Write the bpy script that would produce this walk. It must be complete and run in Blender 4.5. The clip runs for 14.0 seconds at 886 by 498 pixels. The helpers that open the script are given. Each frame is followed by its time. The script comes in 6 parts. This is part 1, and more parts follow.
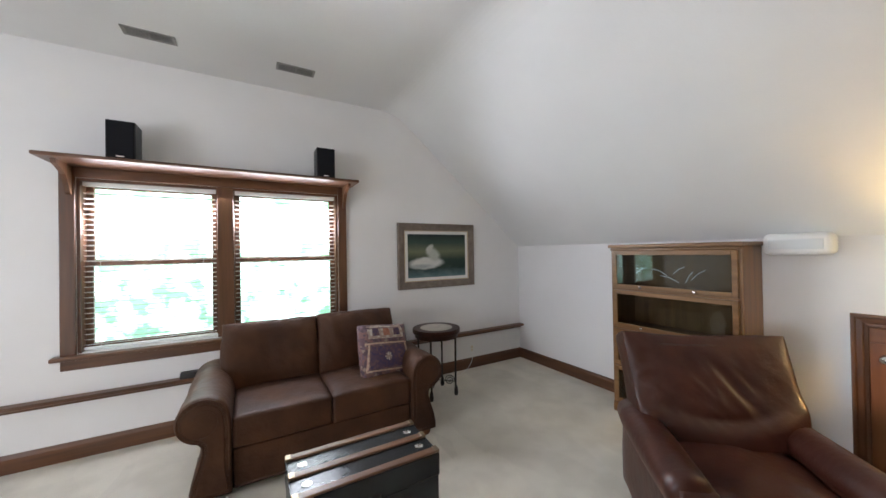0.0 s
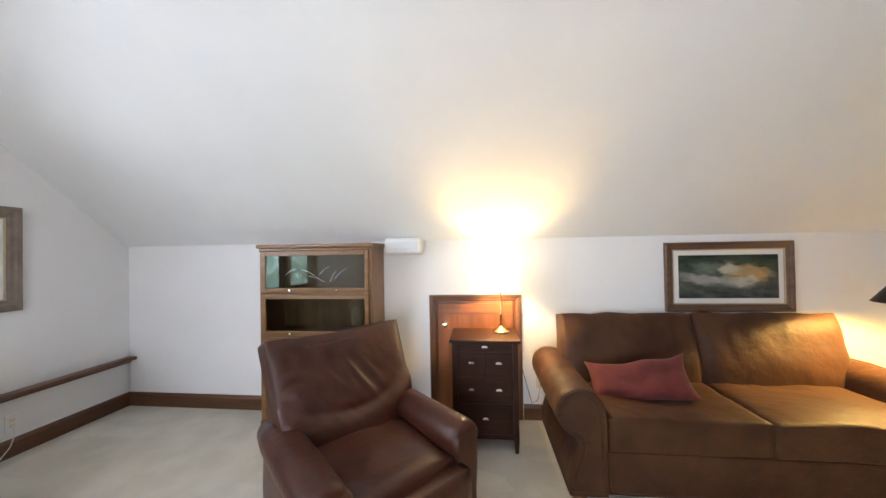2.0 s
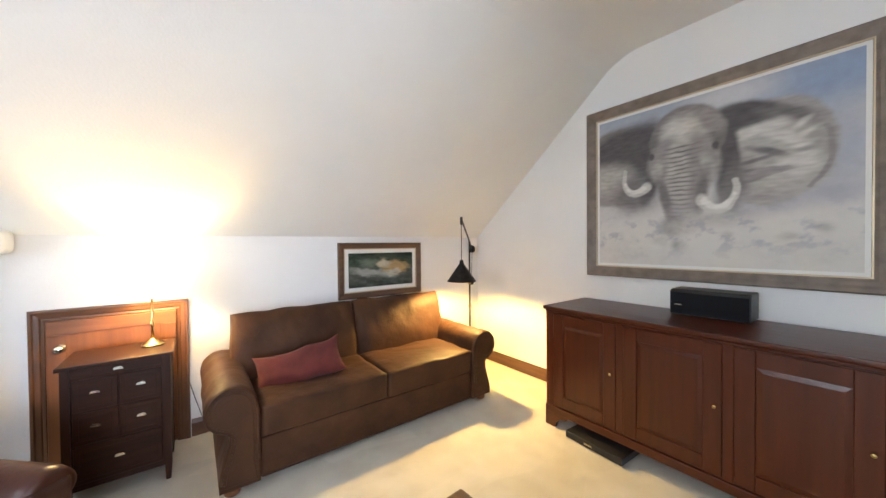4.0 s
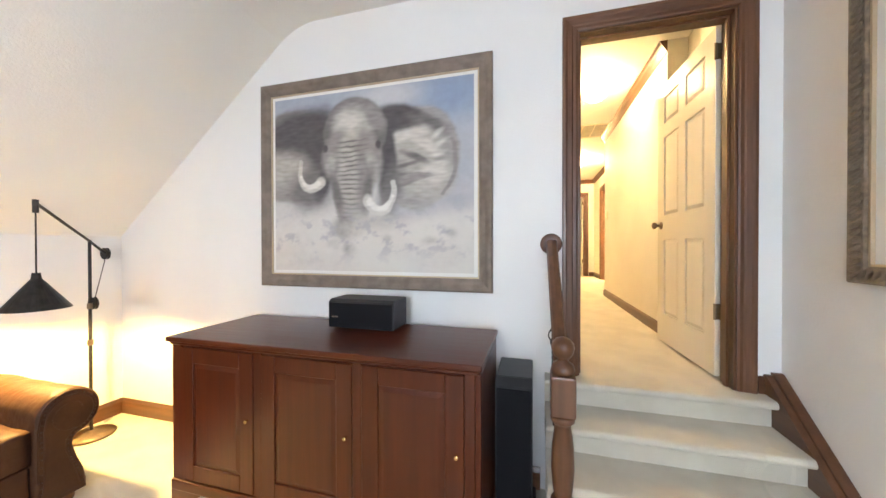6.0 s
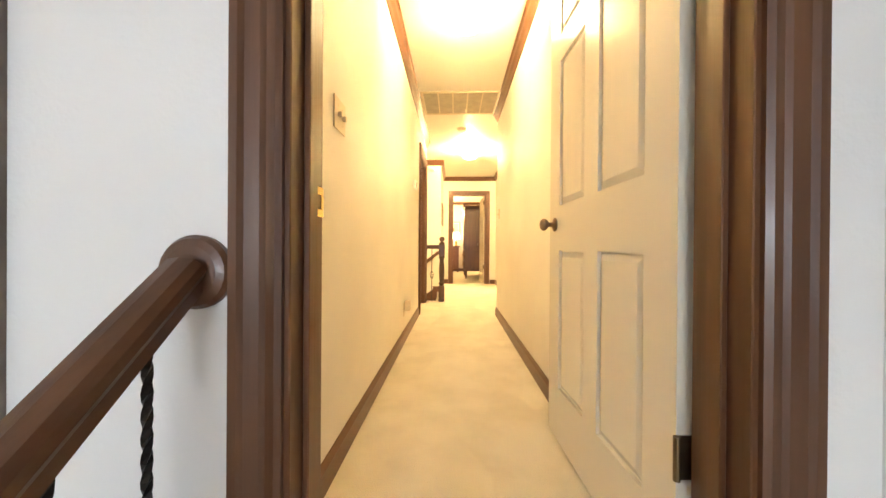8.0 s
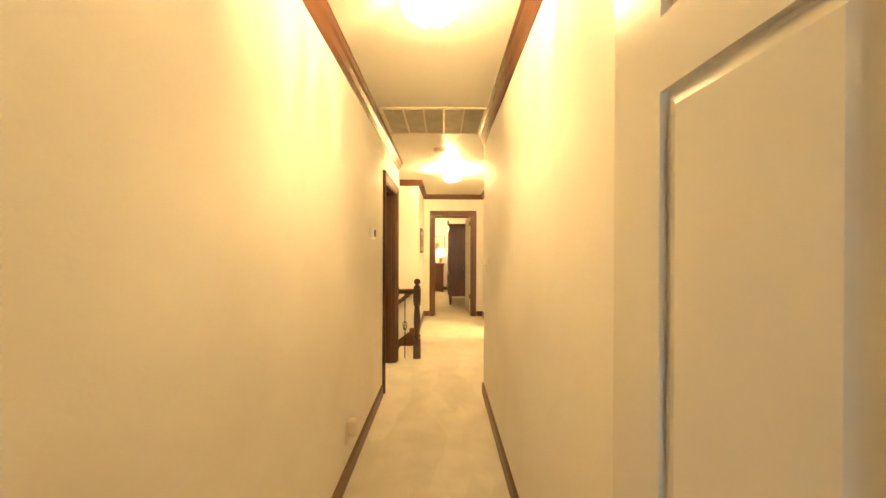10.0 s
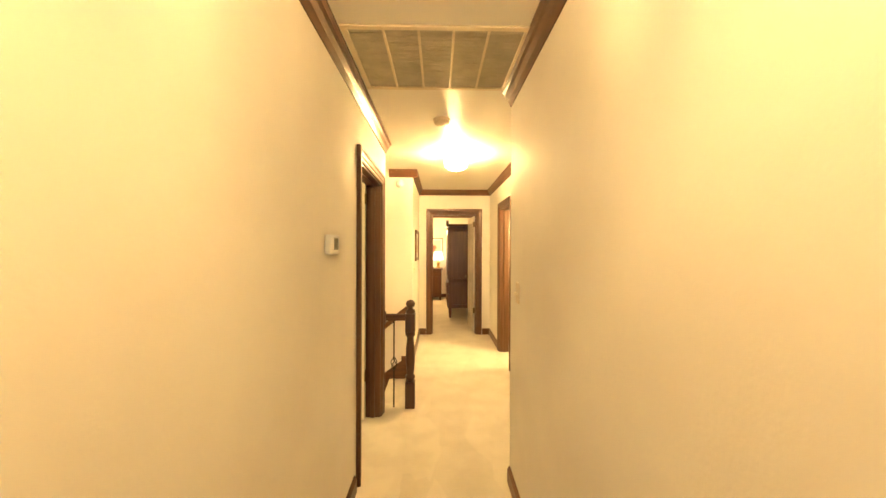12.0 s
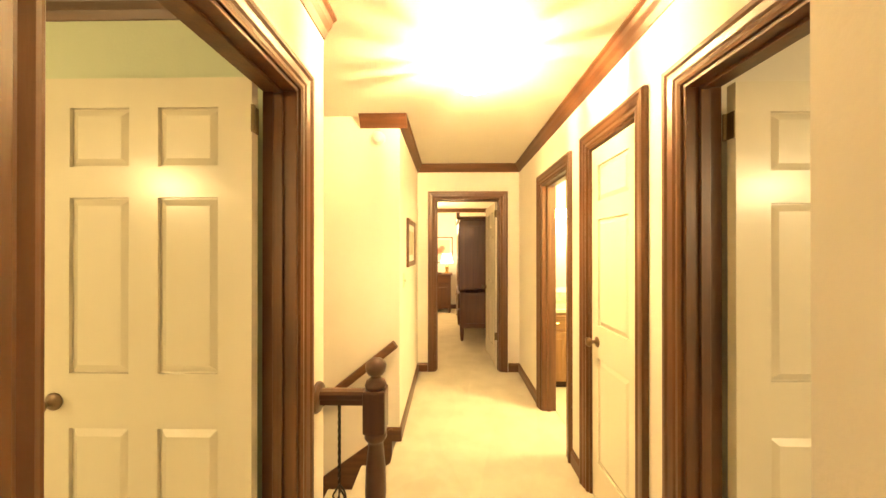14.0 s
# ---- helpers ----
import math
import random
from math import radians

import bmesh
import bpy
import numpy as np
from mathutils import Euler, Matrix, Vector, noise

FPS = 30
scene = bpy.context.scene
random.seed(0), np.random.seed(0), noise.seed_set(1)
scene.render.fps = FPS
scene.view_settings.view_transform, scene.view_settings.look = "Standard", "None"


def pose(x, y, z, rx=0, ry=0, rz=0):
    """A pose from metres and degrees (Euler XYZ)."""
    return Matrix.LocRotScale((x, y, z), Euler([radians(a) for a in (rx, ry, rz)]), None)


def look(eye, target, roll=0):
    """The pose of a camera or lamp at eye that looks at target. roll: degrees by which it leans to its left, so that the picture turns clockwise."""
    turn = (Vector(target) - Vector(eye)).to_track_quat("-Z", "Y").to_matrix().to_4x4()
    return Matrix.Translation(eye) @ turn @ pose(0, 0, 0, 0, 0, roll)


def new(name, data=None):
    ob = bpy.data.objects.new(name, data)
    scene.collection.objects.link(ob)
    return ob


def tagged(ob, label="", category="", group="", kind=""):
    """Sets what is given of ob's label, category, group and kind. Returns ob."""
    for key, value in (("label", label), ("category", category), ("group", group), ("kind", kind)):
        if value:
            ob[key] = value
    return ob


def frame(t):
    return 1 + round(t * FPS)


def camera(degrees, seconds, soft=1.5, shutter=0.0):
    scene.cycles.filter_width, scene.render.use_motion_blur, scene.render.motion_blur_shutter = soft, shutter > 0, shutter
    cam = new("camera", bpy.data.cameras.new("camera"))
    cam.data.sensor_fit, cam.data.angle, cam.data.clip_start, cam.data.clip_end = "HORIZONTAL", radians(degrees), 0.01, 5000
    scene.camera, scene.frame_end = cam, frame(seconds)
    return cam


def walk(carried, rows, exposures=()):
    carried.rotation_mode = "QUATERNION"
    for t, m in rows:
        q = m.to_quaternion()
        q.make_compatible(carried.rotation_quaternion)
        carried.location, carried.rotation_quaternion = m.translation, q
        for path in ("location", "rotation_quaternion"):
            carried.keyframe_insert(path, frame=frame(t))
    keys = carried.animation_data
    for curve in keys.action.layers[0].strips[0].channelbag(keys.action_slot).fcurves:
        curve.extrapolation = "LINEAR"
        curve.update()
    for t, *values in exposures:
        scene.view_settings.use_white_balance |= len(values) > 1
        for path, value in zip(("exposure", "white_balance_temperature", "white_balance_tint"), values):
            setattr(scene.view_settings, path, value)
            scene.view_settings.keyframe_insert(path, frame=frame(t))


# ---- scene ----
cam = camera(106.4, 14.0)
PATH = [
    (0, (-0.493, -3.267, 0.792), (-1.488, -5.002, 0.807), -1.0),
    (0.5, (-0.7, -3.303, 0.78), (-1.971, -4.847, 0.779), -1.0),
    (1, (-0.791, -3.384, 0.784), (-2.396, -4.578, 0.791), -0.9),
    (1.5, (-0.832, -3.396, 0.775), (-2.706, -4.095, 0.78), -1.0),
    (2, (-0.826, -3.361, 0.736), (-2.814, -3.577, 0.758), -1.0),
    (2.5, (-0.807, -3.33, 0.767), (-2.795, -3.112, 0.755), -0.9),
    (3, (-0.785, -3.235, 0.777), (-2.682, -2.601, 0.748), -0.7),
    (3.5, (-0.666, -3.047, 0.776), (-2.424, -2.094, 0.747), -0.5),
    (4, (-0.531, -2.967, 0.762), (-2.131, -1.767, 0.734), -0.5),
    (4.2, (-0.497, -2.935, 0.747), (-1.994, -1.609, 0.726), -0.4),
    (6.3, (-0.166, -1.851, 0.755), (-0.609, 0.099, 0.733), -0.1),
    (6.5, (-0.112, -1.705, 0.754), (-0.512, 0.254, 0.728), -0.1),
    (7, (0.028, -1.32, 0.776), (-0.199, 0.667, 0.759), -0.1),
    (7.5, (0.212, -0.928, 0.777), (0.119, 1.07, 0.765), -0.4),
    (8, (0.291, -0.546, 0.811), (0.224, 1.453, 0.805), 0.4),
    (8.5, (0.311, -0.234, 0.955), (0.263, 1.766, 0.948), 0.2),
    (8.7, (0.318, -0.117, 1.001), (0.302, 1.883, 0.997), 0.2),
    (10.8, (0.455, 0.618, 1.475), (0.475, 2.618, 1.465), 0.2),
    (11, (0.437, 0.702, 1.471), (0.476, 2.702, 1.46), 0.3),
    (11.5, (0.354, 1.035, 1.483), (0.386, 3.034, 1.472), 0.4),
    (12, (0.357, 1.439, 1.463), (0.386, 3.439, 1.454), 0.2),
    (12.5, (0.399, 1.818, 1.461), (0.45, 3.817, 1.453), 0.1),
    (13, (0.378, 2.233, 1.454), (0.43, 4.232, 1.442), -0.3),
    (13.5, (0.412, 2.697, 1.425), (0.471, 4.696, 1.427), -0.3),
    (14, (0.404, 3.121, 1.425), (0.369, 5.121, 1.431), -0.0),
]
EXPOSURES = [
    (0.0, 0.27, 6350, 10), (1.5, 0.57, 6350, 10), (2.0, 0.74, 6200, 10), (3.0, 0.87, 6050, 10), (4.2, 1.00, 6050, 10), (6.3, 1.60, 5900, 10), (7.5, 1.62, 5880, 10),
    (8.0, 1.42, 6250, 10), (8.5, 0.96, 6500, 10), (8.7, 0.86, 6500, 10), (10.8, 0.60, 6400, 10), (12.0, 0.63, 6450, 10), (13.0, 0.70, 6500, 10), (13.5, 0.72, 6550, 10), (14.0, 0.80, 6450, 10),
]
walk(cam, [(t, look(eye, target, roll)) for t, eye, target, roll in PATH], EXPOSURES)

# ---- light ----
world = bpy.data.worlds.new("world")
scene.world = world
world.use_nodes = True
wn = world.node_tree
sky = wn.nodes.new("ShaderNodeTexSky")
sky.sky_type, sky.sun_disc = "NISHITA", False
sky.sun_elevation, sky.sun_rotation = radians(50), radians(200)
wn.links.new(sky.outputs[0], wn.nodes["Background"].inputs[0])
wn.nodes["Background"].inputs[1].default_value = 0.12

WARM = (1.0, 0.605, 0.225)
WARMER = (1.0, 0.63, 0.22)


def lamp(name, kind, at, power, colour, size=0.1, target=None, spread=None, size_y=None):
    data = bpy.data.lights.new(name, kind)
    data.energy, data.color = power, colour
    if kind == "AREA":
        data.size = size
        if size_y:
            data.shape, data.size_y = "RECTANGLE", size_y
    else:
        data.shadow_soft_size = size
    if spread:
        data.spot_size, data.spot_blend = radians(spread), 0.4
    ob = new(name, data)
    ob.matrix_world = look(at, target) if target else Matrix.Translation(at)
    return ob


sun_data = bpy.data.lights.new("sun", "SUN")
sun_data.energy, sun_data.angle, sun_data.color = 2.0, radians(0.5), (1.0, 0.95, 0.88)
new("sun", sun_data).matrix_world = look((0, 0, 0), (0.35, -0.6, -1.0))
lamp("window_daylight", "AREA", (-0.30, -6.86, 1.15), 80, (0.86, 0.88, 1.0), 1.8, (-0.30, -4.0, -0.5), size_y=0.42)
# fill lamp added at an invented east opening to brighten the sloping ceiling
lamp("added_east_fill", "AREA", (3.83, -3.7, 0.75), 80, (0.87, 0.89, 1.0), 1.5, (-3.0, -2.5, 1.0), size_y=1.1)
lamp("hall_bulb", "POINT", (0.37, 1.66, 2.335), 27, WARM, 0.016)
lamp("landing_bulb", "POINT", (0.54, 4.86, 2.335), 118, WARM, 0.016)
lamp("table_bulb", "POINT", (-3.47, -3.20, 0.545), 23, WARMER, 0.022)
lamp("floor_lamp_bulb", "SPOT", (-3.12, -0.79, 0.425), 92, (1.0, 0.62, 0.16), 0.03, (-3.12, -0.79, -0.7), 150)
lamp("dresser_bulb", "POINT", (0.10, 10.2, 1.9), 60, WARM, 0.08)
lamp("side_room_bulb", "POINT", (-3.0, 1.3, 2.2), 92, (1.0, 0.70, 0.30), 0.1)
lamp("bedroom_bulb", "POINT", (4.4, 1.1, 2.2), 80, (1.0, 0.74, 0.38), 0.1)
lamp("bath_bulb", "POINT", (2.2, 5.55, 2.0), 110, (1.0, 0.75, 0.3), 0.1)


# ---- materials ----
def mat(name, colour, rough=0.6, metal=0.0, second=None, scale=6.0, stretch=(1, 1, 1), bump=0.0, bump_scale=60.0, spec=0.5,
        contrast=(0.35, 0.65), sheen=0.0, detail=5.0, coat=0.0, vary=0.0):
    m = bpy.data.materials.new(name)
    m.use_nodes = True
    nt = m.node_tree
    b = nt.nodes["Principled BSDF"]
    b.inputs["Base Color"].default_value = (*colour, 1)
    b.inputs["Roughness"].default_value = rough
    b.inputs["Metallic"].default_value = metal
    b.inputs["Specular IOR Level"].default_value = spec
    b.inputs["Sheen Weight"].default_value = sheen
    b.inputs["Coat Weight"].default_value = coat
    b.inputs["Coat Roughness"].default_value = 0.15
    tc = nt.nodes.new("ShaderNodeTexCoord")
    mp = nt.nodes.new("ShaderNodeMapping")
    mp.inputs["Scale"].default_value = stretch
    nt.links.new(tc.outputs["Object"], mp.inputs["Vector"])
    if second:
        n = nt.nodes.new("ShaderNodeTexNoise")
        n.inputs["Scale"].default_value, n.inputs["Detail"].default_value = scale, detail
        r = nt.nodes.new("ShaderNodeValToRGB")
        r.color_ramp.elements[0].position, r.color_ramp.elements[1].position = contrast
        r.color_ramp.elements[0].color, r.color_ramp.elements[1].color = (*colour, 1), (*second, 1)
        nt.links.new(mp.outputs[0], n.inputs["Vector"])
        nt.links.new(n.outputs[0], r.inputs[0])
        nt.links.new(r.outputs[0], b.inputs["Base Color"])
        rr = nt.nodes.new("ShaderNodeMapRange")
        rr.inputs[3].default_value, rr.inputs[4].default_value = max(0.02, rough - 0.08), min(1, rough + 0.08)
        nt.links.new(n.outputs[0], rr.inputs[0])
        nt.links.new(rr.outputs[0], b.inputs["Roughness"])
    if bump:
        n2 = nt.nodes.new("ShaderNodeTexNoise")
        n2.inputs["Scale"].default_value, n2.inputs["Detail"].default_value = bump_scale, 4
        bp = nt.nodes.new("ShaderNodeBump")
        bp.inputs["Strength"].default_value, bp.inputs["Distance"].default_value = bump, 0.01
        nt.links.new(mp.outputs[0], n2.inputs["Vector"])
        nt.links.new(n2.outputs[0], bp.inputs["Height"])
        nt.links.new(bp.outputs[0], b.inputs["Normal"])
    return m


def wood(name, dark, light, rough, axis, coat=0.1):
    """Stained wood whose grain runs along one axis."""
    st = [26.0, 26.0, 26.0]
    st["xyz".index(axis)] = 1.6
    return mat(name, dark, rough, 0, light, 1.0, st, 0.08, 3.0, contrast=(0.3, 0.75), coat=coat, detail=7)


def glow(name, colour, strength):
    m = bpy.data.materials.new(name)
    m.use_nodes = True
    b = m.node_tree.nodes["Principled BSDF"]
    b.inputs["Base Color"].default_value = (0.8, 0.75, 0.65, 1)
    b.inputs["Emission Color"].default_value = (*colour, 1)
    b.inputs["Emission Strength"].default_value = strength
    return m


def glass(name, rough=0.0, tint=(1, 1, 1)):
    m = bpy.data.materials.new(name)
    m.use_nodes = True
    nt = m.node_tree
    nt.nodes.remove(nt.nodes["Principled BSDF"])
    t, g, x = nt.nodes.new("ShaderNodeBsdfTransparent"), nt.nodes.new("ShaderNodeBsdfGlossy"), nt.nodes.new("ShaderNodeMixShader")
    lw, pw, f = nt.nodes.new("ShaderNodeLayerWeight"), nt.nodes.new("ShaderNodeMath"), nt.nodes.new("ShaderNodeMapRange")
    lw.inputs[0].default_value = 0.5
    pw.operation, pw.inputs[1].default_value = "POWER", 5.0
    f.inputs[3].default_value, f.inputs[4].default_value = 0.055, 0.95
    nt.links.new(lw.outputs["Facing"], pw.inputs[0])
    nt.links.new(pw.outputs[0], f.inputs[0])
    t.inputs[0].default_value = (*tint, 1)
    g.inputs["Roughness"].default_value = rough
    nt.links.new(f.outputs[0], x.inputs[0])
    nt.links.new(t.outputs[0], x.inputs[1])
    nt.links.new(g.outputs[0], x.inputs[2])
    nt.links.new(x.outputs[0], nt.nodes["Material Output"].inputs[0])
    return m


M_WALL = mat("wall_paint", (0.80, 0.79, 0.775), 0.75, second=(0.76, 0.75, 0.735), scale=1.3, bump=0.10, bump_scale=90, spec=0.25)
M_HALL = mat("hall_wall_paint", (0.80, 0.77, 0.69), 0.64, second=(0.75, 0.71, 0.63), scale=1.7, bump=0.08, bump_scale=80, spec=0.35)
M_CEIL = mat("ceiling_paint", (0.80, 0.80, 0.78), 0.8, second=(0.76, 0.755, 0.735), scale=1.1, bump=0.12, bump_scale=70, spec=0.2)
M_HCEIL = mat("hall_ceiling_paint", (0.80, 0.77, 0.70), 0.5, second=(0.76, 0.73, 0.66), scale=1.6, bump=0.12, bump_scale=60, spec=0.4)
M_CARPET = mat("cream_carpet", (0.69, 0.645, 0.54), 0.95, second=(0.62, 0.575, 0.475), scale=4.2, bump=0.6, bump_scale=220, spec=0.1, contrast=(0.40, 0.62), sheen=0.2)
nt = M_CARPET.node_tree
cn, cm, cv, cr, cx_ = [nt.nodes.new("ShaderNode" + k) for k in ("TexCoord", "Mapping", "TexVoronoi", "MapRange", "Mix")]
cm.inputs["Rotation"].default_value, cm.inputs["Scale"].default_value = (0, 0, 0.6), (3.4, 1.15, 1.0)
cv.inputs["Scale"].default_value, cv.distance = 1.0, "CHEBYCHEV"
cr.inputs[3].default_value, cr.inputs[4].default_value = 0.90, 1.04
cx_.data_type, cx_.blend_type = "RGBA", "MULTIPLY"
cx_.inputs[0].default_value = 1.0
nt.links.new(cn.outputs["Object"], cm.inputs[0])
cw, ca = nt.nodes.new("ShaderNodeTexNoise"), nt.nodes.new("ShaderNodeVectorMath")
cw.inputs["Scale"].default_value, cw.inputs["Detail"].default_value = 2.5, 3
ca.operation, ca.inputs[1].default_value = "MULTIPLY_ADD", (0.35, 0.35, 0.0)
nt.links.new(cn.outputs["Object"], cw.inputs["Vector"])
nt.links.new(cw.outputs["Color"], ca.inputs[0])
nt.links.new(cm.outputs[0], ca.inputs[2])
nt.links.new(ca.outputs[0], cv.inputs["Vector"])
nt.links.new(cv.outputs["Color"], cr.inputs[0])
nt.links.new(nt.nodes["Color Ramp"].outputs[0], cx_.inputs[6])
nt.links.new(cr.outputs[0], cx_.inputs[7])
nt.links.new(cx_.outputs[2], nt.nodes["Principled BSDF"].inputs["Base Color"])
M_TRIM = {a: wood("stained_trim_" + a, (0.070, 0.028, 0.012), (0.145, 0.061, 0.026), 0.36, a) for a in "xyz"}
M_DOOR = mat("cream_door_paint", (0.77, 0.73, 0.61), 0.22, bump=0.012, bump_scale=55)
M_BRASS = mat("brass", (0.75, 0.55, 0.22), 0.25, 1.0)
M_BRONZE = mat("antique_bronze", (0.17, 0.12, 0.08), 0.35, 1.0, second=(0.28, 0.2, 0.13), scale=20)
M_STEEL = mat("brushed_nickel", (0.7, 0.68, 0.64), 0.25, 1.0)
M_IRON = mat("black_iron", (0.02, 0.018, 0.016), 0.45, 0.6, second=(0.035, 0.03, 0.026), scale=30)
M_PLATE = mat("ivory_plastic", (0.70, 0.61, 0.45), 0.4)
M_WHITE = mat("white_plastic", (0.78, 0.78, 0.76), 0.4)
M_GLASS = glass("clear_glass")


# ---- building helpers ----
def mesh(name, bm, material, smooth=False):
    bmesh.ops.recalc_face_normals(bm, faces=bm.faces)
    me = bpy.data.meshes.new(name)
    bm.to_mesh(me)
    bm.free()
    for pl in me.polygons:
        pl.use_smooth = smooth
    me.materials.append(material)
    return me


def part(name, bm, material, parent, label="", smooth=False):
    ob = new(name, mesh(name, bm, material, smooth))
    ob.parent = parent
    if label:
        ob["label"] = label
    return ob


def structure(name, bm, material, label="", category="", smooth=False):
    return tagged(new(name, mesh(name, bm, material, smooth)), label, category, kind="structure")


def thing(name, label, category, m=None, group=""):
    ob = tagged(new(name), label, category, group)
    ob.empty_display_size = 0.1
    if m is not None:
        ob.matrix_world = m
    return ob


def B():
    return bmesh.new()


def box(bm, x0, x1, y0, y1, z0, z1, bev=0.0, seg=1):
    r = bmesh.ops.create_cube(bm, size=1.0)
    vs = r["verts"]
    for v in vs:
        v.co = Vector(((x0 + x1) / 2 + v.co.x * (x1 - x0), (y0 + y1) / 2 + v.co.y * (y1 - y0), (z0 + z1) / 2 + v.co.z * (z1 - z0)))
    if bev:
        es = list({e for v in vs for e in v.link_edges})
        bmesh.ops.bevel(bm, geom=es, offset=bev, segments=seg, affect="EDGES", profile=0.6)
    return bm


def bx(*a, **k):
    return box(B(), *a, **k)


def lathe(bm, profile, at=(0, 0, 0), seg=20):
    """profile: (radius, height) pairs, turned about z."""
    rings = []
    for r, z in profile:
        rings.append([bm.verts.new((at[0] + max(r, 0.0005) * math.cos(2 * math.pi * k / seg), at[1] + max(r, 0.0005) * math.sin(2 * math.pi * k / seg), at[2] + z)) for k in range(seg)])
    for a, b in zip(rings, rings[1:]):
        for k in range(seg):
            bm.faces.new((a[k], a[(k + 1) % seg], b[(k + 1) % seg], b[k]))
    bm.faces.new(rings[0][::-1])
    bm.faces.new(rings[-1])
    return bm


def tube(bm, pts, r, seg=8):
    """A round bar along points; r may be one radius or one for each point."""
    pts = [Vector(p) for p in pts]
    rad = r if isinstance(r, (list, tuple)) else [r] * len(pts)
    rings = []
    up = Vector((0, 0, 1))
    for i, p in enumerate(pts):
        d = (pts[min(i + 1, len(pts) - 1)] - pts[max(i - 1, 0)]).normalized()
        ref = up if abs(d.dot(up)) < 0.95 else Vector((0, 1, 0))
        s = d.cross(ref).normalized()
        u = s.cross(d).normalized()
        rings.append([bm.verts.new(p + rad[i] * (math.cos(2 * math.pi * k / seg) * s + math.sin(2 * math.pi * k / seg) * u)) for k in range(seg)])
    for a, b in zip(rings, rings[1:]):
        for k in range(seg):
            bm.faces.new((a[k], a[(k + 1) % seg], b[(k + 1) % seg], b[k]))
    bm.faces.new(rings[0][::-1])
    bm.faces.new(rings[-1])
    return bm


def prism(bm, outline, a0, a1, axis="y"):
    """Extrudes a flat outline. axis y: outline is (x, z); axis x: (y, z); axis z: (x, y)."""
    def p(u, v, w):
        return {"y": (u, w, v), "x": (w, u, v), "z": (u, v, w)}[axis]
    lo = [bm.verts.new(p(u, v, a0)) for u, v in outline]
    hi = [bm.verts.new(p(u, v, a1)) for u, v in outline]
    n = len(outline)
    for k in range(n):
        bm.faces.new((lo[k], lo[(k + 1) % n], hi[(k + 1) % n], hi[k]))
    bm.faces.new(lo[::-1])
    bm.faces.new(hi)
    return bm


# ---- the two levels: lower room, hall, landing ----
FR, CR, CH = -0.70, 2.375, 2.43
KX, KZ, SX = -3.735, 0.845, -1.90
WY = -6.79
XE = 3.9


def wall_with_holes(name, axis, at0, at1, u0, u1, z0, z1, holes, material, label):
    """A wall between at0 and at1 on its thin axis; holes are (u0, u1, z0, z1)."""
    bm = B()
    us = sorted({u0, u1, *[h[0] for h in holes], *[h[1] for h in holes]})
    for a, b in zip(us, us[1:]):
        zs = [(z0, z1)]
        for h in holes:
            if h[0] <= a and b <= h[1]:
                zs = [(z0, h[2]), (h[3], z1)]
        for c, d in zs:
            if d - c > 0.001:
                if axis == "y":
                    box(bm, a, b, at0, at1, c, d)
                else:
                    box(bm, at0, at1, a, b, c, d)
    bmesh.ops.remove_doubles(bm, verts=bm.verts, dist=0.0005)
    return structure(name, bm, material, label, "wall")


# lower room
structure("floor_room", bx(KX - 0.15, XE + 0.15, WY - 0.15, 0.0, FR - 0.12, FR), M_CARPET, "cream cut-pile carpet on the lower room's floor", "floor")
WIN = (-1.257, 0.655, 0.075, 1.395)
wall_with_holes("wall_south", "y", WY - 0.16, WY, KX - 0.15, XE + 0.15, FR, 2.6, [WIN], M_WALL, "white painted gable wall with a wide window")
structure("wall_knee", bx(KX - 0.15, KX, WY, 0.0, FR, KZ + 0.02), M_WALL, "low white knee wall under the sloping ceiling", "wall")
DOOR = (0.0, 0.785, -0.02, 2.0)
wall_with_holes("wall_north", "y", 0.0, 0.13, -4.42, 5.32, FR, 2.6, [DOOR], M_WALL, "white painted wall with the doorway up to the hall")
structure("wall_stair_side", bx(0.97, 1.10, -2.6, 0.0, FR, 2.6), M_WALL, "white painted wall beside the steps", "wall")
structure("wall_jog", bx(1.10, XE, -2.6, -2.47, FR, 2.6), M_WALL, "plain white wall", "wall")
# unseen wall; its opening is added for the fill lamp
wall_with_holes("wall_east", "x", XE, XE + 0.15, WY, -2.6, FR, 2.6, [(-4.5, -2.9, 0.2, 1.5)], M_WALL, "plain white unseen wall with an opening added for fill light")
bm = B()
slope = [(SX + 0.16 - 0.30 * k / 8, CR - 0.105 * (k / 8) ** 2) for k in range(9)] + [(-2.80, 1.635)]
prism(bm, [(KX, KZ), (KX - 0.12, KZ + 0.1), (SX - 0.05, CR + 0.12), (XE + 0.15, CR + 0.12), (XE + 0.15, CR), *slope], WY, 0.0, "y")
structure("ceiling_room", bm, M_CEIL, "white plastered ceiling, flat then sloping down", "ceiling")

# hall and landing
HX0, HX1, RX = -0.14, 0.81, 1.23
bm = B()
box(bm, 0.0, 0.785, 0.0, 0.13, -0.12, 0.0)
box(bm, -4.3, 1.10, 0.13, 4.44, -0.12, 0.0)
box(bm, HX0, 1.10, 4.44, 4.55, -0.12, 0.0)
box(bm, 1.10, 5.3, 0.13, 7.02, -0.12, 0.0)
box(bm, 0.03, 1.10, 4.55, 5.60, -0.12, 0.0)
box(bm, 0.03, 1.10, 5.60, 7.02, -0.12, 0.0)
box(bm, -2.2, 3.2, 7.02, 11.4, -0.12, 0.0)
bmesh.ops.remove_doubles(bm, verts=bm.verts, dist=0.0005)
structure("floor_hall", bm, M_CARPET, "cream cut-pile carpet along the hall", "floor")
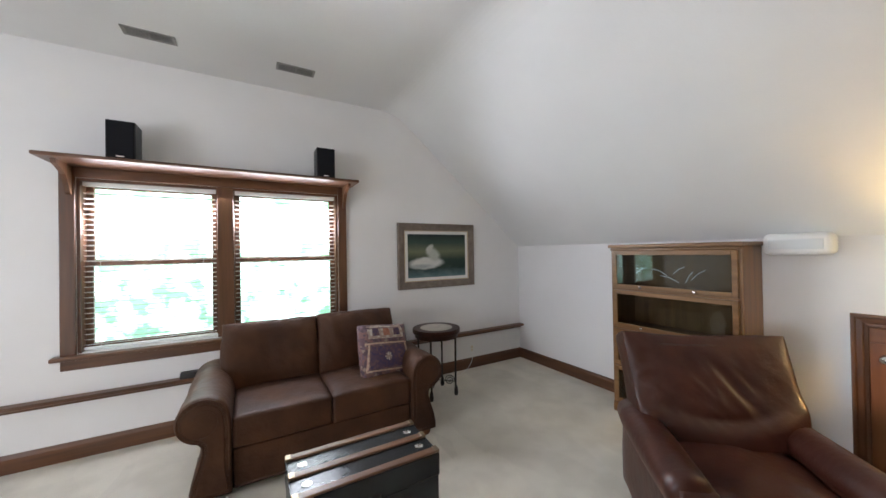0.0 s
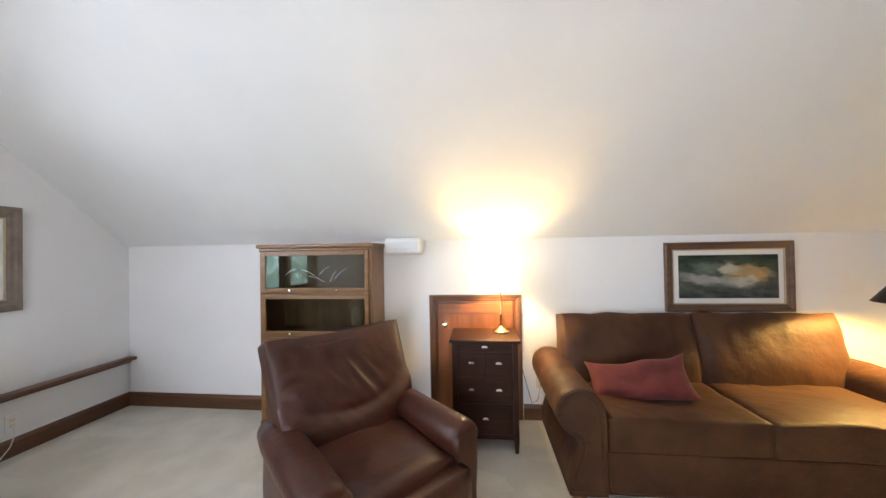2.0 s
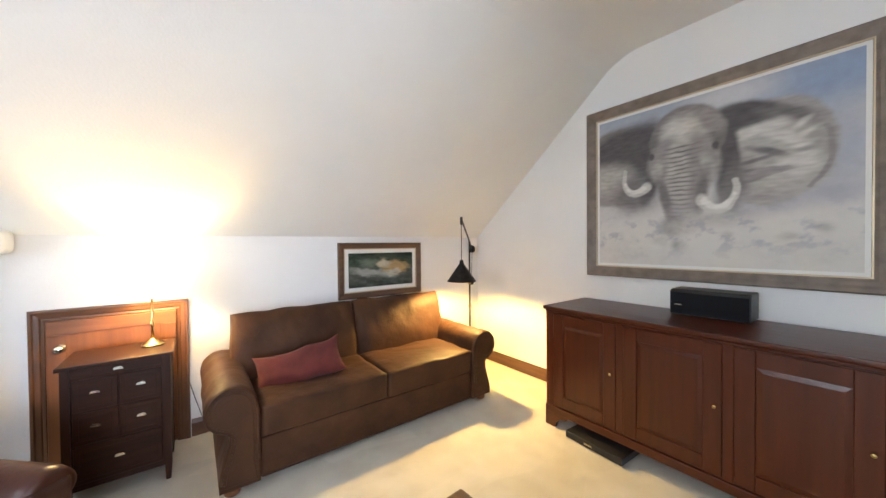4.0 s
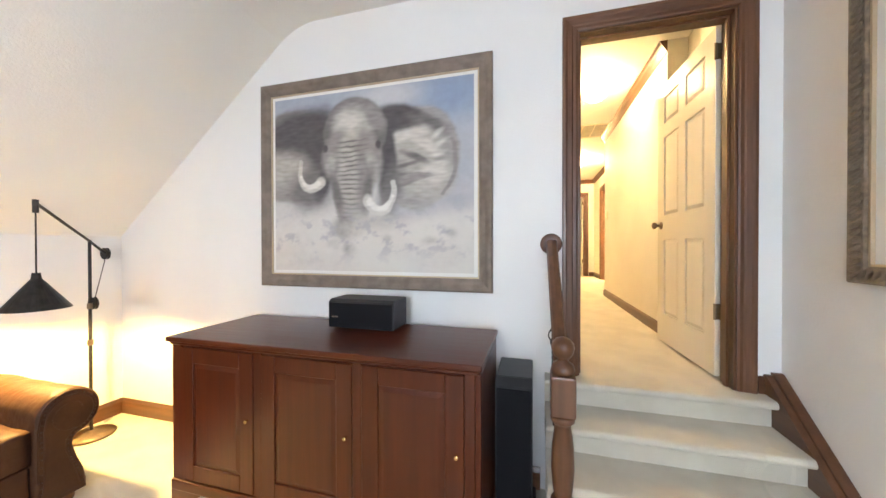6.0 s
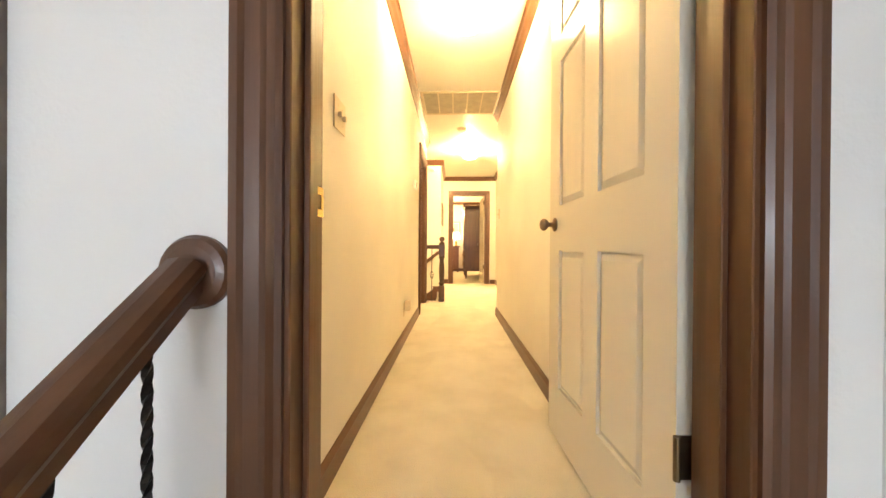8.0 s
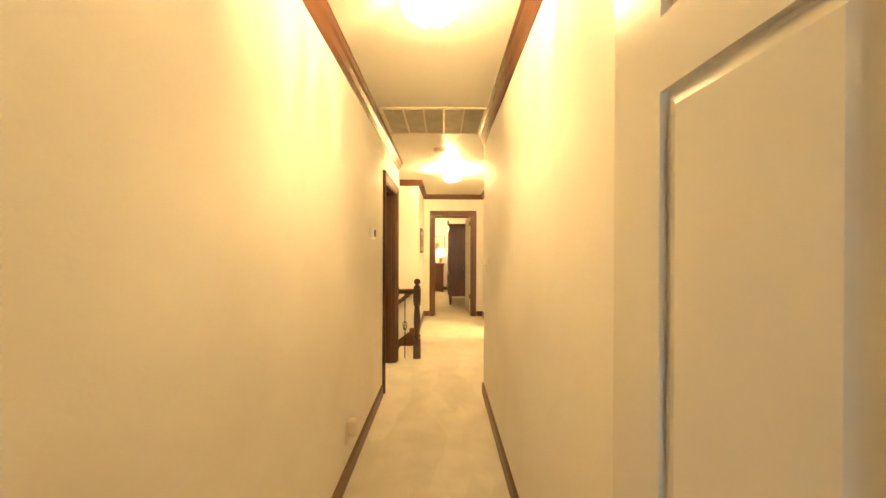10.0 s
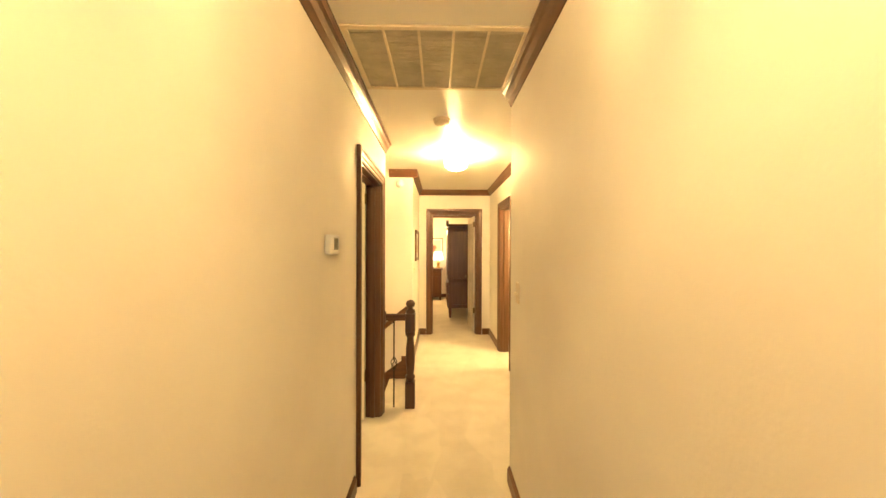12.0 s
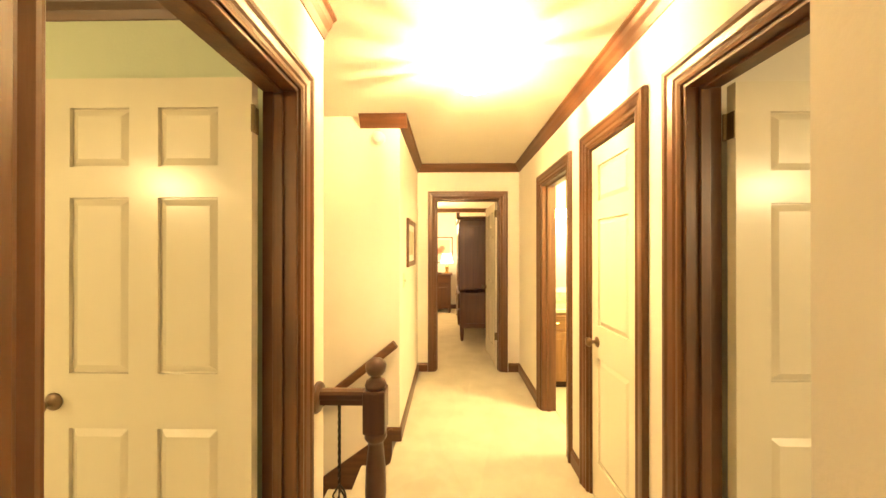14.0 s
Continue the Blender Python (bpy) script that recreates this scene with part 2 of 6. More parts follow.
LD = (3.54, 4.31, -0.02, 2.01)
wall_with_holes("wall_hall_west", "x", HX0 - 0.12, HX0, 0.13, 4.55, -2.0, CH, [LD], M_HALL, "cream painted hall wall with a doorway")
structure("wall_hall_east", bx(HX1, HX1 + 0.16, 1.03, 3.50, 0.0, CH), M_HALL, "cream painted hall wall", "wall")
structure("wall_nook_side", bx(0.955, 1.07, 0.13, 1.03, 0.0, CH), M_HALL, "plain cream wall of the nook", "wall")
structure("wall_landing_return", bx(0.97, 1.35, 3.38, 3.50, 0.0, CH), M_HALL, "short cream return wall at the landing", "wall")
DA, DC, DB = (3.52, 4.305, 0.0, 2.01), (4.585, 5.095, 0.0, 2.03), (5.43, 6.09, 0.0, 2.01)
wall_with_holes("wall_landing_east", "x", RX, RX + 0.12, 3.50, 7.02, 0.0, CH, [DA, DC, DB], M_HALL, "cream painted wall with three doorways")
DE = (0.24, 1.01, 0.0, 2.03)
wall_with_holes("wall_landing_north", "y", 7.02, 7.14, -2.2, 3.2, 0.0, CH, [DE], M_HALL, "cream painted end wall with a doorway")
structure("wall_stairwell", bx(-2.2, 0.036, 5.60, 7.02, -2.0, CH), M_HALL, "cream painted wall beside the stairwell", "wall")
structure("wall_stairwell_south", bx(-4.3, HX0 - 0.12, 4.43, 4.55, -2.0, CH), M_HALL, "cream painted wall of the stairwell", "wall")
structure("wall_stairwell_west", bx(-2.32, -2.2, 4.43, 5.72, -2.0, CH), M_HALL, "cream painted wall of the stairwell", "wall")
structure("ceiling_hall", bx(-4.4, 5.3, 0.13, 7.02, CH, CH + 0.1), M_HCEIL, "cream painted hall ceiling", "ceiling")
# rooms seen through the doorways
structure("wall_side_room", bx(-4.42, -4.3, 0.13, 4.43, 0.0, CH), M_HALL, "pale wall of the side room", "wall")
structure("wall_side_room_north", bx(-4.3, HX0 - 0.12, 4.416, 4.43, 0.0, CH), mat("pale_green_paint", (0.60, 0.67, 0.52), 0.6, second=(0.56, 0.63, 0.48), scale=1.5, bump=0.08, bump_scale=80), "pale green wall of the side room", "wall")
structure("wall_end_room_back", bx(-2.3, 3.2, 11.2, 11.32, 0.0, CH + 0.1), M_HALL, "cream wall of the end room", "wall")
structure("wall_end_room_west", bx(-2.3, -2.2, 7.14, 11.2, 0.0, CH + 0.1), M_HALL, "cream wall of the end room", "wall")
structure("wall_end_room_east", bx(1.72, 1.84, 7.14, 11.2, 0.0, CH + 0.1), M_HALL, "cream wall of the end room", "wall")
structure("ceiling_end_room", bx(-2.3, 3.2, 7.02, 11.32, CH + 0.003, CH + 0.1), M_HCEIL, "cream ceiling of the end room", "ceiling")
structure("wall_rooms_east", bx(5.2, 5.32, 0.13, 7.02, 0.0, CH), M_HALL, "pale wall of the rooms beside the landing", "wall")
structure("wall_between_rooms", bx(1.35, 5.2, 5.18, 5.28, 0.0, CH), M_HALL, "pale wall between two rooms", "wall")
structure("wall_closet", bx(1.35, 5.2, 4.42, 4.52, 0.0, CH), M_HALL, "pale wall beside the closet", "wall")

# ---- trim, windows, doors, stairs ----
CASING = [(0.0, 0.0), (0.0, 0.011), (0.010, 0.016), (0.026, 0.013), (0.034, 0.018), (0.058, 0.021), (0.066, 0.027), (0.080, 0.027), (0.085, 0.018), (0.085, 0.0)]


def place(axis, c, s, u, d, z):
    return (u, c + s * d, z) if axis == "y" else (c + s * d, u, z)


def casing(parent, axis, c, s, u0, u1, z0, top, scale=1.0):
    """Two legs and a head round an opening, mitred, standing proud of the plane c on the side s."""
    prof = [(o * scale, d) for o, d in CASING]

    def strip(name, a, b, m):
        bm = B()
        ra = [bm.verts.new(place(axis, c, s, *a(o, d))) for o, d in prof]
        rb = [bm.verts.new(place(axis, c, s, *b(o, d))) for o, d in prof]
        for k in range(len(prof) - 1):
            bm.faces.new((ra[k], ra[k + 1], rb[k + 1], rb[k]))
        bm.faces.new(ra)
        bm.faces.new(rb[::-1])
        part(name, bm, m, parent)
    strip("casing_leg", lambda o, d: (u0 - o, d, z0), lambda o, d: (u0 - o, d, top + o), M_TRIM["z"])
    strip("casing_head", lambda o, d: (u0 - o, d, top + o), lambda o, d: (u1 + o, d, top + o), M_TRIM["x" if axis == "y" else "y"])
    strip("casing_leg", lambda o, d: (u1 + o, d, z0), lambda o, d: (u1 + o, d, top + o), M_TRIM["z"])


def jamb(name, axis, c0, c1, u0, u1, z0, top, label, stop=True):
    """The lining of a doorway, 18 mm thick inside the opening."""
    bm = B()
    t = 0.018

    def b(ua, ub, za, zb, ca=c0, cb=c1):
        if axis == "y":
            box(bm, ua, ub, ca, cb, za, zb, 0.002)
        else:
            box(bm, ca, cb, ua, ub, za, zb, 0.002)
    b(u0, u0 + t, z0, top - t)
    b(u1 - t, u1, z0, top - t)
    b(u0, u1, top - t, top)
    if stop:
        m0, m1 = c0 + 0.35 * (c1 - c0), c0 + 0.62 * (c1 - c0)
        b(u0 + t, u0 + t + 0.012, z0, top - t - 0.012, m0, m1)
        b(u1 - t - 0.012, u1 - t, z0, top - t - 0.012, m0, m1)
        b(u0 + t, u1 - t, top - t - 0.012, top - t, m0, m1)
    return structure(name, bm, M_TRIM["z"], label, "door frame")


fr = jamb("door_frame_1", "y", -0.002, 0.132, *DOOR[:2], 0.0, DOOR[3], "brown stained wooden door frame at the head of the steps")
casing(fr, "y", 0.0, -1, DOOR[0] + 0.008, DOOR[1] - 0.008, 0.0, DOOR[3] - 0.008, 1.0)
casing(fr, "y", 0.13, 1, DOOR[0] + 0.008, DOOR[1] - 0.008, 0.0, DOOR[3] - 0.008, 0.8)
fr = jamb("door_frame_2", "x", HX0 - 0.122, HX0 + 0.002, *LD[:2], 0.0, LD[3], "brown stained wooden door frame in the hall wall")
casing(fr, "x", HX0, 1, LD[0] + 0.005, LD[1] - 0.005, 0.0, LD[3] - 0.005)
for n, d, lab in ((3, DA, "brown stained wooden frame of an open door"), (4, DC, "brown stained wooden frame of a narrow closet door"), (5, DB, "brown stained wooden frame of the bathroom doorway")):
    fr = jamb("door_frame_%d" % n, "x", RX - 0.002, RX + 0.122, *d[:2], 0.0, d[3], lab)
    casing(fr, "x", RX, -1, d[0] + 0.004, d[1] - 0.004, 0.0, d[3] - 0.004, 0.98)
fr = jamb("door_frame_6", "y", 7.018, 7.142, *DE[:2], 0.0, DE[3], "brown stained wooden door frame at the hall's end")
casing(fr, "y", 7.02, -1, DE[0] + 0.003, DE[1] - 0.003, 0.0, DE[3] - 0.003)
fr = structure("door_frame_7", bx(0.945, 0.955, 0.25, 0.93, 0.0, 1.70), M_DOOR, "low cream door in a brown frame behind the open door", "door")
casing(fr, "x", 0.955, -1, 0.25, 0.93, 0.0, 1.70)


def baseboard(axis, c, s, u0, u1, z, h, label="brown stained wooden baseboard"):
    """A run of baseboard: axis is the way it runs."""
    prof = [(0.0, z), (0.016, z), (0.016, z + h * 0.78), (0.010, z + h * 0.90), (0.004, z + h), (0.0, z + h)]
    bm = B()
    if axis == "x":
        prism(bm, [(c + s * d, zz) for d, zz in prof], u0, u1, "x")
    else:
        prism(bm, [(c + s * d, zz) for d, zz in prof], u0, u1, "y")
    structure("baseboard", bm, M_TRIM[axis], label, "baseboard")


baseboard("x", WY, 1, KX, XE, FR, 0.13)
baseboard("y", KX, 1, WY, -3.805, FR, 0.13)
baseboard("y", KX, 1, -3.005, 0.0, FR, 0.13)
baseboard("x", 0.0, -1, KX, -0.20, FR, 0.13)
baseboard("x", 0.0, -1, 0.868, 0.97, 0.0, 0.09)
baseboard("y", HX0, 1, 0.215, 3.42, 0.0, 0.10)
baseboard("y", HX1, -1, 1.03, 3.50, 0.0, 0.10)
baseboard("x", 1.03, -1, HX1, 0.955, 0.0, 0.10)
baseboard("x", 3.50, 1, HX1, RX, 0.0, 0.10)
baseboard("y", RX, -1, 5.18, 5.345, 0.0, 0.10)
baseboard("y", RX, -1, 6.175, 7.02, 0.0, 0.10)
baseboard("x", 7.02, -1, 1.10, RX, 0.0, 0.10)
baseboard("x", 7.02, -1, 0.036, 0.155, 0.0, 0.10)
baseboard("y", 0.036, 1, 5.60, 7.02, 0.0, 0.10)
baseboard("x", 5.60, -1, -0.10, 0.052, 0.0, 0.10)
baseboard("x", 11.2, -1, -2.2, 1.7, 0.0, 0.10)


def crown(axis, c, s, u0, u1, z):
    prof = [(0.0, z), (0.058, z), (0.058, z - 0.010), (0.044, z - 0.020), (0.036, z - 0.040), (0.020, z - 0.062), (0.014, z - 0.075), (0.006, z - 0.092), (0.0, z - 0.092)]
    bm = B()
    prism(bm, [(c + s * d, zz) for d, zz in prof], u0, u1, axis)
    structure("trim", bm, M_TRIM[axis], "brown stained wooden crown moulding", "crown moulding")


crown("y", HX0, 1, 0.13, 4.55, CH)
crown("y", HX1, -1, 1.03, 3.50, CH)
crown("x", 3.50, 1, HX1, RX, CH)
crown("y", RX, -1, 3.50, 7.02, CH)
crown("x", 7.02, -1, 0.036, RX, CH)
crown("y", 0.036, 1, 5.60, 7.02, CH)
crown("x", 5.60, -1, -0.26, 0.094, CH)
crown("x", 4.416, -1, -4.3, HX0 - 0.12, CH)
crown("x", 11.2, -1, -2.2, 1.72, CH)
crown("y", 1.72, -1, 7.14, 11.2, CH)

# chair-rail ledge on the gable wall
bm = B()
prism(bm, [(WY, -0.255), (WY + 0.075, -0.255), (WY + 0.085, -0.245), (WY + 0.085, -0.232), (WY + 0.075, -0.225), (WY, -0.225)], KX, XE, "x")
prism(bm, [(WY, -0.285), (WY + 0.018, -0.285), (WY + 0.022, -0.255), (WY, -0.255)], KX, XE, "x")
structure("trim_rail", bm, M_TRIM["x"], "brown stained wooden ledge rail along the gable wall", "trim rail")

# the wide window
wx0, wx1, wz0, wz1 = WIN
win = structure("window_1", bx(wx0, wx1, WY - 0.15, WY - 0.14, wz0, wz0 + 0.012), M_TRIM["x"], "wide double window in brown wood with white blinds, daylight outside", "window")
for a, b in ((wx0 - 0.085, wx0), (wx1, wx1 + 0.085)):
    part("side_casing", bx(a, b, WY, WY + 0.026, wz0 - 0.02, wz1 + 0.08, bev=0.006, seg=2), M_TRIM["z"], win)
part("head_casing", bx(wx0 - 0.0, wx1 + 0.0, WY, WY + 0.024, wz1, wz1 + 0.08, bev=0.005), M_TRIM["x"], win)
part("window_sill", bx(wx0 - 0.125, wx1 + 0.125, WY, WY + 0.075, wz0 - 0.035, wz0 - 0.005, bev=0.008, seg=2), M_TRIM["x"], win)
part("apron", bx(wx0 - 0.085, wx1 + 0.085, WY, WY + 0.022, wz0 - 0.115, wz0 - 0.036, bev=0.004), M_TRIM["x"], win)
bm = B()
for a, b in ((wx0, wx0 + 0.02), (wx1 - 0.02, wx1), (-0.346, -0.220)):
    box(bm, a, b, WY - 0.15, WY - 0.002, wz0, wz1)
box(bm, wx0 + 0.02, wx1 - 0.02, WY - 0.15, WY - 0.002, wz1 - 0.02, wz1)
part("window_frame", bm, M_TRIM["z"], win)
part("mullion_face", bx(-0.343, -0.223, WY - 0.002, WY + 0.016, wz0, wz1, bev=0.004), M_TRIM["z"], win)
SLAT = bx(-0.5, 0.5, -0.012, 0.012, -0.0008, 0.0008)
M_BLIND = mat("white_blind", (0.80, 0.80, 0.78), 0.45, second=(0.76, 0.76, 0.74), scale=3)
slat_mesh = mesh("slat", SLAT, M_BLIND)
for a, b in ((wx0 + 0.02, -0.346), (-0.220, wx1 - 0.02)):
    for z0, z1, y in ((0.735, wz1 - 0.02, WY - 0.11), (wz0 + 0.012, 0.765, WY - 0.085)):
        sash = part("sash", box(box(box(bx(a, a + 0.045, y - 0.03, y, z0, z1, bev=0.004), b - 0.045, b, y - 0.03, y, z0, z1, bev=0.004), a + 0.045, b - 0.045, y - 0.03, y, z1 - 0.04, z1, bev=0.004), a + 0.045, b - 0.045, y - 0.03, y, z0, z0 + 0.04, bev=0.004), M_TRIM["z"], win)
        pane = part("pane", bx(a + 0.04, b - 0.04, y - 0.018, y - 0.014, z0 + 0.035, z1 - 0.035), M_GLASS, sash)
        pane.visible_shadow = False
    blind = part("blind_rail", bx(a + 0.008, b - 0.008, WY - 0.055, WY - 0.015, wz1 - 0.055, wz1 - 0.022, bev=0.003), M_BLIND, win)
    z = wz0 + 0.05
    while z < wz1 - 0.07:
        s = new("slat", slat_mesh)
        s.parent = win
        s.matrix_local = Matrix.LocRotScale(((a + b) / 2, WY - 0.035, z), Euler((radians(20), 0, 0)), (b - a - 0.02, 1, 1))
        z += 0.040
    part("blind_foot", bx(a + 0.008, b - 0.008, WY - 0.05, WY - 0.02, wz0 + 0.014, wz0 + 0.032, bev=0.003), M_BLIND, win)
    for f in (0.12, 0.88):
        part("blind_cord", tube(B(), [(a + f * (b - a), WY - 0.022, wz0 + 0.02), (a + f * (b - a), WY - 0.022, wz1 - 0.04)], 0.0012, 5), M_BLIND, win)

# shelf over the window
M_SHELF = M_TRIM["x"]
sh = thing("wall_shelf", "long brown stained wooden shelf over the window on curved brackets", "shelf", pose(-0.318, WY, 1.475))
part("board", bx(-1.08, 1.08, 0.0, 0.335, 0.0, 0.026, bev=0.008, seg=2), M_SHELF, sh)
part("back_rail", bx(-1.03, 1.03, 0.0, 0.022, -0.05, -0.001, bev=0.003), M_SHELF, sh)
for x in (-1.0, 1.0):
    out = [(0.0, -0.002), (0.26, -0.002), (0.25, -0.03), (0.20, -0.045), (0.12, -0.08), (0.075, -0.15), (0.055, -0.20), (0.03, -0.215), (0.0, -0.215)]
    part("bracket", prism(B(), out, x - 0.014, x + 0.014, "x"), M_TRIM["z"], sh)

# daylight and trees beyond the glass
m = bpy.data.materials.new("bright_garden")
m.use_nodes = True
nt = m.node_tree
nt.nodes.remove(nt.nodes["Principled BSDF"])
em, tc, nz, rp = nt.nodes.new("ShaderNodeEmission"), nt.nodes.new("ShaderNodeTexCoord"), nt.nodes.new("ShaderNodeTexNoise"), nt.nodes.new("ShaderNodeValToRGB")
nz.inputs["Scale"].default_value, nz.inputs["Detail"].default_value = 1.7, 12
rp.color_ramp.elements[0].position, rp.color_ramp.elements[1].position = 0.38, 0.66
rp.color_ramp.elements[0].color, rp.color_ramp.elements[1].color = (0.10, 0.24, 0.15, 1), (0.76, 0.95, 0.93, 1)
gs, gm = nt.nodes.new("ShaderNodeSeparateXYZ"), nt.nodes.new("ShaderNodeMapRange")
gm.inputs[1].default_value, gm.inputs[2].default_value = -4.0, 2.0
gm.inputs[3].default_value, gm.inputs[4].default_value = 3.0, 9.0
nt.links.new(tc.outputs["Object"], gs.inputs[0])
nt.links.new(gs.outputs[2], gm.inputs[0])
nt.links.new(gm.outputs[0], em.inputs[1])
nt.links.new(tc.outputs["Object"], nz.inputs["Vector"])
nt.links.new(nz.outputs[0], rp.inputs[0])
nt.links.new(rp.outputs[0], em.inputs[0])
nt.links.new(em.outputs[0], nt.nodes["Material Output"].inputs[0])
structure("backdrop", bx(-30, 30, -22.2, -22.0, -12, 16), m, "bright sunlit trees and sky outside the window", "backdrop")

# window added in the unseen east wall, around the fill lamp
win = structure("added_window", bx(XE + 0.10, XE + 0.12, -4.5, -2.9, 0.2, 0.22), M_TRIM["y"], "brown wooden window added in the unseen far wall for the fill light", "window")
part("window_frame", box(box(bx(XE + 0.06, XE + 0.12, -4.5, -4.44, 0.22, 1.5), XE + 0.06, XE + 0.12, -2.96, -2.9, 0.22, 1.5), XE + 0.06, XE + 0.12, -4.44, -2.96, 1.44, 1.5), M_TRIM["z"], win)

# ---- doors ----
M_HINGE = mat("old_brass_hinge", (0.20, 0.15, 0.09), 0.4, 1.0)


def door6(name, label, w, h, m, knob=True, dark=True):
    """A six-panel leaf. Local: hinge edge at x = 0, free edge at x = w, 35 mm thick about y = 0."""
    d = tagged(new(name), label, "door", kind="structure")
    d.matrix_world = m
    st, mid = min(0.115, w * 0.16), min(0.10, w * 0.14)
    cols = 1 if w < 0.6 else 2
    mid = 0.0 if cols == 1 else mid
    pw = (w - 2 * st - mid) / cols
    zs = [(h - 0.30, h - 0.10), (h - 1.00, h - 0.405), (0.22, h - 1.185)]
    bm = B()
    g = 0.004
    box(bm, 0.006, w - 0.006, -0.006, 0.006, 0.01, h - 0.006)
    for a, b in ((0.0, st), (w - st, w)):
        box(bm, a, b, -0.0175, 0.0175, g, h)
    rails = [(g, zs[2][0]), (zs[2][1], zs[1][0]), (zs[1][1], zs[0][0]), (zs[0][1], h)]
    for a, b in rails:
        box(bm, st, w - st, -0.0175, 0.0175, a, b)
    for a, b in zs if cols == 2 else ():
        box(bm, st + pw, st + pw + mid, -0.0175, 0.0175, a, b)
    part("leaf", bm, M_DOOR, d)
    for x in (st, st + pw + mid)[:cols]:
        for a, b in zs:
            bm = B()
            for s in (-1, 1):
                e, f = 0.006, 0.028
                v = [bm.verts.new((x + q, s * 0.0064, zz)) for q, zz in ((e, a + e), (pw - e, a + e), (pw - e, b - e), (e, b - e))]
                v2 = [bm.verts.new((x + q, s * 0.0162, zz)) for q, zz in ((f, a + f), (pw - f, a + f), (pw - f, b - f), (f, b - f))]
                for k in range(4):
                    bm.faces.new((v[k], v[(k + 1) % 4], v2[(k + 1) % 4], v2[k]))
                bm.faces.new(v2)
            part("panel", bm, M_DOOR, d)
    if knob:
        for s in (-1, 1):
            bm = lathe(B(), [(0.030, 0.0), (0.030, 0.004), (0.022, 0.009), (0.011, 0.012), (0.010, 0.028), (0.018, 0.034), (0.026, 0.044), (0.026, 0.054), (0.018, 0.062), (0.004, 0.065)], seg=20)
            bmesh.ops.rotate(bm, verts=bm.verts, matrix=Matrix.Rotation(-s * math.pi / 2, 3, "X"))
            bmesh.ops.translate(bm, verts=bm.verts, vec=(w - 0.065, s * 0.0175, 0.90))
            part("door_knob", bm, M_BRONZE, d, "dark bronze round knob", True)
        part("latch_plate", bx(w - 0.001, w + 0.001, -0.012, 0.012, 0.87, 0.93), M_BRASS, d)
    for z in (0.37, h - 0.14):
        bm = tube(B(), [(-0.006, 0.020, z - 0.045), (-0.006, 0.020, z + 0.045)], 0.007, 10)
        box(bm, -0.004, -0.001, -0.016, 0.018, z - 0.045, z + 0.045)
        part("hinge", bm, M_HINGE, d, "dark brass hinge", False)
    return d


def face(hinge, free, z=0.0):
    """Pose of a door from its hinge to its free edge."""
    dx, dy = free[0] - hinge[0], free[1] - hinge[1]
    return pose(hinge[0], hinge[1], z, 0, 0, math.degrees(math.atan2(dy, dx)))


door6("door_1", "cream six-panel door standing open into the hall", 0.802, 1.975, face((0.768, 0.152), (0.738, 0.935), 0.014))
door6("door_2", "cream six-panel door opened into a side room", 0.740, 1.995, face((-0.258, 4.240), (-1.05, 4.240), 0.012))
door6("door_3", "cream six-panel door opened into a bedroom", 0.712, 1.98, face((1.360, 4.258), (2.1, 4.258), 0.006))
door6("door_4", "closed cream panelled closet door", 0.468, 1.995, pose(RX + 0.030, 4.606, 0.006, 0, 0, 90))
door6("door_5", "cream six-panel door opened into the end room", 0.73, 2.0, face((0.985, 7.165), (0.950, 7.9), 0.006))
# closet door knob side is at its far edge; striker in the left jamb of the first doorway
bm = B()
box(bm, 0.0185, 0.0212, 0.095, 0.130, 0.872, 0.888, 0.001)
box(bm, 0.0185, 0.0212, 0.095, 0.130, 0.916, 0.932, 0.001)
box(bm, 0.0185, 0.0212, 0.120, 0.131, 0.888, 0.916, 0.0008)
structure("strike_plate", bm, M_BRASS, "brass strike plate on the door jamb", "strike plate")

# ---- carpeted steps up to the hall ----
RISE = 0.14
steps = structure("stairs", bx(-0.17, 0.893, -0.03, 0.0, FR, -0.05), M_CARPET, "cream carpeted steps up to the hall doorway", "stairs")


def nose(y, z, z0, back):
    """Cross-section of one carpeted step: rounded nosing, then the riser set back."""
    pts = [(back, z), (y + 0.020, z)]
    for k in range(1, 8):
        a = math.pi / 2 + k * math.pi / 8
        pts.append((y + 0.020 + 0.020 * math.cos(a), z - 0.020 + 0.020 * math.sin(a)))
    pts += [(y + 0.024, z - 0.040), (y + 0.054, z - 0.040), (y + 0.054, z0), (back, z0)]
    return pts


for k in range(5):
    y = -0.12 - 0.225 * k
    z = -RISE * k
    part("step", prism(B(), nose(y, z + 0.003, max(FR, z - RISE), 0.0 if k == 0 else y + 0.285), -0.175 - 0.002 * k, 0.893, "x"), M_CARPET, steps)
# skirting board down the wall
bm = B()
prism(bm, [(0.0, 0.10), (-0.02, 0.10), (-1.00, -0.662), (-1.03, -0.70), (0.0, -0.70)], 0.894, 0.969, "x")
prism(bm, [(0.0, 0.112), (-0.02, 0.112), (-1.02, -0.665), (-1.02, -0.68), (-0.02, 0.098), (0.0, 0.098)], 0.925, 0.969, "x")
structure("stair_skirt", bm, M_TRIM["y"], "brown stained skirting board beside the steps", "skirting")

M_DARKTRIM = {a: wood("dark_stained_rail_" + a, (0.034, 0.012, 0.006), (0.075, 0.028, 0.013), 0.34, a, 0.2) for a in "xyz"}
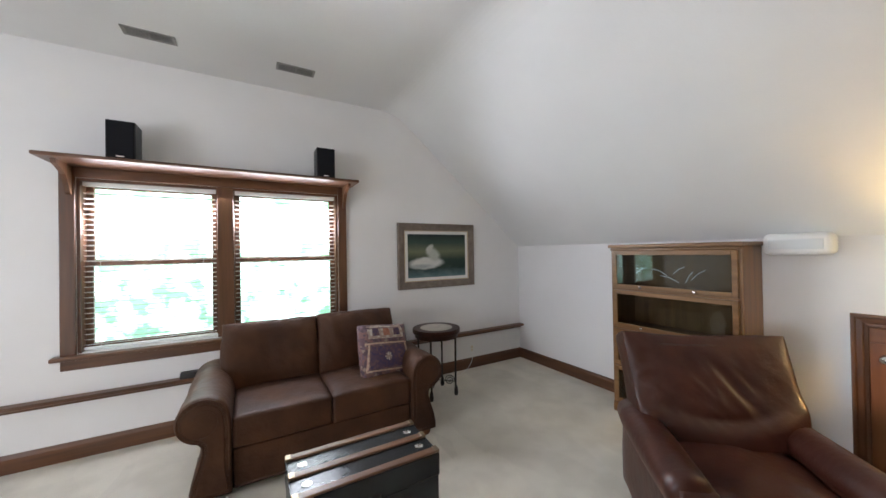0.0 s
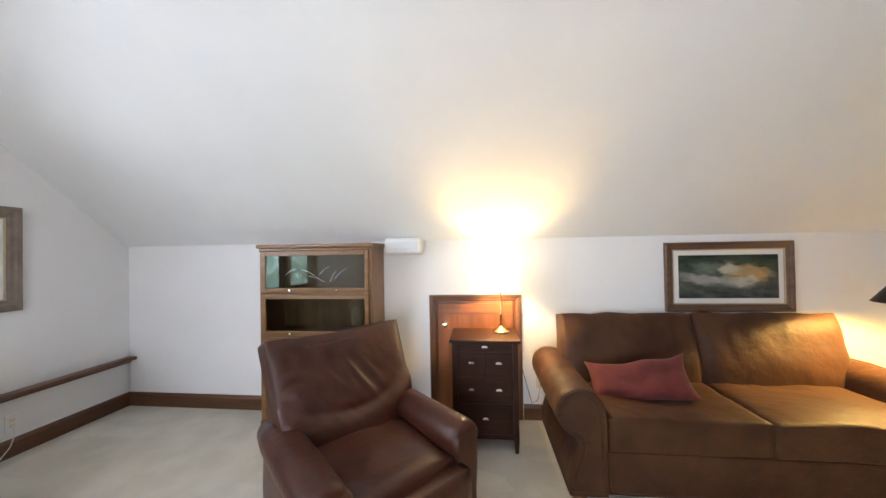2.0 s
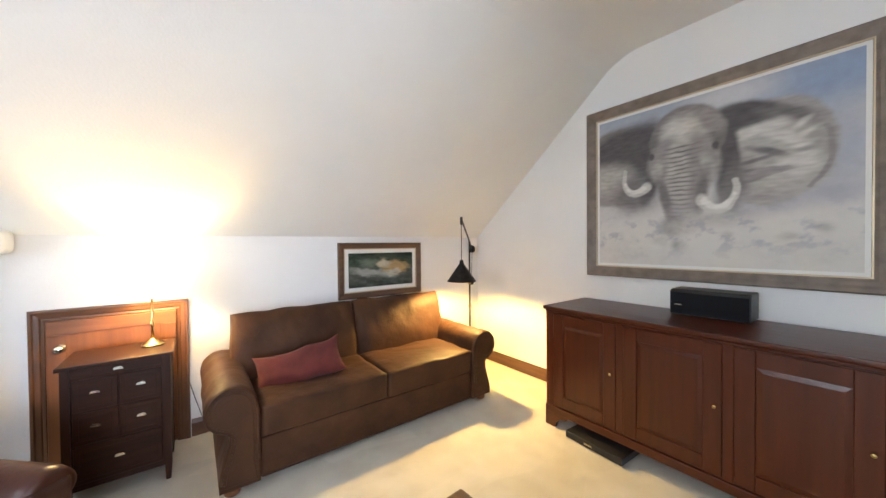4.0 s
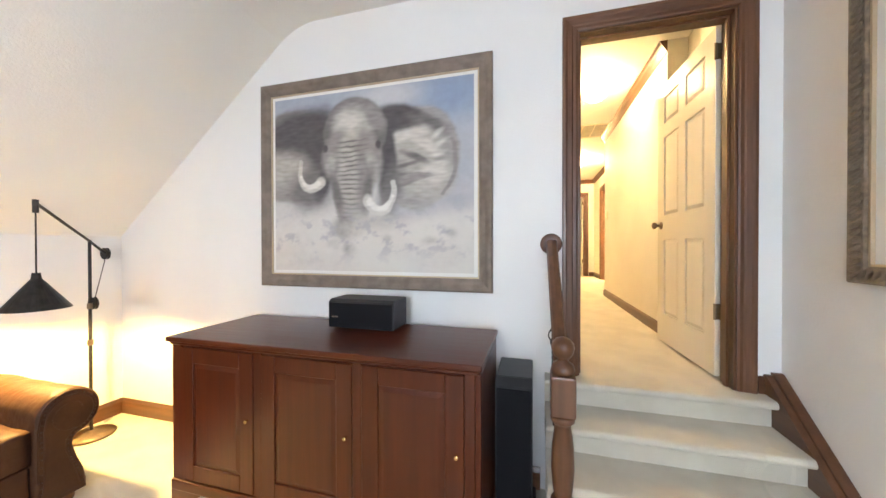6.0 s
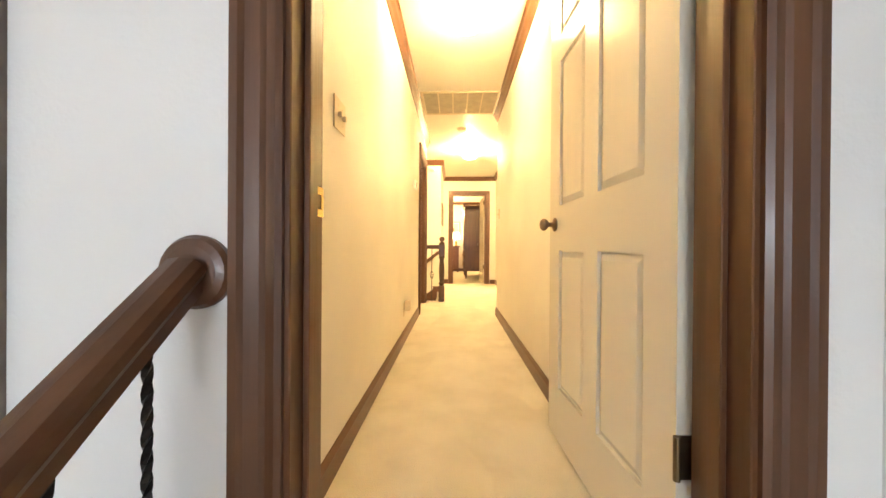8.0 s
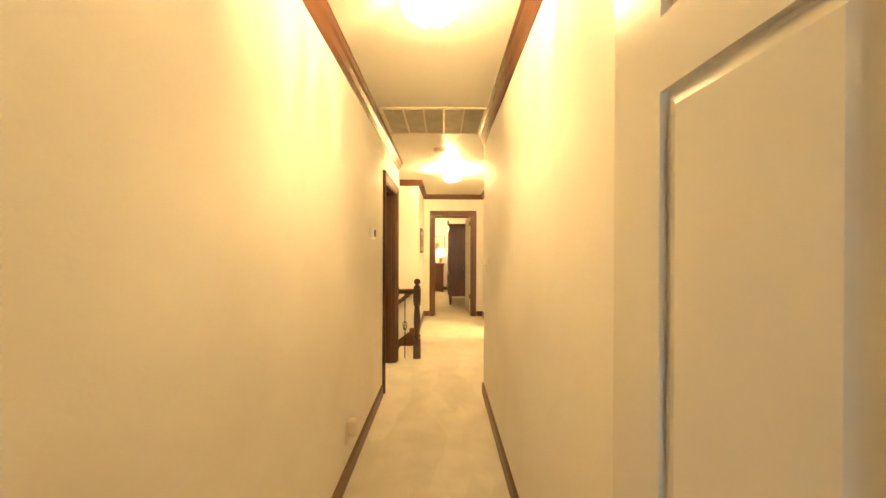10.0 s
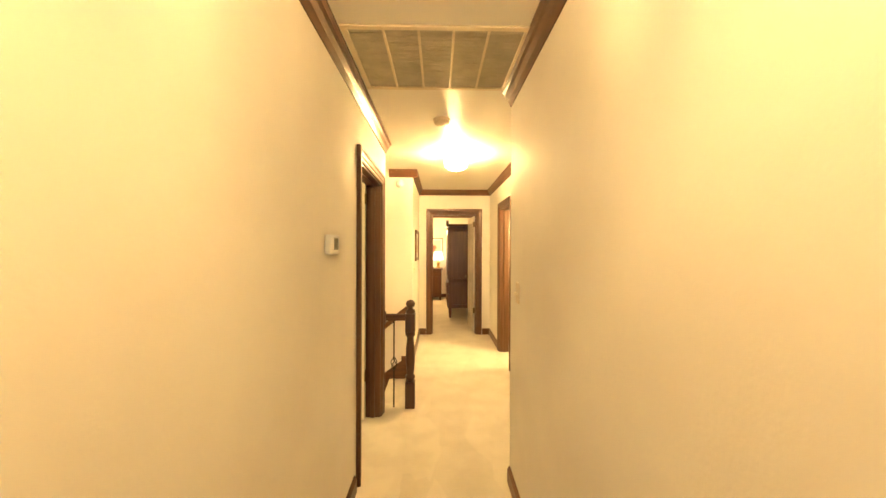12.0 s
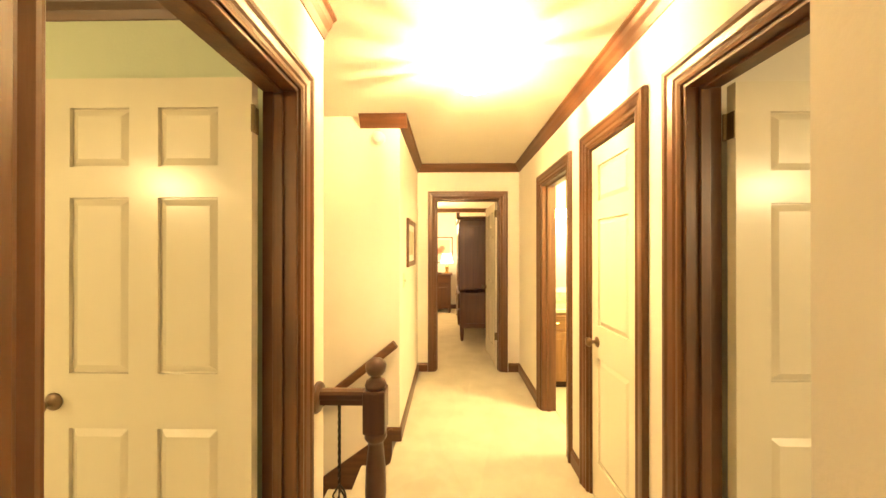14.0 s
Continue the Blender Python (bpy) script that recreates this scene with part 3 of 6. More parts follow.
NEWEL = [(0.034, 0.0), (0.034, 0.02), (0.044, 0.03), (0.044, 0.05), (0.030, 0.06), (0.036, 0.10), (0.043, 0.20), (0.040, 0.30), (0.030, 0.40), (0.036, 0.415), (0.045, 0.425), (0.045, 0.445), (0.034, 0.455)]


def newel(name, label, x, y, z0, block0, block1, cap, foot=0.18, ball=0.043, wood_=M_TRIM):
    """A turned post: square foot, turned shaft, square block, ball cap."""
    t = thing(name, label, "newel post", pose(x, y, z0))
    h0, h1, hc = block0 - z0, block1 - z0, cap - z0
    part("foot_block", bx(-0.044, 0.044, -0.044, 0.044, 0.0, foot, bev=0.005), wood_["z"], t)
    f = (h0 - foot) / 0.455
    part("turned_shaft", lathe(B(), [(r, foot + z * f) for r, z in NEWEL], seg=24), wood_["z"], t, smooth=True)
    part("block", bx(-0.045, 0.045, -0.045, 0.045, h0, h1, bev=0.008, seg=2), wood_["z"], t)
    n = hc - h1
    part("ball_cap", lathe(B(), [(0.040, h1), (0.044, h1 + 0.12 * n), (0.038, h1 + 0.26 * n), (0.022, h1 + 0.34 * n), (0.020, h1 + 0.40 * n), (0.030, h1 + 0.46 * n), (ball * 0.9, h1 + 0.56 * n), (ball, h1 + 0.70 * n), (ball * 0.93, h1 + 0.82 * n), (ball * 0.6, h1 + 0.94 * n), (0.004, h1 + n)], seg=24), wood_["z"], t, smooth=True)
    return t


newel("newel_post", "turned brown wooden newel post with a ball cap at the steps", -0.130, -0.722, -0.417, 0.115, 0.268, 0.410, foot=0.16)
newel("newel_post", "turned dark wooden newel post at the head of the stairwell", 0.105, 4.475, 0.0, 0.690, 0.860, 0.985, foot=0.24, wood_=M_DARKTRIM)


def rail(bm, a, b):
    """A moulded handrail between two points."""
    a, b = Vector(a), Vector(b)
    d = (b - a).normalized()
    s = d.cross(Vector((0, 0, 1))).normalized()
    u = s.cross(d).normalized()
    prof = [(-0.022, -0.028), (0.022, -0.028), (0.024, -0.008), (0.030, 0.002), (0.030, 0.016), (0.022, 0.027), (0.0, 0.031), (-0.022, 0.027), (-0.030, 0.016), (-0.030, 0.002), (-0.024, -0.008)]
    ra = [bm.verts.new(a + p * s + q * u) for p, q in prof]
    rb = [bm.verts.new(b + p * s + q * u) for p, q in prof]
    n = len(prof)
    for k in range(n):
        bm.faces.new((ra[k], ra[(k + 1) % n], rb[(k + 1) % n], rb[k]))
    bm.faces.new(ra[::-1])
    bm.faces.new(rb)
    return bm


def rosette(axis, s, at):
    bm = lathe(B(), [(0.062, 0.0), (0.062, 0.010), (0.056, 0.018), (0.044, 0.022), (0.030, 0.024)], seg=28)
    bmesh.ops.rotate(bm, verts=bm.verts, matrix=Matrix.Rotation(math.pi / 2 * (1 if axis == "y" else s), 3, "X" if axis == "y" else "Y"))
    bmesh.ops.translate(bm, verts=bm.verts, vec=at)
    return bm


def twisted(bm, x, y, z0, z1, basket):
    """A twisted square iron bar, some with an open basket."""
    n = max(24, int((z1 - z0) / 0.012))
    rings = []
    for i in range(n + 1):
        z = z0 + (z1 - z0) * i / n
        tw = 9.0 * (z - z0) * math.pi * 2 * 0.9
        near = abs(z - basket) < 0.065 if basket else False
        h = 0.0035 if near else 0.0072
        rings.append([bm.verts.new((x + h * math.cos(tw + k * math.pi / 2), y + h * math.sin(tw + k * math.pi / 2), z)) for k in range(4)])
    for a, b in zip(rings, rings[1:]):
        for k in range(4):
            bm.faces.new((a[k], a[(k + 1) % 4], b[(k + 1) % 4], b[k]))
    if basket:
        for q in range(4):
            pts = []
            for i in range(9):
                f = i / 8
                r = 0.003 + 0.026 * math.sin(math.pi * f)
                a = q * math.pi / 2 + 2.4 * f
                pts.append((x + r * math.cos(a), y + r * math.sin(a), basket - 0.06 + 0.12 * f))
            tube(bm, pts, 0.0038, 6)
    return bm


hr = thing("stair_railing", "brown wooden handrail on twisted black iron balusters", "railing")
part("handrail", rail(B(), (-0.130, -0.677, 0.243), (-0.138, -0.024, 0.770)), M_TRIM["y"], hr)
part("rosette", rosette("y", 1, (-0.139, 0.0, 0.768)), M_TRIM["z"], hr, smooth=False)
for k, y in enumerate((-0.10, -0.215, -0.33, -0.445, -0.56)):
    i = 0 if y > -0.12 else int((-0.12 - y) / 0.225) + 1
    zt = 0.770 + (y + 0.024) / 0.653 * 0.527 - 0.03
    zb = -RISE * i + 0.003
    part("baluster", twisted(B(), -0.134, y, zb, zt, (zb + zt) / 2 + 0.05 if k % 2 else None), M_IRON, hr, "twisted black iron baluster")
    part("baluster_shoe", bx(-0.147, -0.121, y - 0.013, y + 0.013, zb, zb + 0.02, bev=0.003), M_IRON, hr)

lr = thing("landing_railing", "short dark wooden rail with an iron baluster at the stairwell", "railing")
part("handrail", rail(B(), (-0.118, 4.475, 0.825), (0.062, 4.475, 0.825)), M_DARKTRIM["x"], lr)
part("rosette", rosette("x", 1, (-0.14, 4.475, 0.82)), M_DARKTRIM["z"], lr)
part("baluster", twisted(B(), -0.045, 4.475, 0.0, 0.80, 0.40), M_IRON, lr, "black iron baluster with a basket")

# stairs going down beside the landing
down = structure("stairs_down", bx(0.0, 0.03, 4.552, 5.598, -0.16, -0.125), M_CARPET, "carpeted stairs going down from the landing", "stairs")
for k in range(8):
    x1 = 0.03 - 0.25 * k
    bm = B()
    box(bm, x1 - 0.28, x1, 4.552, 5.598, -0.18 * (k + 1) - 0.15, -0.18 * (k + 1), 0.012, 2)
    box(bm, x1 - 0.02, x1, 4.553, 5.597, -0.18 * (k + 1), -0.18 * k - 0.005)
    part("step", bm, M_CARPET, down)
bm = B()
prism(bm, [(-0.02, 0.10), (-2.2, -1.47), (-2.2, -1.72), (-0.02, -0.15)], 5.583, 5.599, "y")
structure("stair_skirt", bm, M_TRIM["x"], "brown stained skirting board down the stairwell wall", "skirting")
hw = thing("wall_handrail", "slim brown wooden handrail down the stairwell wall", "handrail")
part("handrail", rail(B(), (0.012, 5.545, 0.735), (-1.60, 5.545, -0.545)), M_TRIM["x"], hw)
for x in (-0.10, -1.0):
    z = 0.735 + (x - 0.012) * 0.794
    part("bracket", tube(B(), [(x, 5.60, z - 0.06), (x, 5.56, z - 0.06), (x, 5.545, z - 0.02)], 0.006), M_BRASS, hw)
from mathutils.bvhtree import BVHTree

# ---- furniture materials ----
M_SUEDE = mat("brown_suede", (0.029, 0.0112, 0.0049), 0.56, second=(0.082, 0.0335, 0.0135), scale=5.0, bump=0.7, bump_scale=17, spec=0.22, contrast=(0.24, 0.80), sheen=0.02, detail=6)
M_LEATHER = mat("burgundy_brown_leather", (0.034, 0.0088, 0.0046), 0.38, second=(0.062, 0.0170, 0.0088), scale=7, bump=0.22, bump_scale=30, spec=0.40, contrast=(0.3, 0.75))
M_OAK = {a: wood("honey_oak_" + a, (0.15, 0.070, 0.022), (0.27, 0.140, 0.052), 0.38, a) for a in "xyz"}
M_CHERRY = {a: wood("red_cherry_" + a, (0.056, 0.0110, 0.0027), (0.084, 0.0175, 0.0042), 0.33, a, 0.08) for a in "xyz"}
for m_ in M_CHERRY.values():
    m_.node_tree.nodes["Principled BSDF"].inputs["Specular IOR Level"].default_value = 0.35
M_WALNUT = {a: wood("dark_walnut_" + a, (0.017, 0.0056, 0.0030), (0.038, 0.0130, 0.0060), 0.42, a, 0.03) for a in "xyz"}
for m_ in M_WALNUT.values():
    m_.node_tree.nodes["Principled BSDF"].inputs["Specular IOR Level"].default_value = 0.18
M_HATCH = {a: wood("amber_pine_" + a, (0.130, 0.045, 0.014), (0.21, 0.080, 0.026), 0.40, a) for a in "xyz"}
M_BLACK = mat("black_vinyl", (0.012, 0.012, 0.013), 0.42, second=(0.018, 0.018, 0.020), scale=14, bump=0.05, bump_scale=200)
M_CLOTH = mat("black_speaker_cloth", (0.010, 0.010, 0.012), 0.9, bump=0.3, bump_scale=400, spec=0.2)
M_RED = mat("brick_red_cloth", (0.120, 0.015, 0.011), 0.85, second=(0.080, 0.010, 0.008), scale=9, bump=0.4, bump_scale=120, sheen=0.05)
M_GREYWOOD = mat("weathered_grey_frame", (0.15, 0.115, 0.088), 0.55, second=(0.21, 0.165, 0.13), scale=1.0, stretch=(14, 14, 14), bump=0.1, bump_scale=20)
M_GOLDLINE = mat("dull_gold_fillet", (0.50, 0.40, 0.27), 0.45, 0.5)
M_MAT = mat("cream_picture_mount", (0.74, 0.72, 0.68), 0.85, bump=0.05, bump_scale=150)
M_SHADE = glow("lit_lamp_shade", (1.0, 0.80, 0.45), 5.0)
M_NAIL = mat("dull_nail_heads", (0.055, 0.035, 0.022), 0.5, 0.6)
M_DOME = glow("lit_glass_dome", (1.0, 0.74, 0.36), 13.0)


def picture_material(name, ramp, layers, axis, flip, cloud=(0.7, 0.7, 0.7), cloud_amount=0.0, wobble=0.05, cloud_band=(0.0, 0.5)):
    """Flat painted picture made of soft plain shapes. ramp: colours from bottom to top. layers: (u, v, ru, rv, degrees, softness, colour)."""
    m = bpy.data.materials.new(name)
    m.use_nodes = True
    nt = m.node_tree
    b = nt.nodes["Principled BSDF"]
    b.inputs["Roughness"].default_value = 0.7
    b.inputs["Specular IOR Level"].default_value = 0.2
    L = nt.links.new
    tc, sep, com = nt.nodes.new("ShaderNodeTexCoord"), nt.nodes.new("ShaderNodeSeparateXYZ"), nt.nodes.new("ShaderNodeCombineXYZ")
    L(tc.outputs["Generated"], sep.inputs[0])
    src = sep.outputs["XYZ".index(axis)]
    if flip:
        inv = nt.nodes.new("ShaderNodeMath")
        inv.operation = "SUBTRACT"
        inv.inputs[0].default_value = 1.0
        L(src, inv.inputs[1])
        src = inv.outputs[0]
    L(src, com.inputs[0])
    L(sep.outputs[2], com.inputs[1])
    nz = nt.nodes.new("ShaderNodeTexNoise")
    nz.inputs["Scale"].default_value, nz.inputs["Detail"].default_value = 7.0, 5
    L(com.outputs[0], nz.inputs["Vector"])
    sub, mul, add = [nt.nodes.new("ShaderNodeVectorMath") for _ in range(3)]
    sub.operation, mul.operation, add.operation = "SUBTRACT", "SCALE", "ADD"
    sub.inputs[1].default_value = (0.5, 0.5, 0.5)
    mul.inputs["Scale"].default_value = wobble
    L(nz.outputs["Color"], sub.inputs[0])
    L(sub.outputs[0], mul.inputs[0])
    L(com.outputs[0], add.inputs[0])
    L(mul.outputs[0], add.inputs[1])
    uv = add.outputs[0]
    s2 = nt.nodes.new("ShaderNodeSeparateXYZ")
    L(uv, s2.inputs[0])
    rp = nt.nodes.new("ShaderNodeValToRGB")
    while len(rp.color_ramp.elements) < len(ramp):
        rp.color_ramp.elements.new(0.5)
    for i, c in enumerate(ramp):
        rp.color_ramp.elements[i].position, rp.color_ramp.elements[i].color = i / (len(ramp) - 1), (*c, 1)
    L(s2.outputs[1], rp.inputs[0])
    col = rp.outputs[0]

    def over(mask, colour):
        nonlocal col
        mx = nt.nodes.new("ShaderNodeMix")
        mx.data_type = "RGBA"
        L(mask, mx.inputs[0])
        L(col, mx.inputs[6])
        mx.inputs[7].default_value = (*colour, 1)
        col = mx.outputs[2]
    for u, v, ru, rv, deg, soft, colour in layers:
        mp = nt.nodes.new("ShaderNodeMapping")
        mp.vector_type = "TEXTURE"
        mp.inputs["Location"].default_value = (u, v, 0)
        mp.inputs["Rotation"].default_value = (0, 0, radians(deg))
        mp.inputs["Scale"].default_value = (ru, rv, 1)
        L(uv, mp.inputs[0])
        flat = nt.nodes.new("ShaderNodeVectorMath")
        flat.operation = "MULTIPLY"
        flat.inputs[1].default_value = (1, 1, 0)
        L(mp.outputs[0], flat.inputs[0])
        ln = nt.nodes.new("ShaderNodeVectorMath")
        ln.operation = "LENGTH"
        L(flat.outputs[0], ln.inputs[0])
        mr = nt.nodes.new("ShaderNodeMapRange")
        mr.interpolation_type = "SMOOTHSTEP"
        mr.inputs[1].default_value, mr.inputs[2].default_value = 1.0 - soft, 1.0 + soft
        mr.inputs[3].default_value, mr.inputs[4].default_value = 1.0, 0.0
        L(ln.outputs["Value"], mr.inputs[0])
        over(mr.outputs[0], colour)
    if cloud_amount:
        n3 = nt.nodes.new("ShaderNodeTexNoise")
        n3.inputs["Scale"].default_value, n3.inputs["Detail"].default_value = 5.0, 9
        L(com.outputs[0], n3.inputs["Vector"])
        band = nt.nodes.new("ShaderNodeMapRange")
        band.inputs[1].default_value, band.inputs[2].default_value = cloud_band[1], cloud_band[0]
        L(sep.outputs[2], band.inputs[0])
        m3 = nt.nodes.new("ShaderNodeMapRange")
        m3.inputs[1].default_value, m3.inputs[2].default_value = 0.42, 0.60
        L(n3.outputs[0], m3.inputs[0])
        mm = nt.nodes.new("ShaderNodeMath")
        mm.operation = "MULTIPLY"
        L(band.outputs[0], mm.inputs[0])
        L(m3.outputs[0], mm.inputs[1])
        m4 = nt.nodes.new("ShaderNodeMath")
        m4.operation = "MULTIPLY"
        m4.inputs[1].default_value = cloud_amount
        L(mm.outputs[0], m4.inputs[0])
        over(m4.outputs[0], cloud)
    n5 = nt.nodes.new("ShaderNodeTexNoise")
    n5.inputs["Scale"].default_value, n5.inputs["Detail"].default_value = 26.0, 6
    L(com.outputs[0], n5.inputs["Vector"])
    m5 = nt.nodes.new("ShaderNodeMapRange")
    m5.inputs[1].default_value, m5.inputs[2].default_value = 0.35, 0.65
    m5.inputs[3].default_value, m5.inputs[4].default_value = 0.0, 0.10
    L(n5.outputs[0], m5.inputs[0])
    over(m5.outputs[0], tuple(0.35 * c for c in ramp[len(ramp) // 2]))
    L(col, b.inputs["Base Color"])
    return m


def painted_canvas(parent, a, b, ramp, layers, nu=230, nv=200):
    """A stretched canvas whose soft plain shapes are brushed on point by point."""
    us, vs = np.meshgrid(np.linspace(0, 1, nu), np.linspace(0, 1, nv))
    us, vs = us.ravel(), vs.ravel()
    q = [Vector((u, v, 0)) for u, v in zip(us, vs)]
    wob = np.array([noise.noise_vector(p * 9)[:2] for p in q]) * 0.010 + np.array([noise.noise_vector(p * 30)[:2] for p in q]) * 0.004
    fold = np.array([noise.noise(Vector((p.x * 22, p.y * 70, 3))) for p in q])
    mist = np.array([noise.fractal(Vector((p.x * 5, p.y * 6, 8)), 0.9, 2.1, 5) for p in q])
    grain = np.array([noise.fractal(Vector((p.x * 28, p.y * 28, 1)), 0.8, 2.0, 3) for p in q])
    u, v = us + wob[:, 0], vs + wob[:, 1]
    steps_ = np.linspace(0, 1, len(ramp))
    col = np.stack([np.interp(v, steps_, [c[k] for c in ramp]) for k in range(3)], 1)
    body = np.zeros(len(u))
    for i, (cu, cv, ru, rv, deg, soft, tone) in enumerate(layers):
        c_, s_ = math.cos(radians(deg)), math.sin(radians(deg))
        x, y = (u - cu) * c_ + (v - cv) * s_, -(u - cu) * s_ + (v - cv) * c_
        d = np.hypot(x / ru, y / rv)
        f = np.clip((1 + soft - d) / (2 * soft), 0, 1)
        f = f * f * (3 - 2 * f)
        body = np.maximum(body, f) if i > 4 else body
        col = col * (1 - f[:, None]) + np.array(tone) * f[:, None]
    col *= (1 + 0.22 * fold * body + 0.06 * grain)[:, None]
    m = np.clip((0.44 - v) / 0.26, 0, 1) * np.clip(0.62 + 0.9 * mist, 0, 1)
    col = col * (1 - 0.9 * m[:, None]) + np.array((0.63, 0.60, 0.555)) * (0.9 * m[:, None])
    dust = np.array([noise.fractal(Vector((p.x * 11, p.y * 13, 2)), 0.8, 2.1, 5) for p in q])
    d = np.clip((0.40 - v) / 0.15, 0, 1) * np.clip((v - 0.02) / 0.12, 0, 1) * np.clip(1.6 * dust - 0.25, 0, 0.55)
    col = col * (1 - d[:, None]) + np.array((0.33, 0.32, 0.37)) * d[:, None]
    x0, x1, y = min(a[0], b[0]), max(a[0], b[0]), min(a[1], b[1])
    me = bpy.data.meshes.new("canvas")
    me.from_pydata([(x0 + (x1 - x0) * p, y, a[2] + (b[2] - a[2]) * r) for p, r in zip(us, vs)], [],
                   [(j * nu + i, j * nu + i + 1, (j + 1) * nu + i + 1, (j + 1) * nu + i) for j in range(nv - 1) for i in range(nu - 1)])
    paint = me.color_attributes.new("paint", "FLOAT_COLOR", "POINT")
    paint.data.foreach_set("color", np.concatenate([np.clip(col, 0.02, 0.85), np.ones((len(u), 1))], 1).astype(np.float32).ravel())
    m = mat("brushed_canvas", (0.5, 0.5, 0.5), 0.7, bump=0.08, bump_scale=160, spec=0.2)
    at = m.node_tree.nodes.new("ShaderNodeAttribute")
    at.attribute_name = "paint"
    m.node_tree.links.new(at.outputs["Color"], m.node_tree.nodes["Principled BSDF"].inputs["Base Color"])
    me.materials.append(m)
    new("canvas", me).parent = parent


def framed_picture(name, label, axis, c, s, u0, u1, z0, z1, width, frame_mat, canvas, mount=0.03, mount_mat=None, depth=0.035, fillet=True):
    """A picture hung on the plane c, facing the side s. width: of the frame moulding."""
    t = thing(name, label, "picture")
    prof = [(0.0, 0.0), (0.0, depth * 0.8), (width * 0.12, depth), (width * 0.35, depth * 0.92), (width * 0.55, depth * 0.7), (width * 0.8, depth * 0.62), (width * 0.9, depth * 0.5), (width, depth * 0.42), (width, 0.0)]

    def ring(o0, o1, prof2, nm, m):
        corners = [(u0, z0, 1, 1), (u1, z0, -1, 1), (u1, z1, -1, -1), (u0, z1, 1, -1)]
        for i in range(4):
            bm = B()
            (ua, za, sa, ta), (ub, zb, sb, tb) = corners[i], corners[(i + 1) % 4]
            ra = [bm.verts.new(place(axis, c, s, ua + sa * o, d, za + ta * o)) for o, d in prof2]
            rb = [bm.verts.new(place(axis, c, s, ub + sb * o, d, zb + tb * o)) for o, d in prof2]
            for k in range(len(prof2) - 1):
                bm.faces.new((ra[k], ra[k + 1], rb[k + 1], rb[k]))
            bm.faces.new(ra)
            bm.faces.new(rb[::-1])
            part(nm, bm, m, t)
    ring(0, 0, prof, "frame_rail", frame_mat)
    w = width
    if fillet:
        ring(0, 0, [(w, 0.002), (w, depth * 0.5), (w + 0.008, depth * 0.5), (w + 0.010, 0.002)], "fillet", M_GOLDLINE)
        w += 0.010
    if mount:
        a = place(axis, c, s, u0 + w, 0.004, z0 + w)
        b = place(axis, c, s, u1 - w, 0.010, z1 - w)
        part("mount", bx(min(a[0], b[0]), max(a[0], b[0]), min(a[1], b[1]), max(a[1], b[1]), a[2], b[2]), mount_mat or M_MAT, t)
        w += mount
    a = place(axis, c, s, u0 + w, 0.006, z0 + w)
    b = place(axis, c, s, u1 - w, 0.013, z1 - w)
    if canvas is None:
        painted_canvas(t, a, b, BIG_RAMP, BIG_LAYERS)
        return t
    part("canvas", bx(min(a[0], b[0]), max(a[0], b[0]), min(a[1], b[1]), max(a[1], b[1]), a[2], b[2]), canvas, t)
    return t


def arc(u, v, ru, rv, a0, a1, w0, w1, n, colour, soft=0.35):
    """A chain of soft dabs along an elliptical arc, tapering from w0 to w1."""
    out = []
    for k in range(n):
        f = k / (n - 1)
        a = radians(a0 + (a1 - a0) * f)
        w = w0 + (w1 - w0) * f
        out.append((u + ru * math.cos(a), v + rv * math.sin(a), w, w * 1.15, 0, soft, colour))
    return out


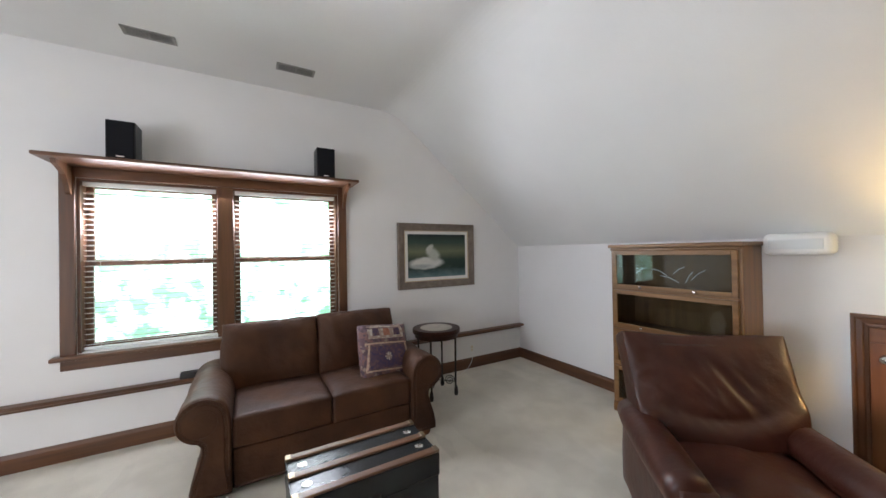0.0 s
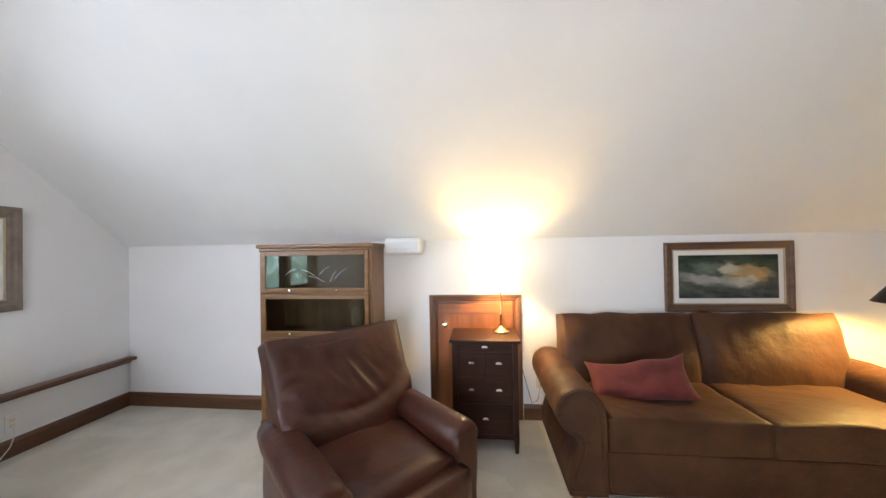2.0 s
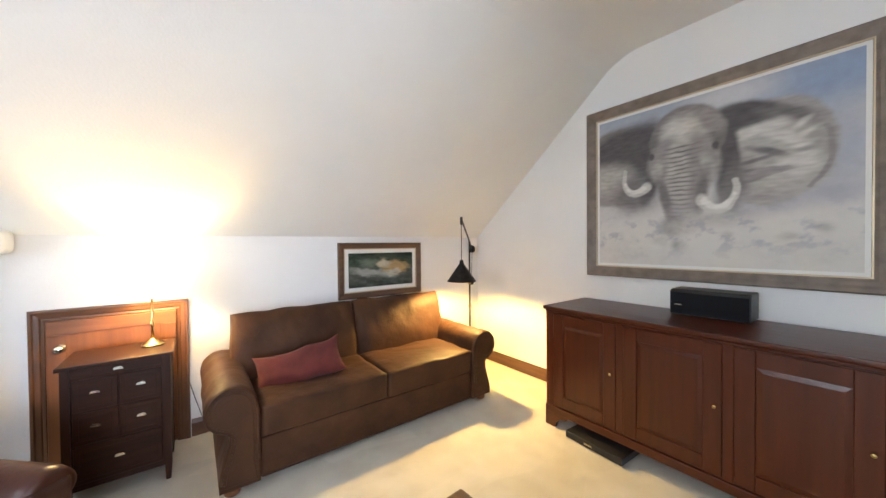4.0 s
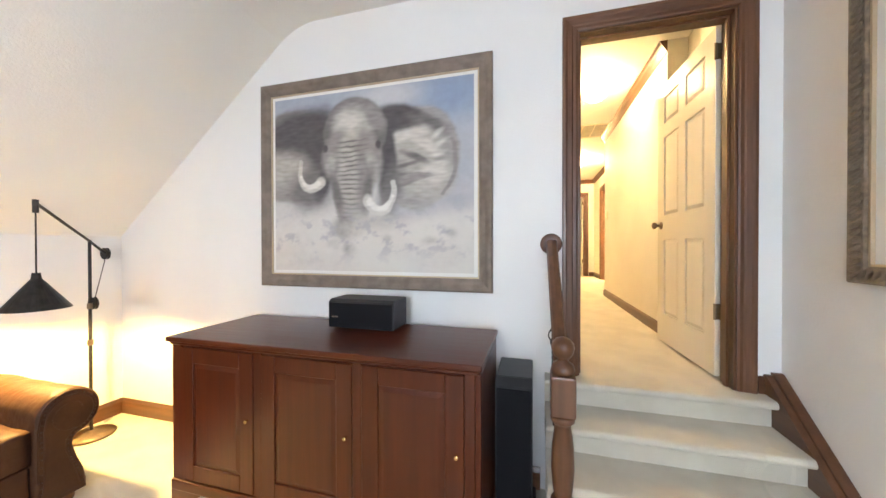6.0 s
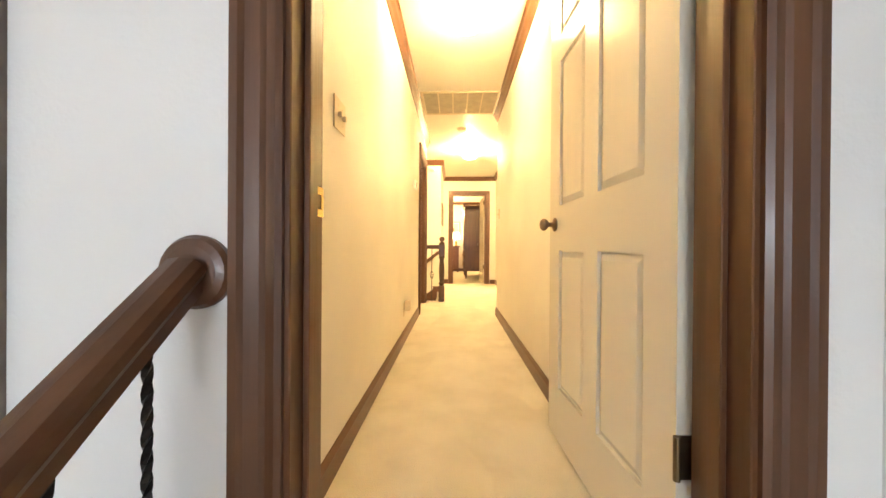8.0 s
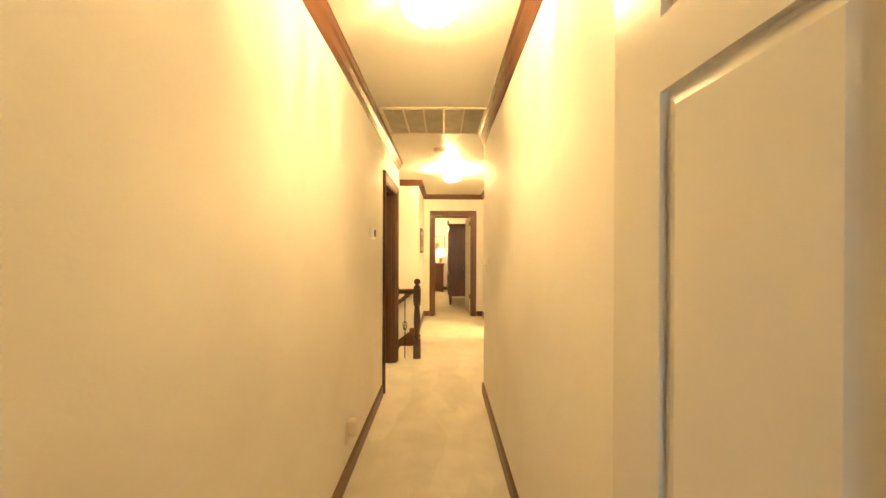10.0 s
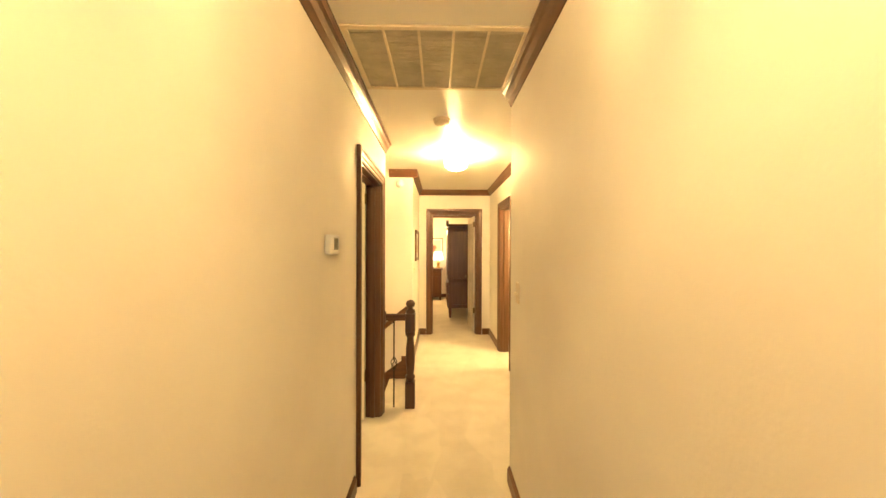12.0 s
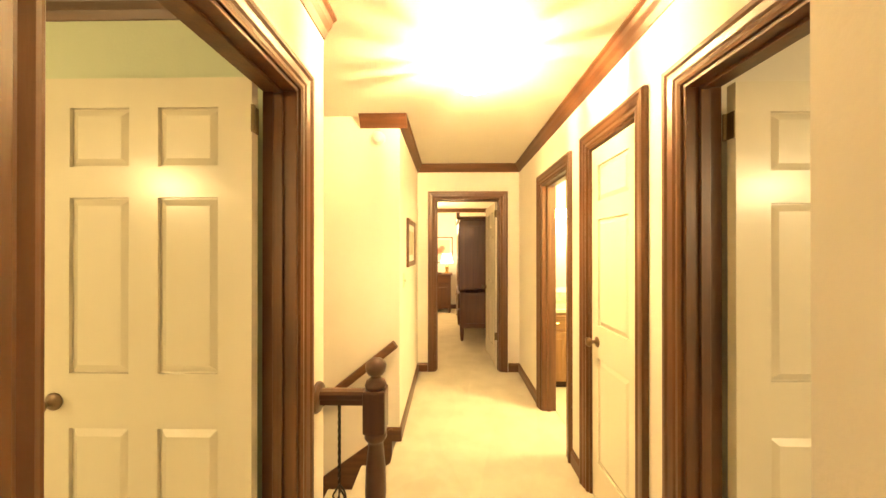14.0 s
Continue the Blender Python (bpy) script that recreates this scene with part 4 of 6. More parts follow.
G1, G2, G3, G4, G5 = (0.105, 0.096, 0.098), (0.175, 0.16, 0.158), (0.275, 0.255, 0.245), (0.41, 0.385, 0.355), (0.55, 0.525, 0.49)
BIG_RAMP, BIG_LAYERS = ([(0.58, 0.545, 0.50), (0.60, 0.57, 0.54), (0.47, 0.46, 0.475), (0.47, 0.475, 0.51), (0.34, 0.37, 0.44)], [
    (0.92, 0.92, 0.16, 0.14, 20, 0.8, (0.27, 0.33, 0.45)), (0.60, 0.95, 0.14, 0.06, 0, 0.8, (0.52, 0.52, 0.54)), (0.94, 0.60, 0.07, 0.16, 0, 0.8, (0.40, 0.41, 0.46)), (0.88, 0.36, 0.16, 0.05, 6, 0.8, (0.36, 0.36, 0.41)), (0.66, 0.33, 0.12, 0.05, 0, 0.8, (0.40, 0.39, 0.43)),
    (0.10, 0.66, 0.25, 0.27, 0, 0.06, G3), (0.14, 0.79, 0.22, 0.13, 8, 0.35, G1), (0.27, 0.72, 0.09, 0.19, 0, 0.5, G1), (0.05, 0.58, 0.11, 0.10, 0, 0.7, G4), (0.20, 0.46, 0.11, 0.12, 20, 0.6, G2),
    (0.755, 0.60, 0.185, 0.275, -6, 0.06, (0.33, 0.31, 0.295)), (0.66, 0.82, 0.13, 0.075, -14, 0.22, G1), (0.80, 0.78, 0.10, 0.035, -28, 0.5, G2), (0.73, 0.65, 0.120, 0.110, -8, 0.28, G4), (0.71, 0.73, 0.085, 0.030, 12, 0.5, G5), (0.79, 0.67, 0.075, 0.022, -35, 0.5, G5),
    (0.75, 0.60, 0.085, 0.016, -30, 0.6, G2), (0.69, 0.57, 0.060, 0.012, 10, 0.6, G2), (0.68, 0.52, 0.050, 0.010, 12, 0.6, G2), (0.80, 0.48, 0.115, 0.095, -6, 0.3, G4), (0.82, 0.52, 0.07, 0.05, 20, 0.5, G5), *arc(0.750, 0.60, 0.172, 0.250, -50, 20, 0.006, 0.007, 60, G3, 0.9), *[(0.70 + 0.015 * k, 0.47 + 0.012 * k, 0.075, 0.007, 18 - 5 * k, 0.8, G3) for k in range(5)], *[(0.84 + 0.012 * (k % 2), 0.72 - 0.05 * k, 0.035, 0.012, 40 - 14 * k, 0.8, G5) for k in range(5)],
    (0.605, 0.60, 0.045, 0.24, 0, 0.3, G1), (0.62, 0.42, 0.05, 0.16, -10, 0.6, G2), (0.275, 0.50, 0.035, 0.12, -14, 0.4, G1),
    (0.44, 0.77, 0.165, 0.195, 0, 0.06, G2), (0.44, 0.84, 0.125, 0.110, 0, 0.30, G3), (0.43, 0.80, 0.100, 0.110, 0, 0.28, G4), (0.41, 0.83, 0.060, 0.055, 0, 0.5, G5), (0.55, 0.84, 0.040, 0.080, 20, 0.4, G3),
    (0.335, 0.66, 0.065, 0.130, -10, 0.25, G3), (0.515, 0.62, 0.060, 0.150, 8, 0.25, G3), (0.325, 0.60, 0.032, 0.060, -12, 0.6, G4), (0.520, 0.56, 0.030, 0.080, 6, 0.6, G4),
    (0.282, 0.69, 0.014, 0.024, 0, 0.4, G1), (0.557, 0.69, 0.014, 0.024, 0, 0.4, G1),
    (0.425, 0.47, 0.100, 0.245, 2, 0.10, G3), (0.405, 0.56, 0.055, 0.200, 2, 0.35, G4), (0.345, 0.42, 0.022, 0.14, 12, 0.6, G2), (0.505, 0.42, 0.024, 0.15, -8, 0.6, G2),
    *[(0.42 - 0.0008 * k, 0.72 - 0.0265 * k, 0.080 - 0.0016 * k, 0.0045, 4 - k * 0.6, 0.6, G2) for k in range(17)],
    (0.40, 0.235, 0.080, 0.060, 0, 0.5, G2), (0.52, 0.26, 0.14, 0.040, 4, 0.8, G3), (0.415, 0.12, 0.030, 0.030, 20, 0.7, G2), (0.33, 0.15, 0.030, 0.024, 0, 0.8, G3), (0.60, 0.185, 0.020, 0.018, 0, 0.8, G3), (0.80, 0.17, 0.030, 0.020, 0, 0.8, G3), (0.90, 0.21, 0.028, 0.02, 0, 0.8, G3),
    *arc(0.205, 0.57, 0.068, 0.105, 150, 325, 0.011, 0.024, 20, (0.50, 0.475, 0.44)), *arc(0.205, 0.575, 0.066, 0.100, 200, 310, 0.008, 0.013, 14, (0.66, 0.64, 0.60), 0.5),
    *arc(0.572, 0.435, 0.070, 0.105, 205, 385, 0.027, 0.013, 20, (0.52, 0.495, 0.46)), *arc(0.572, 0.44, 0.068, 0.098, 215, 340, 0.016, 0.009, 14, (0.72, 0.70, 0.66), 0.5)],
    )
framed_picture("picture", "large grey and white painting in a weathered grey wooden frame", "y", 0.0, -1, -2.205, -0.480, 0.467, 1.948, 0.085, M_GREYWOOD, None, 0.022)
P_LAKE = picture_material("green_lake_painting", [(0.10, 0.17, 0.18), (0.020, 0.038, 0.032), (0.030, 0.052, 0.040), (0.16, 0.17, 0.10), (0.05, 0.075, 0.06), (0.018, 0.03, 0.028)], [
    (0.30, 0.33, 0.27, 0.135, 4, 0.25, (0.62, 0.62, 0.58)), (0.42, 0.53, 0.10, 0.16, 20, 0.4, (0.45, 0.46, 0.40)), (0.36, 0.66, 0.05, 0.10, -20, 0.4, (0.5, 0.5, 0.44)), (0.22, 0.26, 0.16, 0.05, 0, 0.6, (0.36, 0.38, 0.38))],
    "X", True, (0.25, 0.30, 0.28), 0.35, 0.07, (0.0, 0.3))
framed_picture("picture", "green lake painting with a white shape in a grey wooden frame", "y", WY, 1, -2.955, -1.912, 0.362, 1.126, 0.082, M_GREYWOOD, P_LAKE, 0.035)
P_ROCK = picture_material("dark_foliage_painting", [(0.030, 0.036, 0.028), (0.075, 0.075, 0.062), (0.030, 0.050, 0.030), (0.015, 0.026, 0.016)], [
    (0.36, 0.42, 0.34, 0.10, -18, 0.6, (0.34, 0.34, 0.31)), (0.30, 0.72, 0.13, 0.10, 20, 0.7, (0.14, 0.17, 0.13)), (0.72, 0.56, 0.19, 0.20, -25, 0.4, (0.42, 0.27, 0.11)), (0.52, 0.68, 0.09, 0.14, 0, 0.5, (0.46, 0.40, 0.30)), (0.66, 0.40, 0.10, 0.08, 0, 0.6, (0.5, 0.46, 0.38))],
    "Y", False, (0.16, 0.17, 0.14), 0.7, 0.26, (-0.4, 1.4))
M_BROWNFRAME = wood("brown_picture_frame", (0.085, 0.042, 0.022), (0.15, 0.08, 0.045), 0.45, "y")
framed_picture("picture", "dark foliage painting in a brown wooden frame over the sofa", "x", KX, 1, -1.853, -0.902, 0.224, 0.785, 0.058, M_BROWNFRAME, P_ROCK, 0.038)
M_ORNATE = mat("carved_dull_gilt", (0.15, 0.115, 0.082), 0.42, 0.35, second=(0.30, 0.24, 0.175), scale=30, bump=0.6, bump_scale=60)
P_DARK = picture_material("dark_brown_painting", [(0.05, 0.022, 0.014), (0.10, 0.05, 0.03), (0.06, 0.03, 0.02)], [(0.5, 0.5, 0.3, 0.3, 0, 0.8, (0.14, 0.08, 0.05))], "Y", True)
gp = framed_picture("picture", "dark painting in a wide carved gilt frame beside the steps", "x", 0.97, -1, -1.35, -0.412, 0.614, 1.95, 0.064, M_ORNATE, P_DARK, 0.050, depth=0.045)
M_NOTE = B()
bmesh.ops.create_icosphere(M_NOTE, subdivisions=1, radius=1.0)
leaf_mesh = mesh("carved_leaf", M_NOTE, M_ORNATE, True)
for z in [0.640 + 0.0275 * k for k in range(47)]:
    ob = new("carved_leaf", leaf_mesh)
    ob.parent = gp
    ob.matrix_local = Matrix.LocRotScale((0.932, -0.442, z), Euler((radians(62), 0, 0)), (0.012, 0.010, 0.028))
for y in [-0.472 - 0.0275 * k for k in range(32)]:
    ob = new("carved_leaf", leaf_mesh)
    ob.parent = gp
    ob.matrix_local = Matrix.LocRotScale((0.932, y, 0.644), Euler((radians(28), 0, 0)), (0.012, 0.010, 0.028))


# ---- soft furniture ----
def cushion(bm, c, size, puff=0.35, n=9, wrinkle=0.0, seed=0.0, flat_bottom=False, corner=0.10, p=3.0):
    """A stuffed block: full in the middle, rounded to its edges. Thin axis is the smallest size unless puffing all round."""
    r = bmesh.ops.create_cube(bm, size=2.0)
    es = list({e for v in r["verts"] for e in v.link_edges})
    bmesh.ops.subdivide_edges(bm, edges=es, cuts=n, use_grid_fill=True)
    vs = list(bm.verts)
    thin = min(range(3), key=lambda i: size[i])
    for v in vs:
        q = list(v.co)
        ln = sum(abs(a) ** (p * 2.5) for a in q) ** (1 / (p * 2.5))
        k = max(abs(a) for a in q) / ln
        q = [a * (1 - corner + corner * k) for a in q]
        o = [i for i in range(3) if i != thin]
        e = max(abs(q[o[0]]), abs(q[o[1]]))
        fall = (1 - abs(q[o[0]]) ** 4) * (1 - abs(q[o[1]]) ** 4)
        m = (1 - puff) + puff * max(fall, 0) ** 0.5
        if not (flat_bottom and q[thin] < 0):
            q[thin] *= m
        w = Vector((c[0] + q[0] * size[0] / 2, c[1] + q[1] * size[1] / 2, c[2] + q[2] * size[2] / 2))
        if wrinkle:
            d = noise.noise(Vector((w.x * 3.1 + seed, w.y * 3.1, w.z * 3.1))) + 0.5 * noise.noise(Vector((w.x * 8 + seed, w.y * 8, w.z * 8)))
            w += Vector(q).normalized() * d * wrinkle
        v.co = w
    return bm


def arm_outline(hw, s, r=0.135):
    """Front view of a rolled arm from its inner foot over the roll to the flared outer foot, on the side s."""
    cx, cz, inner = hw - r, 0.655 - r, hw - 0.278
    pts = [(inner, 0.055), (inner, 0.20), (inner, 0.36), (inner, 0.47)]
    for k in range(25):
        a = math.radians(172 - 250 * k / 24)
        pts.append((cx + r * math.cos(a), cz + r * math.sin(a)))
    pts += [(cx + 0.012, cz - r * 1.12), (cx + 0.012, 0.33), (cx + 0.030, 0.26), (cx + 0.056, 0.18), (cx + 0.070, 0.11), (cx + 0.066, 0.055)]
    return [(s * x, z) for x, z in pts]


def inset(outline, d, s):
    """Moves every point of a closed outline inwards by d."""
    n, out = len(outline), []
    for k in range(n):
        (x0, z0), (x1, z1), (x2, z2) = outline[k - 1], outline[k], outline[(k + 1) % n]
        tx, tz = x2 - x0, z2 - z0
        ln = math.hypot(tx, tz) or 1
        out.append((x1 + s * tz / ln * d, z1 - s * tx / ln * d))
    return out


def loft(bm, rings):
    """Skins closed rings of points and closes both ends with faces of their own."""
    vs = [[bm.verts.new(p) for p in r] for r in rings]
    n = len(rings[0])
    for a, b in zip(vs, vs[1:]):
        for k in range(n):
            bm.faces.new((a[k], a[(k + 1) % n], b[(k + 1) % n], b[k]))
    bm.faces.new([bm.verts.new(p) for p in rings[0]][::-1])
    bm.faces.new([bm.verts.new(p) for p in rings[-1]])
    return bm


def rolled_arm(hw, s, f, bk, seed):
    out = arm_outline(hw, s)
    rings = []
    stops = [(f, 0.016), (f + 0.004, 0.006), (f + 0.014, 0.0)] + [(f + 0.014 + (bk - f - 0.03) * k / 20, 0.0) for k in range(1, 21)] + [(bk, 0.012)]
    for y, d in stops:
        ring = []
        for x, z in inset(out, d, s) if d else out:
            w = 0.010 * noise.noise(Vector((x * 6 + seed, y * 7, z * 6))) + 0.004 * noise.noise(Vector((x * 17 + seed, y * 15, z * 17)))
            w *= min(1.0, (y - f) / 0.10) * min(1.0, z / 0.3)
            ring.append((x + s * w * 0.6, y, z + w))
        rings.append(ring)
    return loft(B(), rings)


def sofa(name, label, m, w, depth=0.90, group="brown sofas"):
    """Local: width along x between the rolls' outsides, front towards -y, on its feet at z = 0."""
    t = thing(name, label, "sofa", m, group)
    hw, f, bk = w / 2, -depth / 2, depth / 2
    inner = hw - 0.278
    bm = bx(-inner + 0.001, inner - 0.001, f + 0.030, bk - 0.03, 0.050, 0.300, bev=0.022, seg=3)
    part("base", bm, M_SUEDE, t, smooth=False)
    part("base_welt", tube(B(), [(-inner, f + 0.030, 0.072), (inner, f + 0.030, 0.072)], 0.0055, 8), M_SUEDE, t, smooth=True)
    bm = B()
    prism(bm, [(bk - 0.20, 0.285), (bk - 0.03, 0.285), (bk + 0.03, 0.80), (bk + 0.02, 0.845), (bk - 0.03, 0.86), (bk - 0.08, 0.83)], -inner - 0.01, inner + 0.01, "x")
    bmesh.ops.bevel(bm, geom=list(bm.edges), offset=0.018, segments=2, affect="EDGES")
    part("back", bm, M_SUEDE, t)
    for s in (-1, 1):
        arm = part("arm", rolled_arm(hw, s, f, bk - 0.02, 5.0 * s + w), M_SUEDE, t, smooth=True)
        out = arm_outline(hw, s)
        face = inset(out, 0.034, s)
        bm = loft(B(), [[(x, f - 0.007, z) for x, z in inset(out, 0.040, s)], [(x, f - 0.004, z) for x, z in face], [(x, f + 0.004, z) for x, z in face]])
        part("front_panel", bm, M_SUEDE, arm, smooth=False)
        edge = inset(out, 0.012, s)
        part("welt", tube(B(), [(x, f + 0.001, z) for x, z in edge[1:-1]], 0.0055, 6), M_SUEDE, arm, smooth=True)
        cx, cz = s * (hw - 0.135), 0.52
        curl = [(cx + s * (0.092 - 0.010 * k / 4) * math.cos(math.radians(-80 - 16 * k)), f - 0.006, cz + (0.092 - 0.010 * k / 4) * math.sin(math.radians(-80 - 16 * k))) for k in range(17)]
        part("scroll_welt", tube(B(), curl, 0.0030, 6), M_SUEDE, arm, smooth=True)
        bm = B()
        nails = inset(out, 0.026, s)
        run = [p for a, b in zip(nails, nails[1:]) for p in [a] + [((1 - q) * a[0] + q * b[0], (1 - q) * a[1] + q * b[1]) for q in ((0.25, 0.5, 0.75) if math.dist(a, b) > 0.07 else (0.5,) if math.dist(a, b) > 0.04 else ())]]
        for x, z in run:
            bmesh.ops.create_uvsphere(bm, u_segments=6, v_segments=4, radius=0.0045, matrix=Matrix.Translation((x, f - 0.001, z)))
        part("nail_heads", bm, M_NAIL, arm, "row of dark bronze nail heads")["kind"] = "stuff"
    for k, x in enumerate((-inner / 2, inner / 2)):
        bm = cushion(B(), (x, f + 0.345, 0.400), (inner - 0.006, 0.665, 0.22), 0.20, 20, 0.0, 3.1 * k + w, corner=0.07)
        for v in bm.verts:
            q = Vector((v.co.x * 3.3 + w, v.co.y * 3.3 + k, v.co.z * 4))
            v.co.z += 0.010 * noise.noise(q) + 0.004 * noise.noise(q * 3.1) - (0.012 * abs(noise.noise(q * 1.7 + Vector((4, 0, 0)))) if v.co.z > 0.44 else 0)
        part("seat_cushion", bm, M_SUEDE, t, smooth=True)
        part("seat_welt", tube(B(), [(x - inner / 2 + 0.03 + (inner - 0.06) * q / 10, f + 0.026 + 0.010 * abs(q / 5 - 1) ** 4, 0.481 + 0.006 * noise.noise(Vector((q * 0.6, w, k))) - 0.012 * abs(q / 5 - 1) ** 5) for q in range(11)], 0.0055, 6), M_SUEDE, t, smooth=True)
        bw = inner + 0.095
        bm = cushion(B(), (0, 0, 0), (bw, 0.27, 0.55), 0.46, 30, 0.016, 7.7 * k + w, corner=0.12)
        for v in bm.verts:
            if v.co.y < 0.05:
                h = (v.co.z + 0.27) / 0.54
                fold = noise.noise(Vector((v.co.x * 9 + 2.2 * v.co.z + 5 * k + w, 2.0, v.co.z * 2.2)))
                slump = noise.noise(Vector((v.co.x * 2.6 + k, w, v.co.z * 3.0)))
                v.co.y += (0.016 * abs(fold) + 0.018 * slump) * min(1, 1.5 * h + 0.2) - 0.022 * math.sin(math.pi * min(1, max(0, 1 - h)))
            v.co.z += 0.010 * noise.noise(Vector((v.co.x * 5 + 3 * k, 9.0, w)))
        bmesh.ops.rotate(bm, verts=bm.verts, matrix=Matrix.Rotation(radians(-14), 3, "X"))
        bmesh.ops.translate(bm, verts=bm.verts, vec=((-1 if k == 0 else 1) * bw / 2, bk - 0.185, 0.675))
        part("back_cushion", bm, M_SUEDE, t, smooth=True)
    for x in (-hw + 0.135, hw - 0.135):
        for y in (f + 0.07, bk - 0.09):
            part("foot", lathe(B(), [(0.028, 0.0), (0.042, 0.012), (0.045, 0.03), (0.036, 0.056)], (x, y, 0), 16), M_HATCH["z"], t, "round stained wooden bun foot", True)
    return t


sofa("sofa", "brown suede two-seat sofa with rolled arms under the sloping ceiling", pose(-3.21, -1.815, FR, 0, 0, 90), 2.26, 0.90)
sofa("sofa", "brown suede loveseat with rolled arms under the window", pose(-0.965, -6.10, FR, 0, 0, 180), 1.75, 0.88)

# pillows
bm = cushion(B(), (0, 0, 0), (0.58, 0.16, 0.25), 0.80, 22, 0.012, 2.0, corner=0.02)
for v in bm.verts:
    x, z = v.co.x, v.co.z
    v.co.z *= 0.93 + 0.17 * abs(x / 0.30) ** 3
    v.co.x *= 0.96 + 0.10 * abs(z / 0.135) ** 3
    v.co.z += 0.014 * noise.noise(Vector((x * 7, 1.0, 4.0))) - 0.018 * (1 - (x / 0.3) ** 2)
    v.co.y += 0.012 * noise.noise(Vector((x * 11, z * 14, 2.0)))
pl = thing("pillow", "brick red cloth pillow lying on the brown sofa", "pillow", pose(-3.10, -2.36, FR + 0.600, -30, -9, 80))
part("cover", bm, M_RED, pl, smooth=True)


def woven(name, tones, scale):
    m = mat(name, tones[0], 0.9, bump=0.2, bump_scale=180)
    nt = m.node_tree
    tc, bk_, mp = nt.nodes.new("ShaderNodeTexCoord"), nt.nodes.new("ShaderNodeTexVoronoi"), nt.nodes.new("ShaderNodeValToRGB")
    bk_.distance = "MANHATTAN"
    bk_.inputs["Scale"].default_value = scale
    bk_.inputs["Randomness"].default_value = 0.55
    mp.color_ramp.interpolation = "CONSTANT"
    while len(mp.color_ramp.elements) < len(tones):
        mp.color_ramp.elements.new(0.5)
    for i, c in enumerate(tones):
        mp.color_ramp.elements[i].position, mp.color_ramp.elements[i].color = i / len(tones), (*c, 1)
    nt.links.new(tc.outputs["Object"], bk_.inputs["Vector"])
    nt.links.new(bk_.outputs["Color"], mp.inputs[0])
    nt.links.new(mp.outputs[0], nt.nodes["Principled BSDF"].inputs["Base Color"])
    return m


M_WOVEN = woven("patterned_tapestry", [(0.10, 0.055, 0.065), (0.075, 0.045, 0.055), (0.16, 0.085, 0.075), (0.12, 0.075, 0.09), (0.24, 0.18, 0.14)], 42)
M_BANDS = woven("light_tapestry_band", [(0.42, 0.36, 0.29), (0.30, 0.22, 0.18), (0.45, 0.40, 0.33)], 48)
pl = thing("pillow", "purple and cream patterned tapestry pillow on the loveseat", "pillow", pose(-1.455, -5.985, FR + 0.650, -24, 6, 188))
cover = part("cover", cushion(B(), (0, 0, 0), (0.44, 0.16, 0.45), 0.75, 11, 0.006, 1.0, corner=0.02), M_WOVEN, pl, smooth=True)
TREE = BVHTree.FromPolygons([v.co.copy() for v in cover.data.vertices], [tuple(f.vertices) for f in cover.data.polygons])


def appliq(corners, n=8, lift=0.003):
    """A woven strip laid on the pillow's front, between four corners (x, z)."""
    bm = B()
    rows = []
    for i in range(n + 1):
        row = []
        for j in range(4):
            f, g = i / n, j / 3
            p = [(1 - f) * ((1 - g) * corners[0][k] + g * corners[3][k]) + f * ((1 - g) * corners[1][k] + g * corners[2][k]) for k in (0, 1)]
            hit = TREE.ray_cast(Vector((p[0], -1, p[1])), Vector((0, 1, 0)))[0]
            row.append(bm.verts.new((p[0], (hit.y if hit else -0.03) - lift, p[1])))
        rows.append(row)
    for i in range(n):
        for j in range(3):
            bm.faces.new((rows[i][j], rows[i + 1][j], rows[i + 1][j + 1], rows[i][j + 1]))
    r = bmesh.ops.extrude_face_region(bm, geom=list(bm.faces))
    bmesh.ops.translate(bm, verts=[g for g in r["geom"] if isinstance(g, bmesh.types.BMVert)], vec=(0, -0.002, 0))
    return bm


M_BEIGE = woven("beige_braid", [(0.40, 0.27, 0.20), (0.46, 0.33, 0.24), (0.36, 0.22, 0.17)], 90)
M_RUST = woven("rust_motif", [(0.28, 0.10, 0.06), (0.34, 0.15, 0.09)], 90)
M_PLUM = woven("dark_plum_field", [(0.050, 0.034, 0.075), (0.075, 0.042, 0.070), (0.11, 0.06, 0.07)], 55)
part("band", appliq([(-0.165, 0.095), (0.165, 0.095), (0.165, 0.205), (-0.165, 0.205)]), M_BANDS, pl, "cream patterned band")
for x in (-0.10, 0.0, 0.10):
    part("motif", appliq([(x - 0.032, 0.118), (x + 0.032, 0.118), (x + 0.026, 0.180), (x - 0.026, 0.180)], 3, 0.007), M_RUST if x == 0.0 else M_PLUM, pl)
part("field", appliq([(-0.175, -0.14), (0.175, -0.14), (0.150, 0.035), (-0.150, 0.035)]), M_PLUM, pl, "dark plum woven field")
for q in ([(-0.195, 0.048), (0.195, 0.048), (0.195, 0.062), (-0.195, 0.062)], [(-0.205, -0.15), (-0.190, -0.15), (-0.160, 0.050), (-0.175, 0.050)], [(0.190, -0.15), (0.205, -0.15), (0.175, 0.050), (0.160, 0.050)], [(-0.205, -0.165), (0.205, -0.165), (0.205, -0.153), (-0.205, -0.153)]):
    part("braid", appliq(q, 8, 0.008), M_BEIGE, pl, "beige braid")
for a in (0, 45, 90, 135):
    c_, s_ = math.cos(radians(a)), math.sin(radians(a))
    part("star_ray", appliq([(x * c_ - z * s_ - 0.01, x * s_ + z * c_ - 0.055) for x, z in ((-0.032, -0.006), (0.032, -0.006), (0.032, 0.006), (-0.032, 0.006))], 3, 0.007 + a * 0.00003), M_BANDS, pl, "cream star")

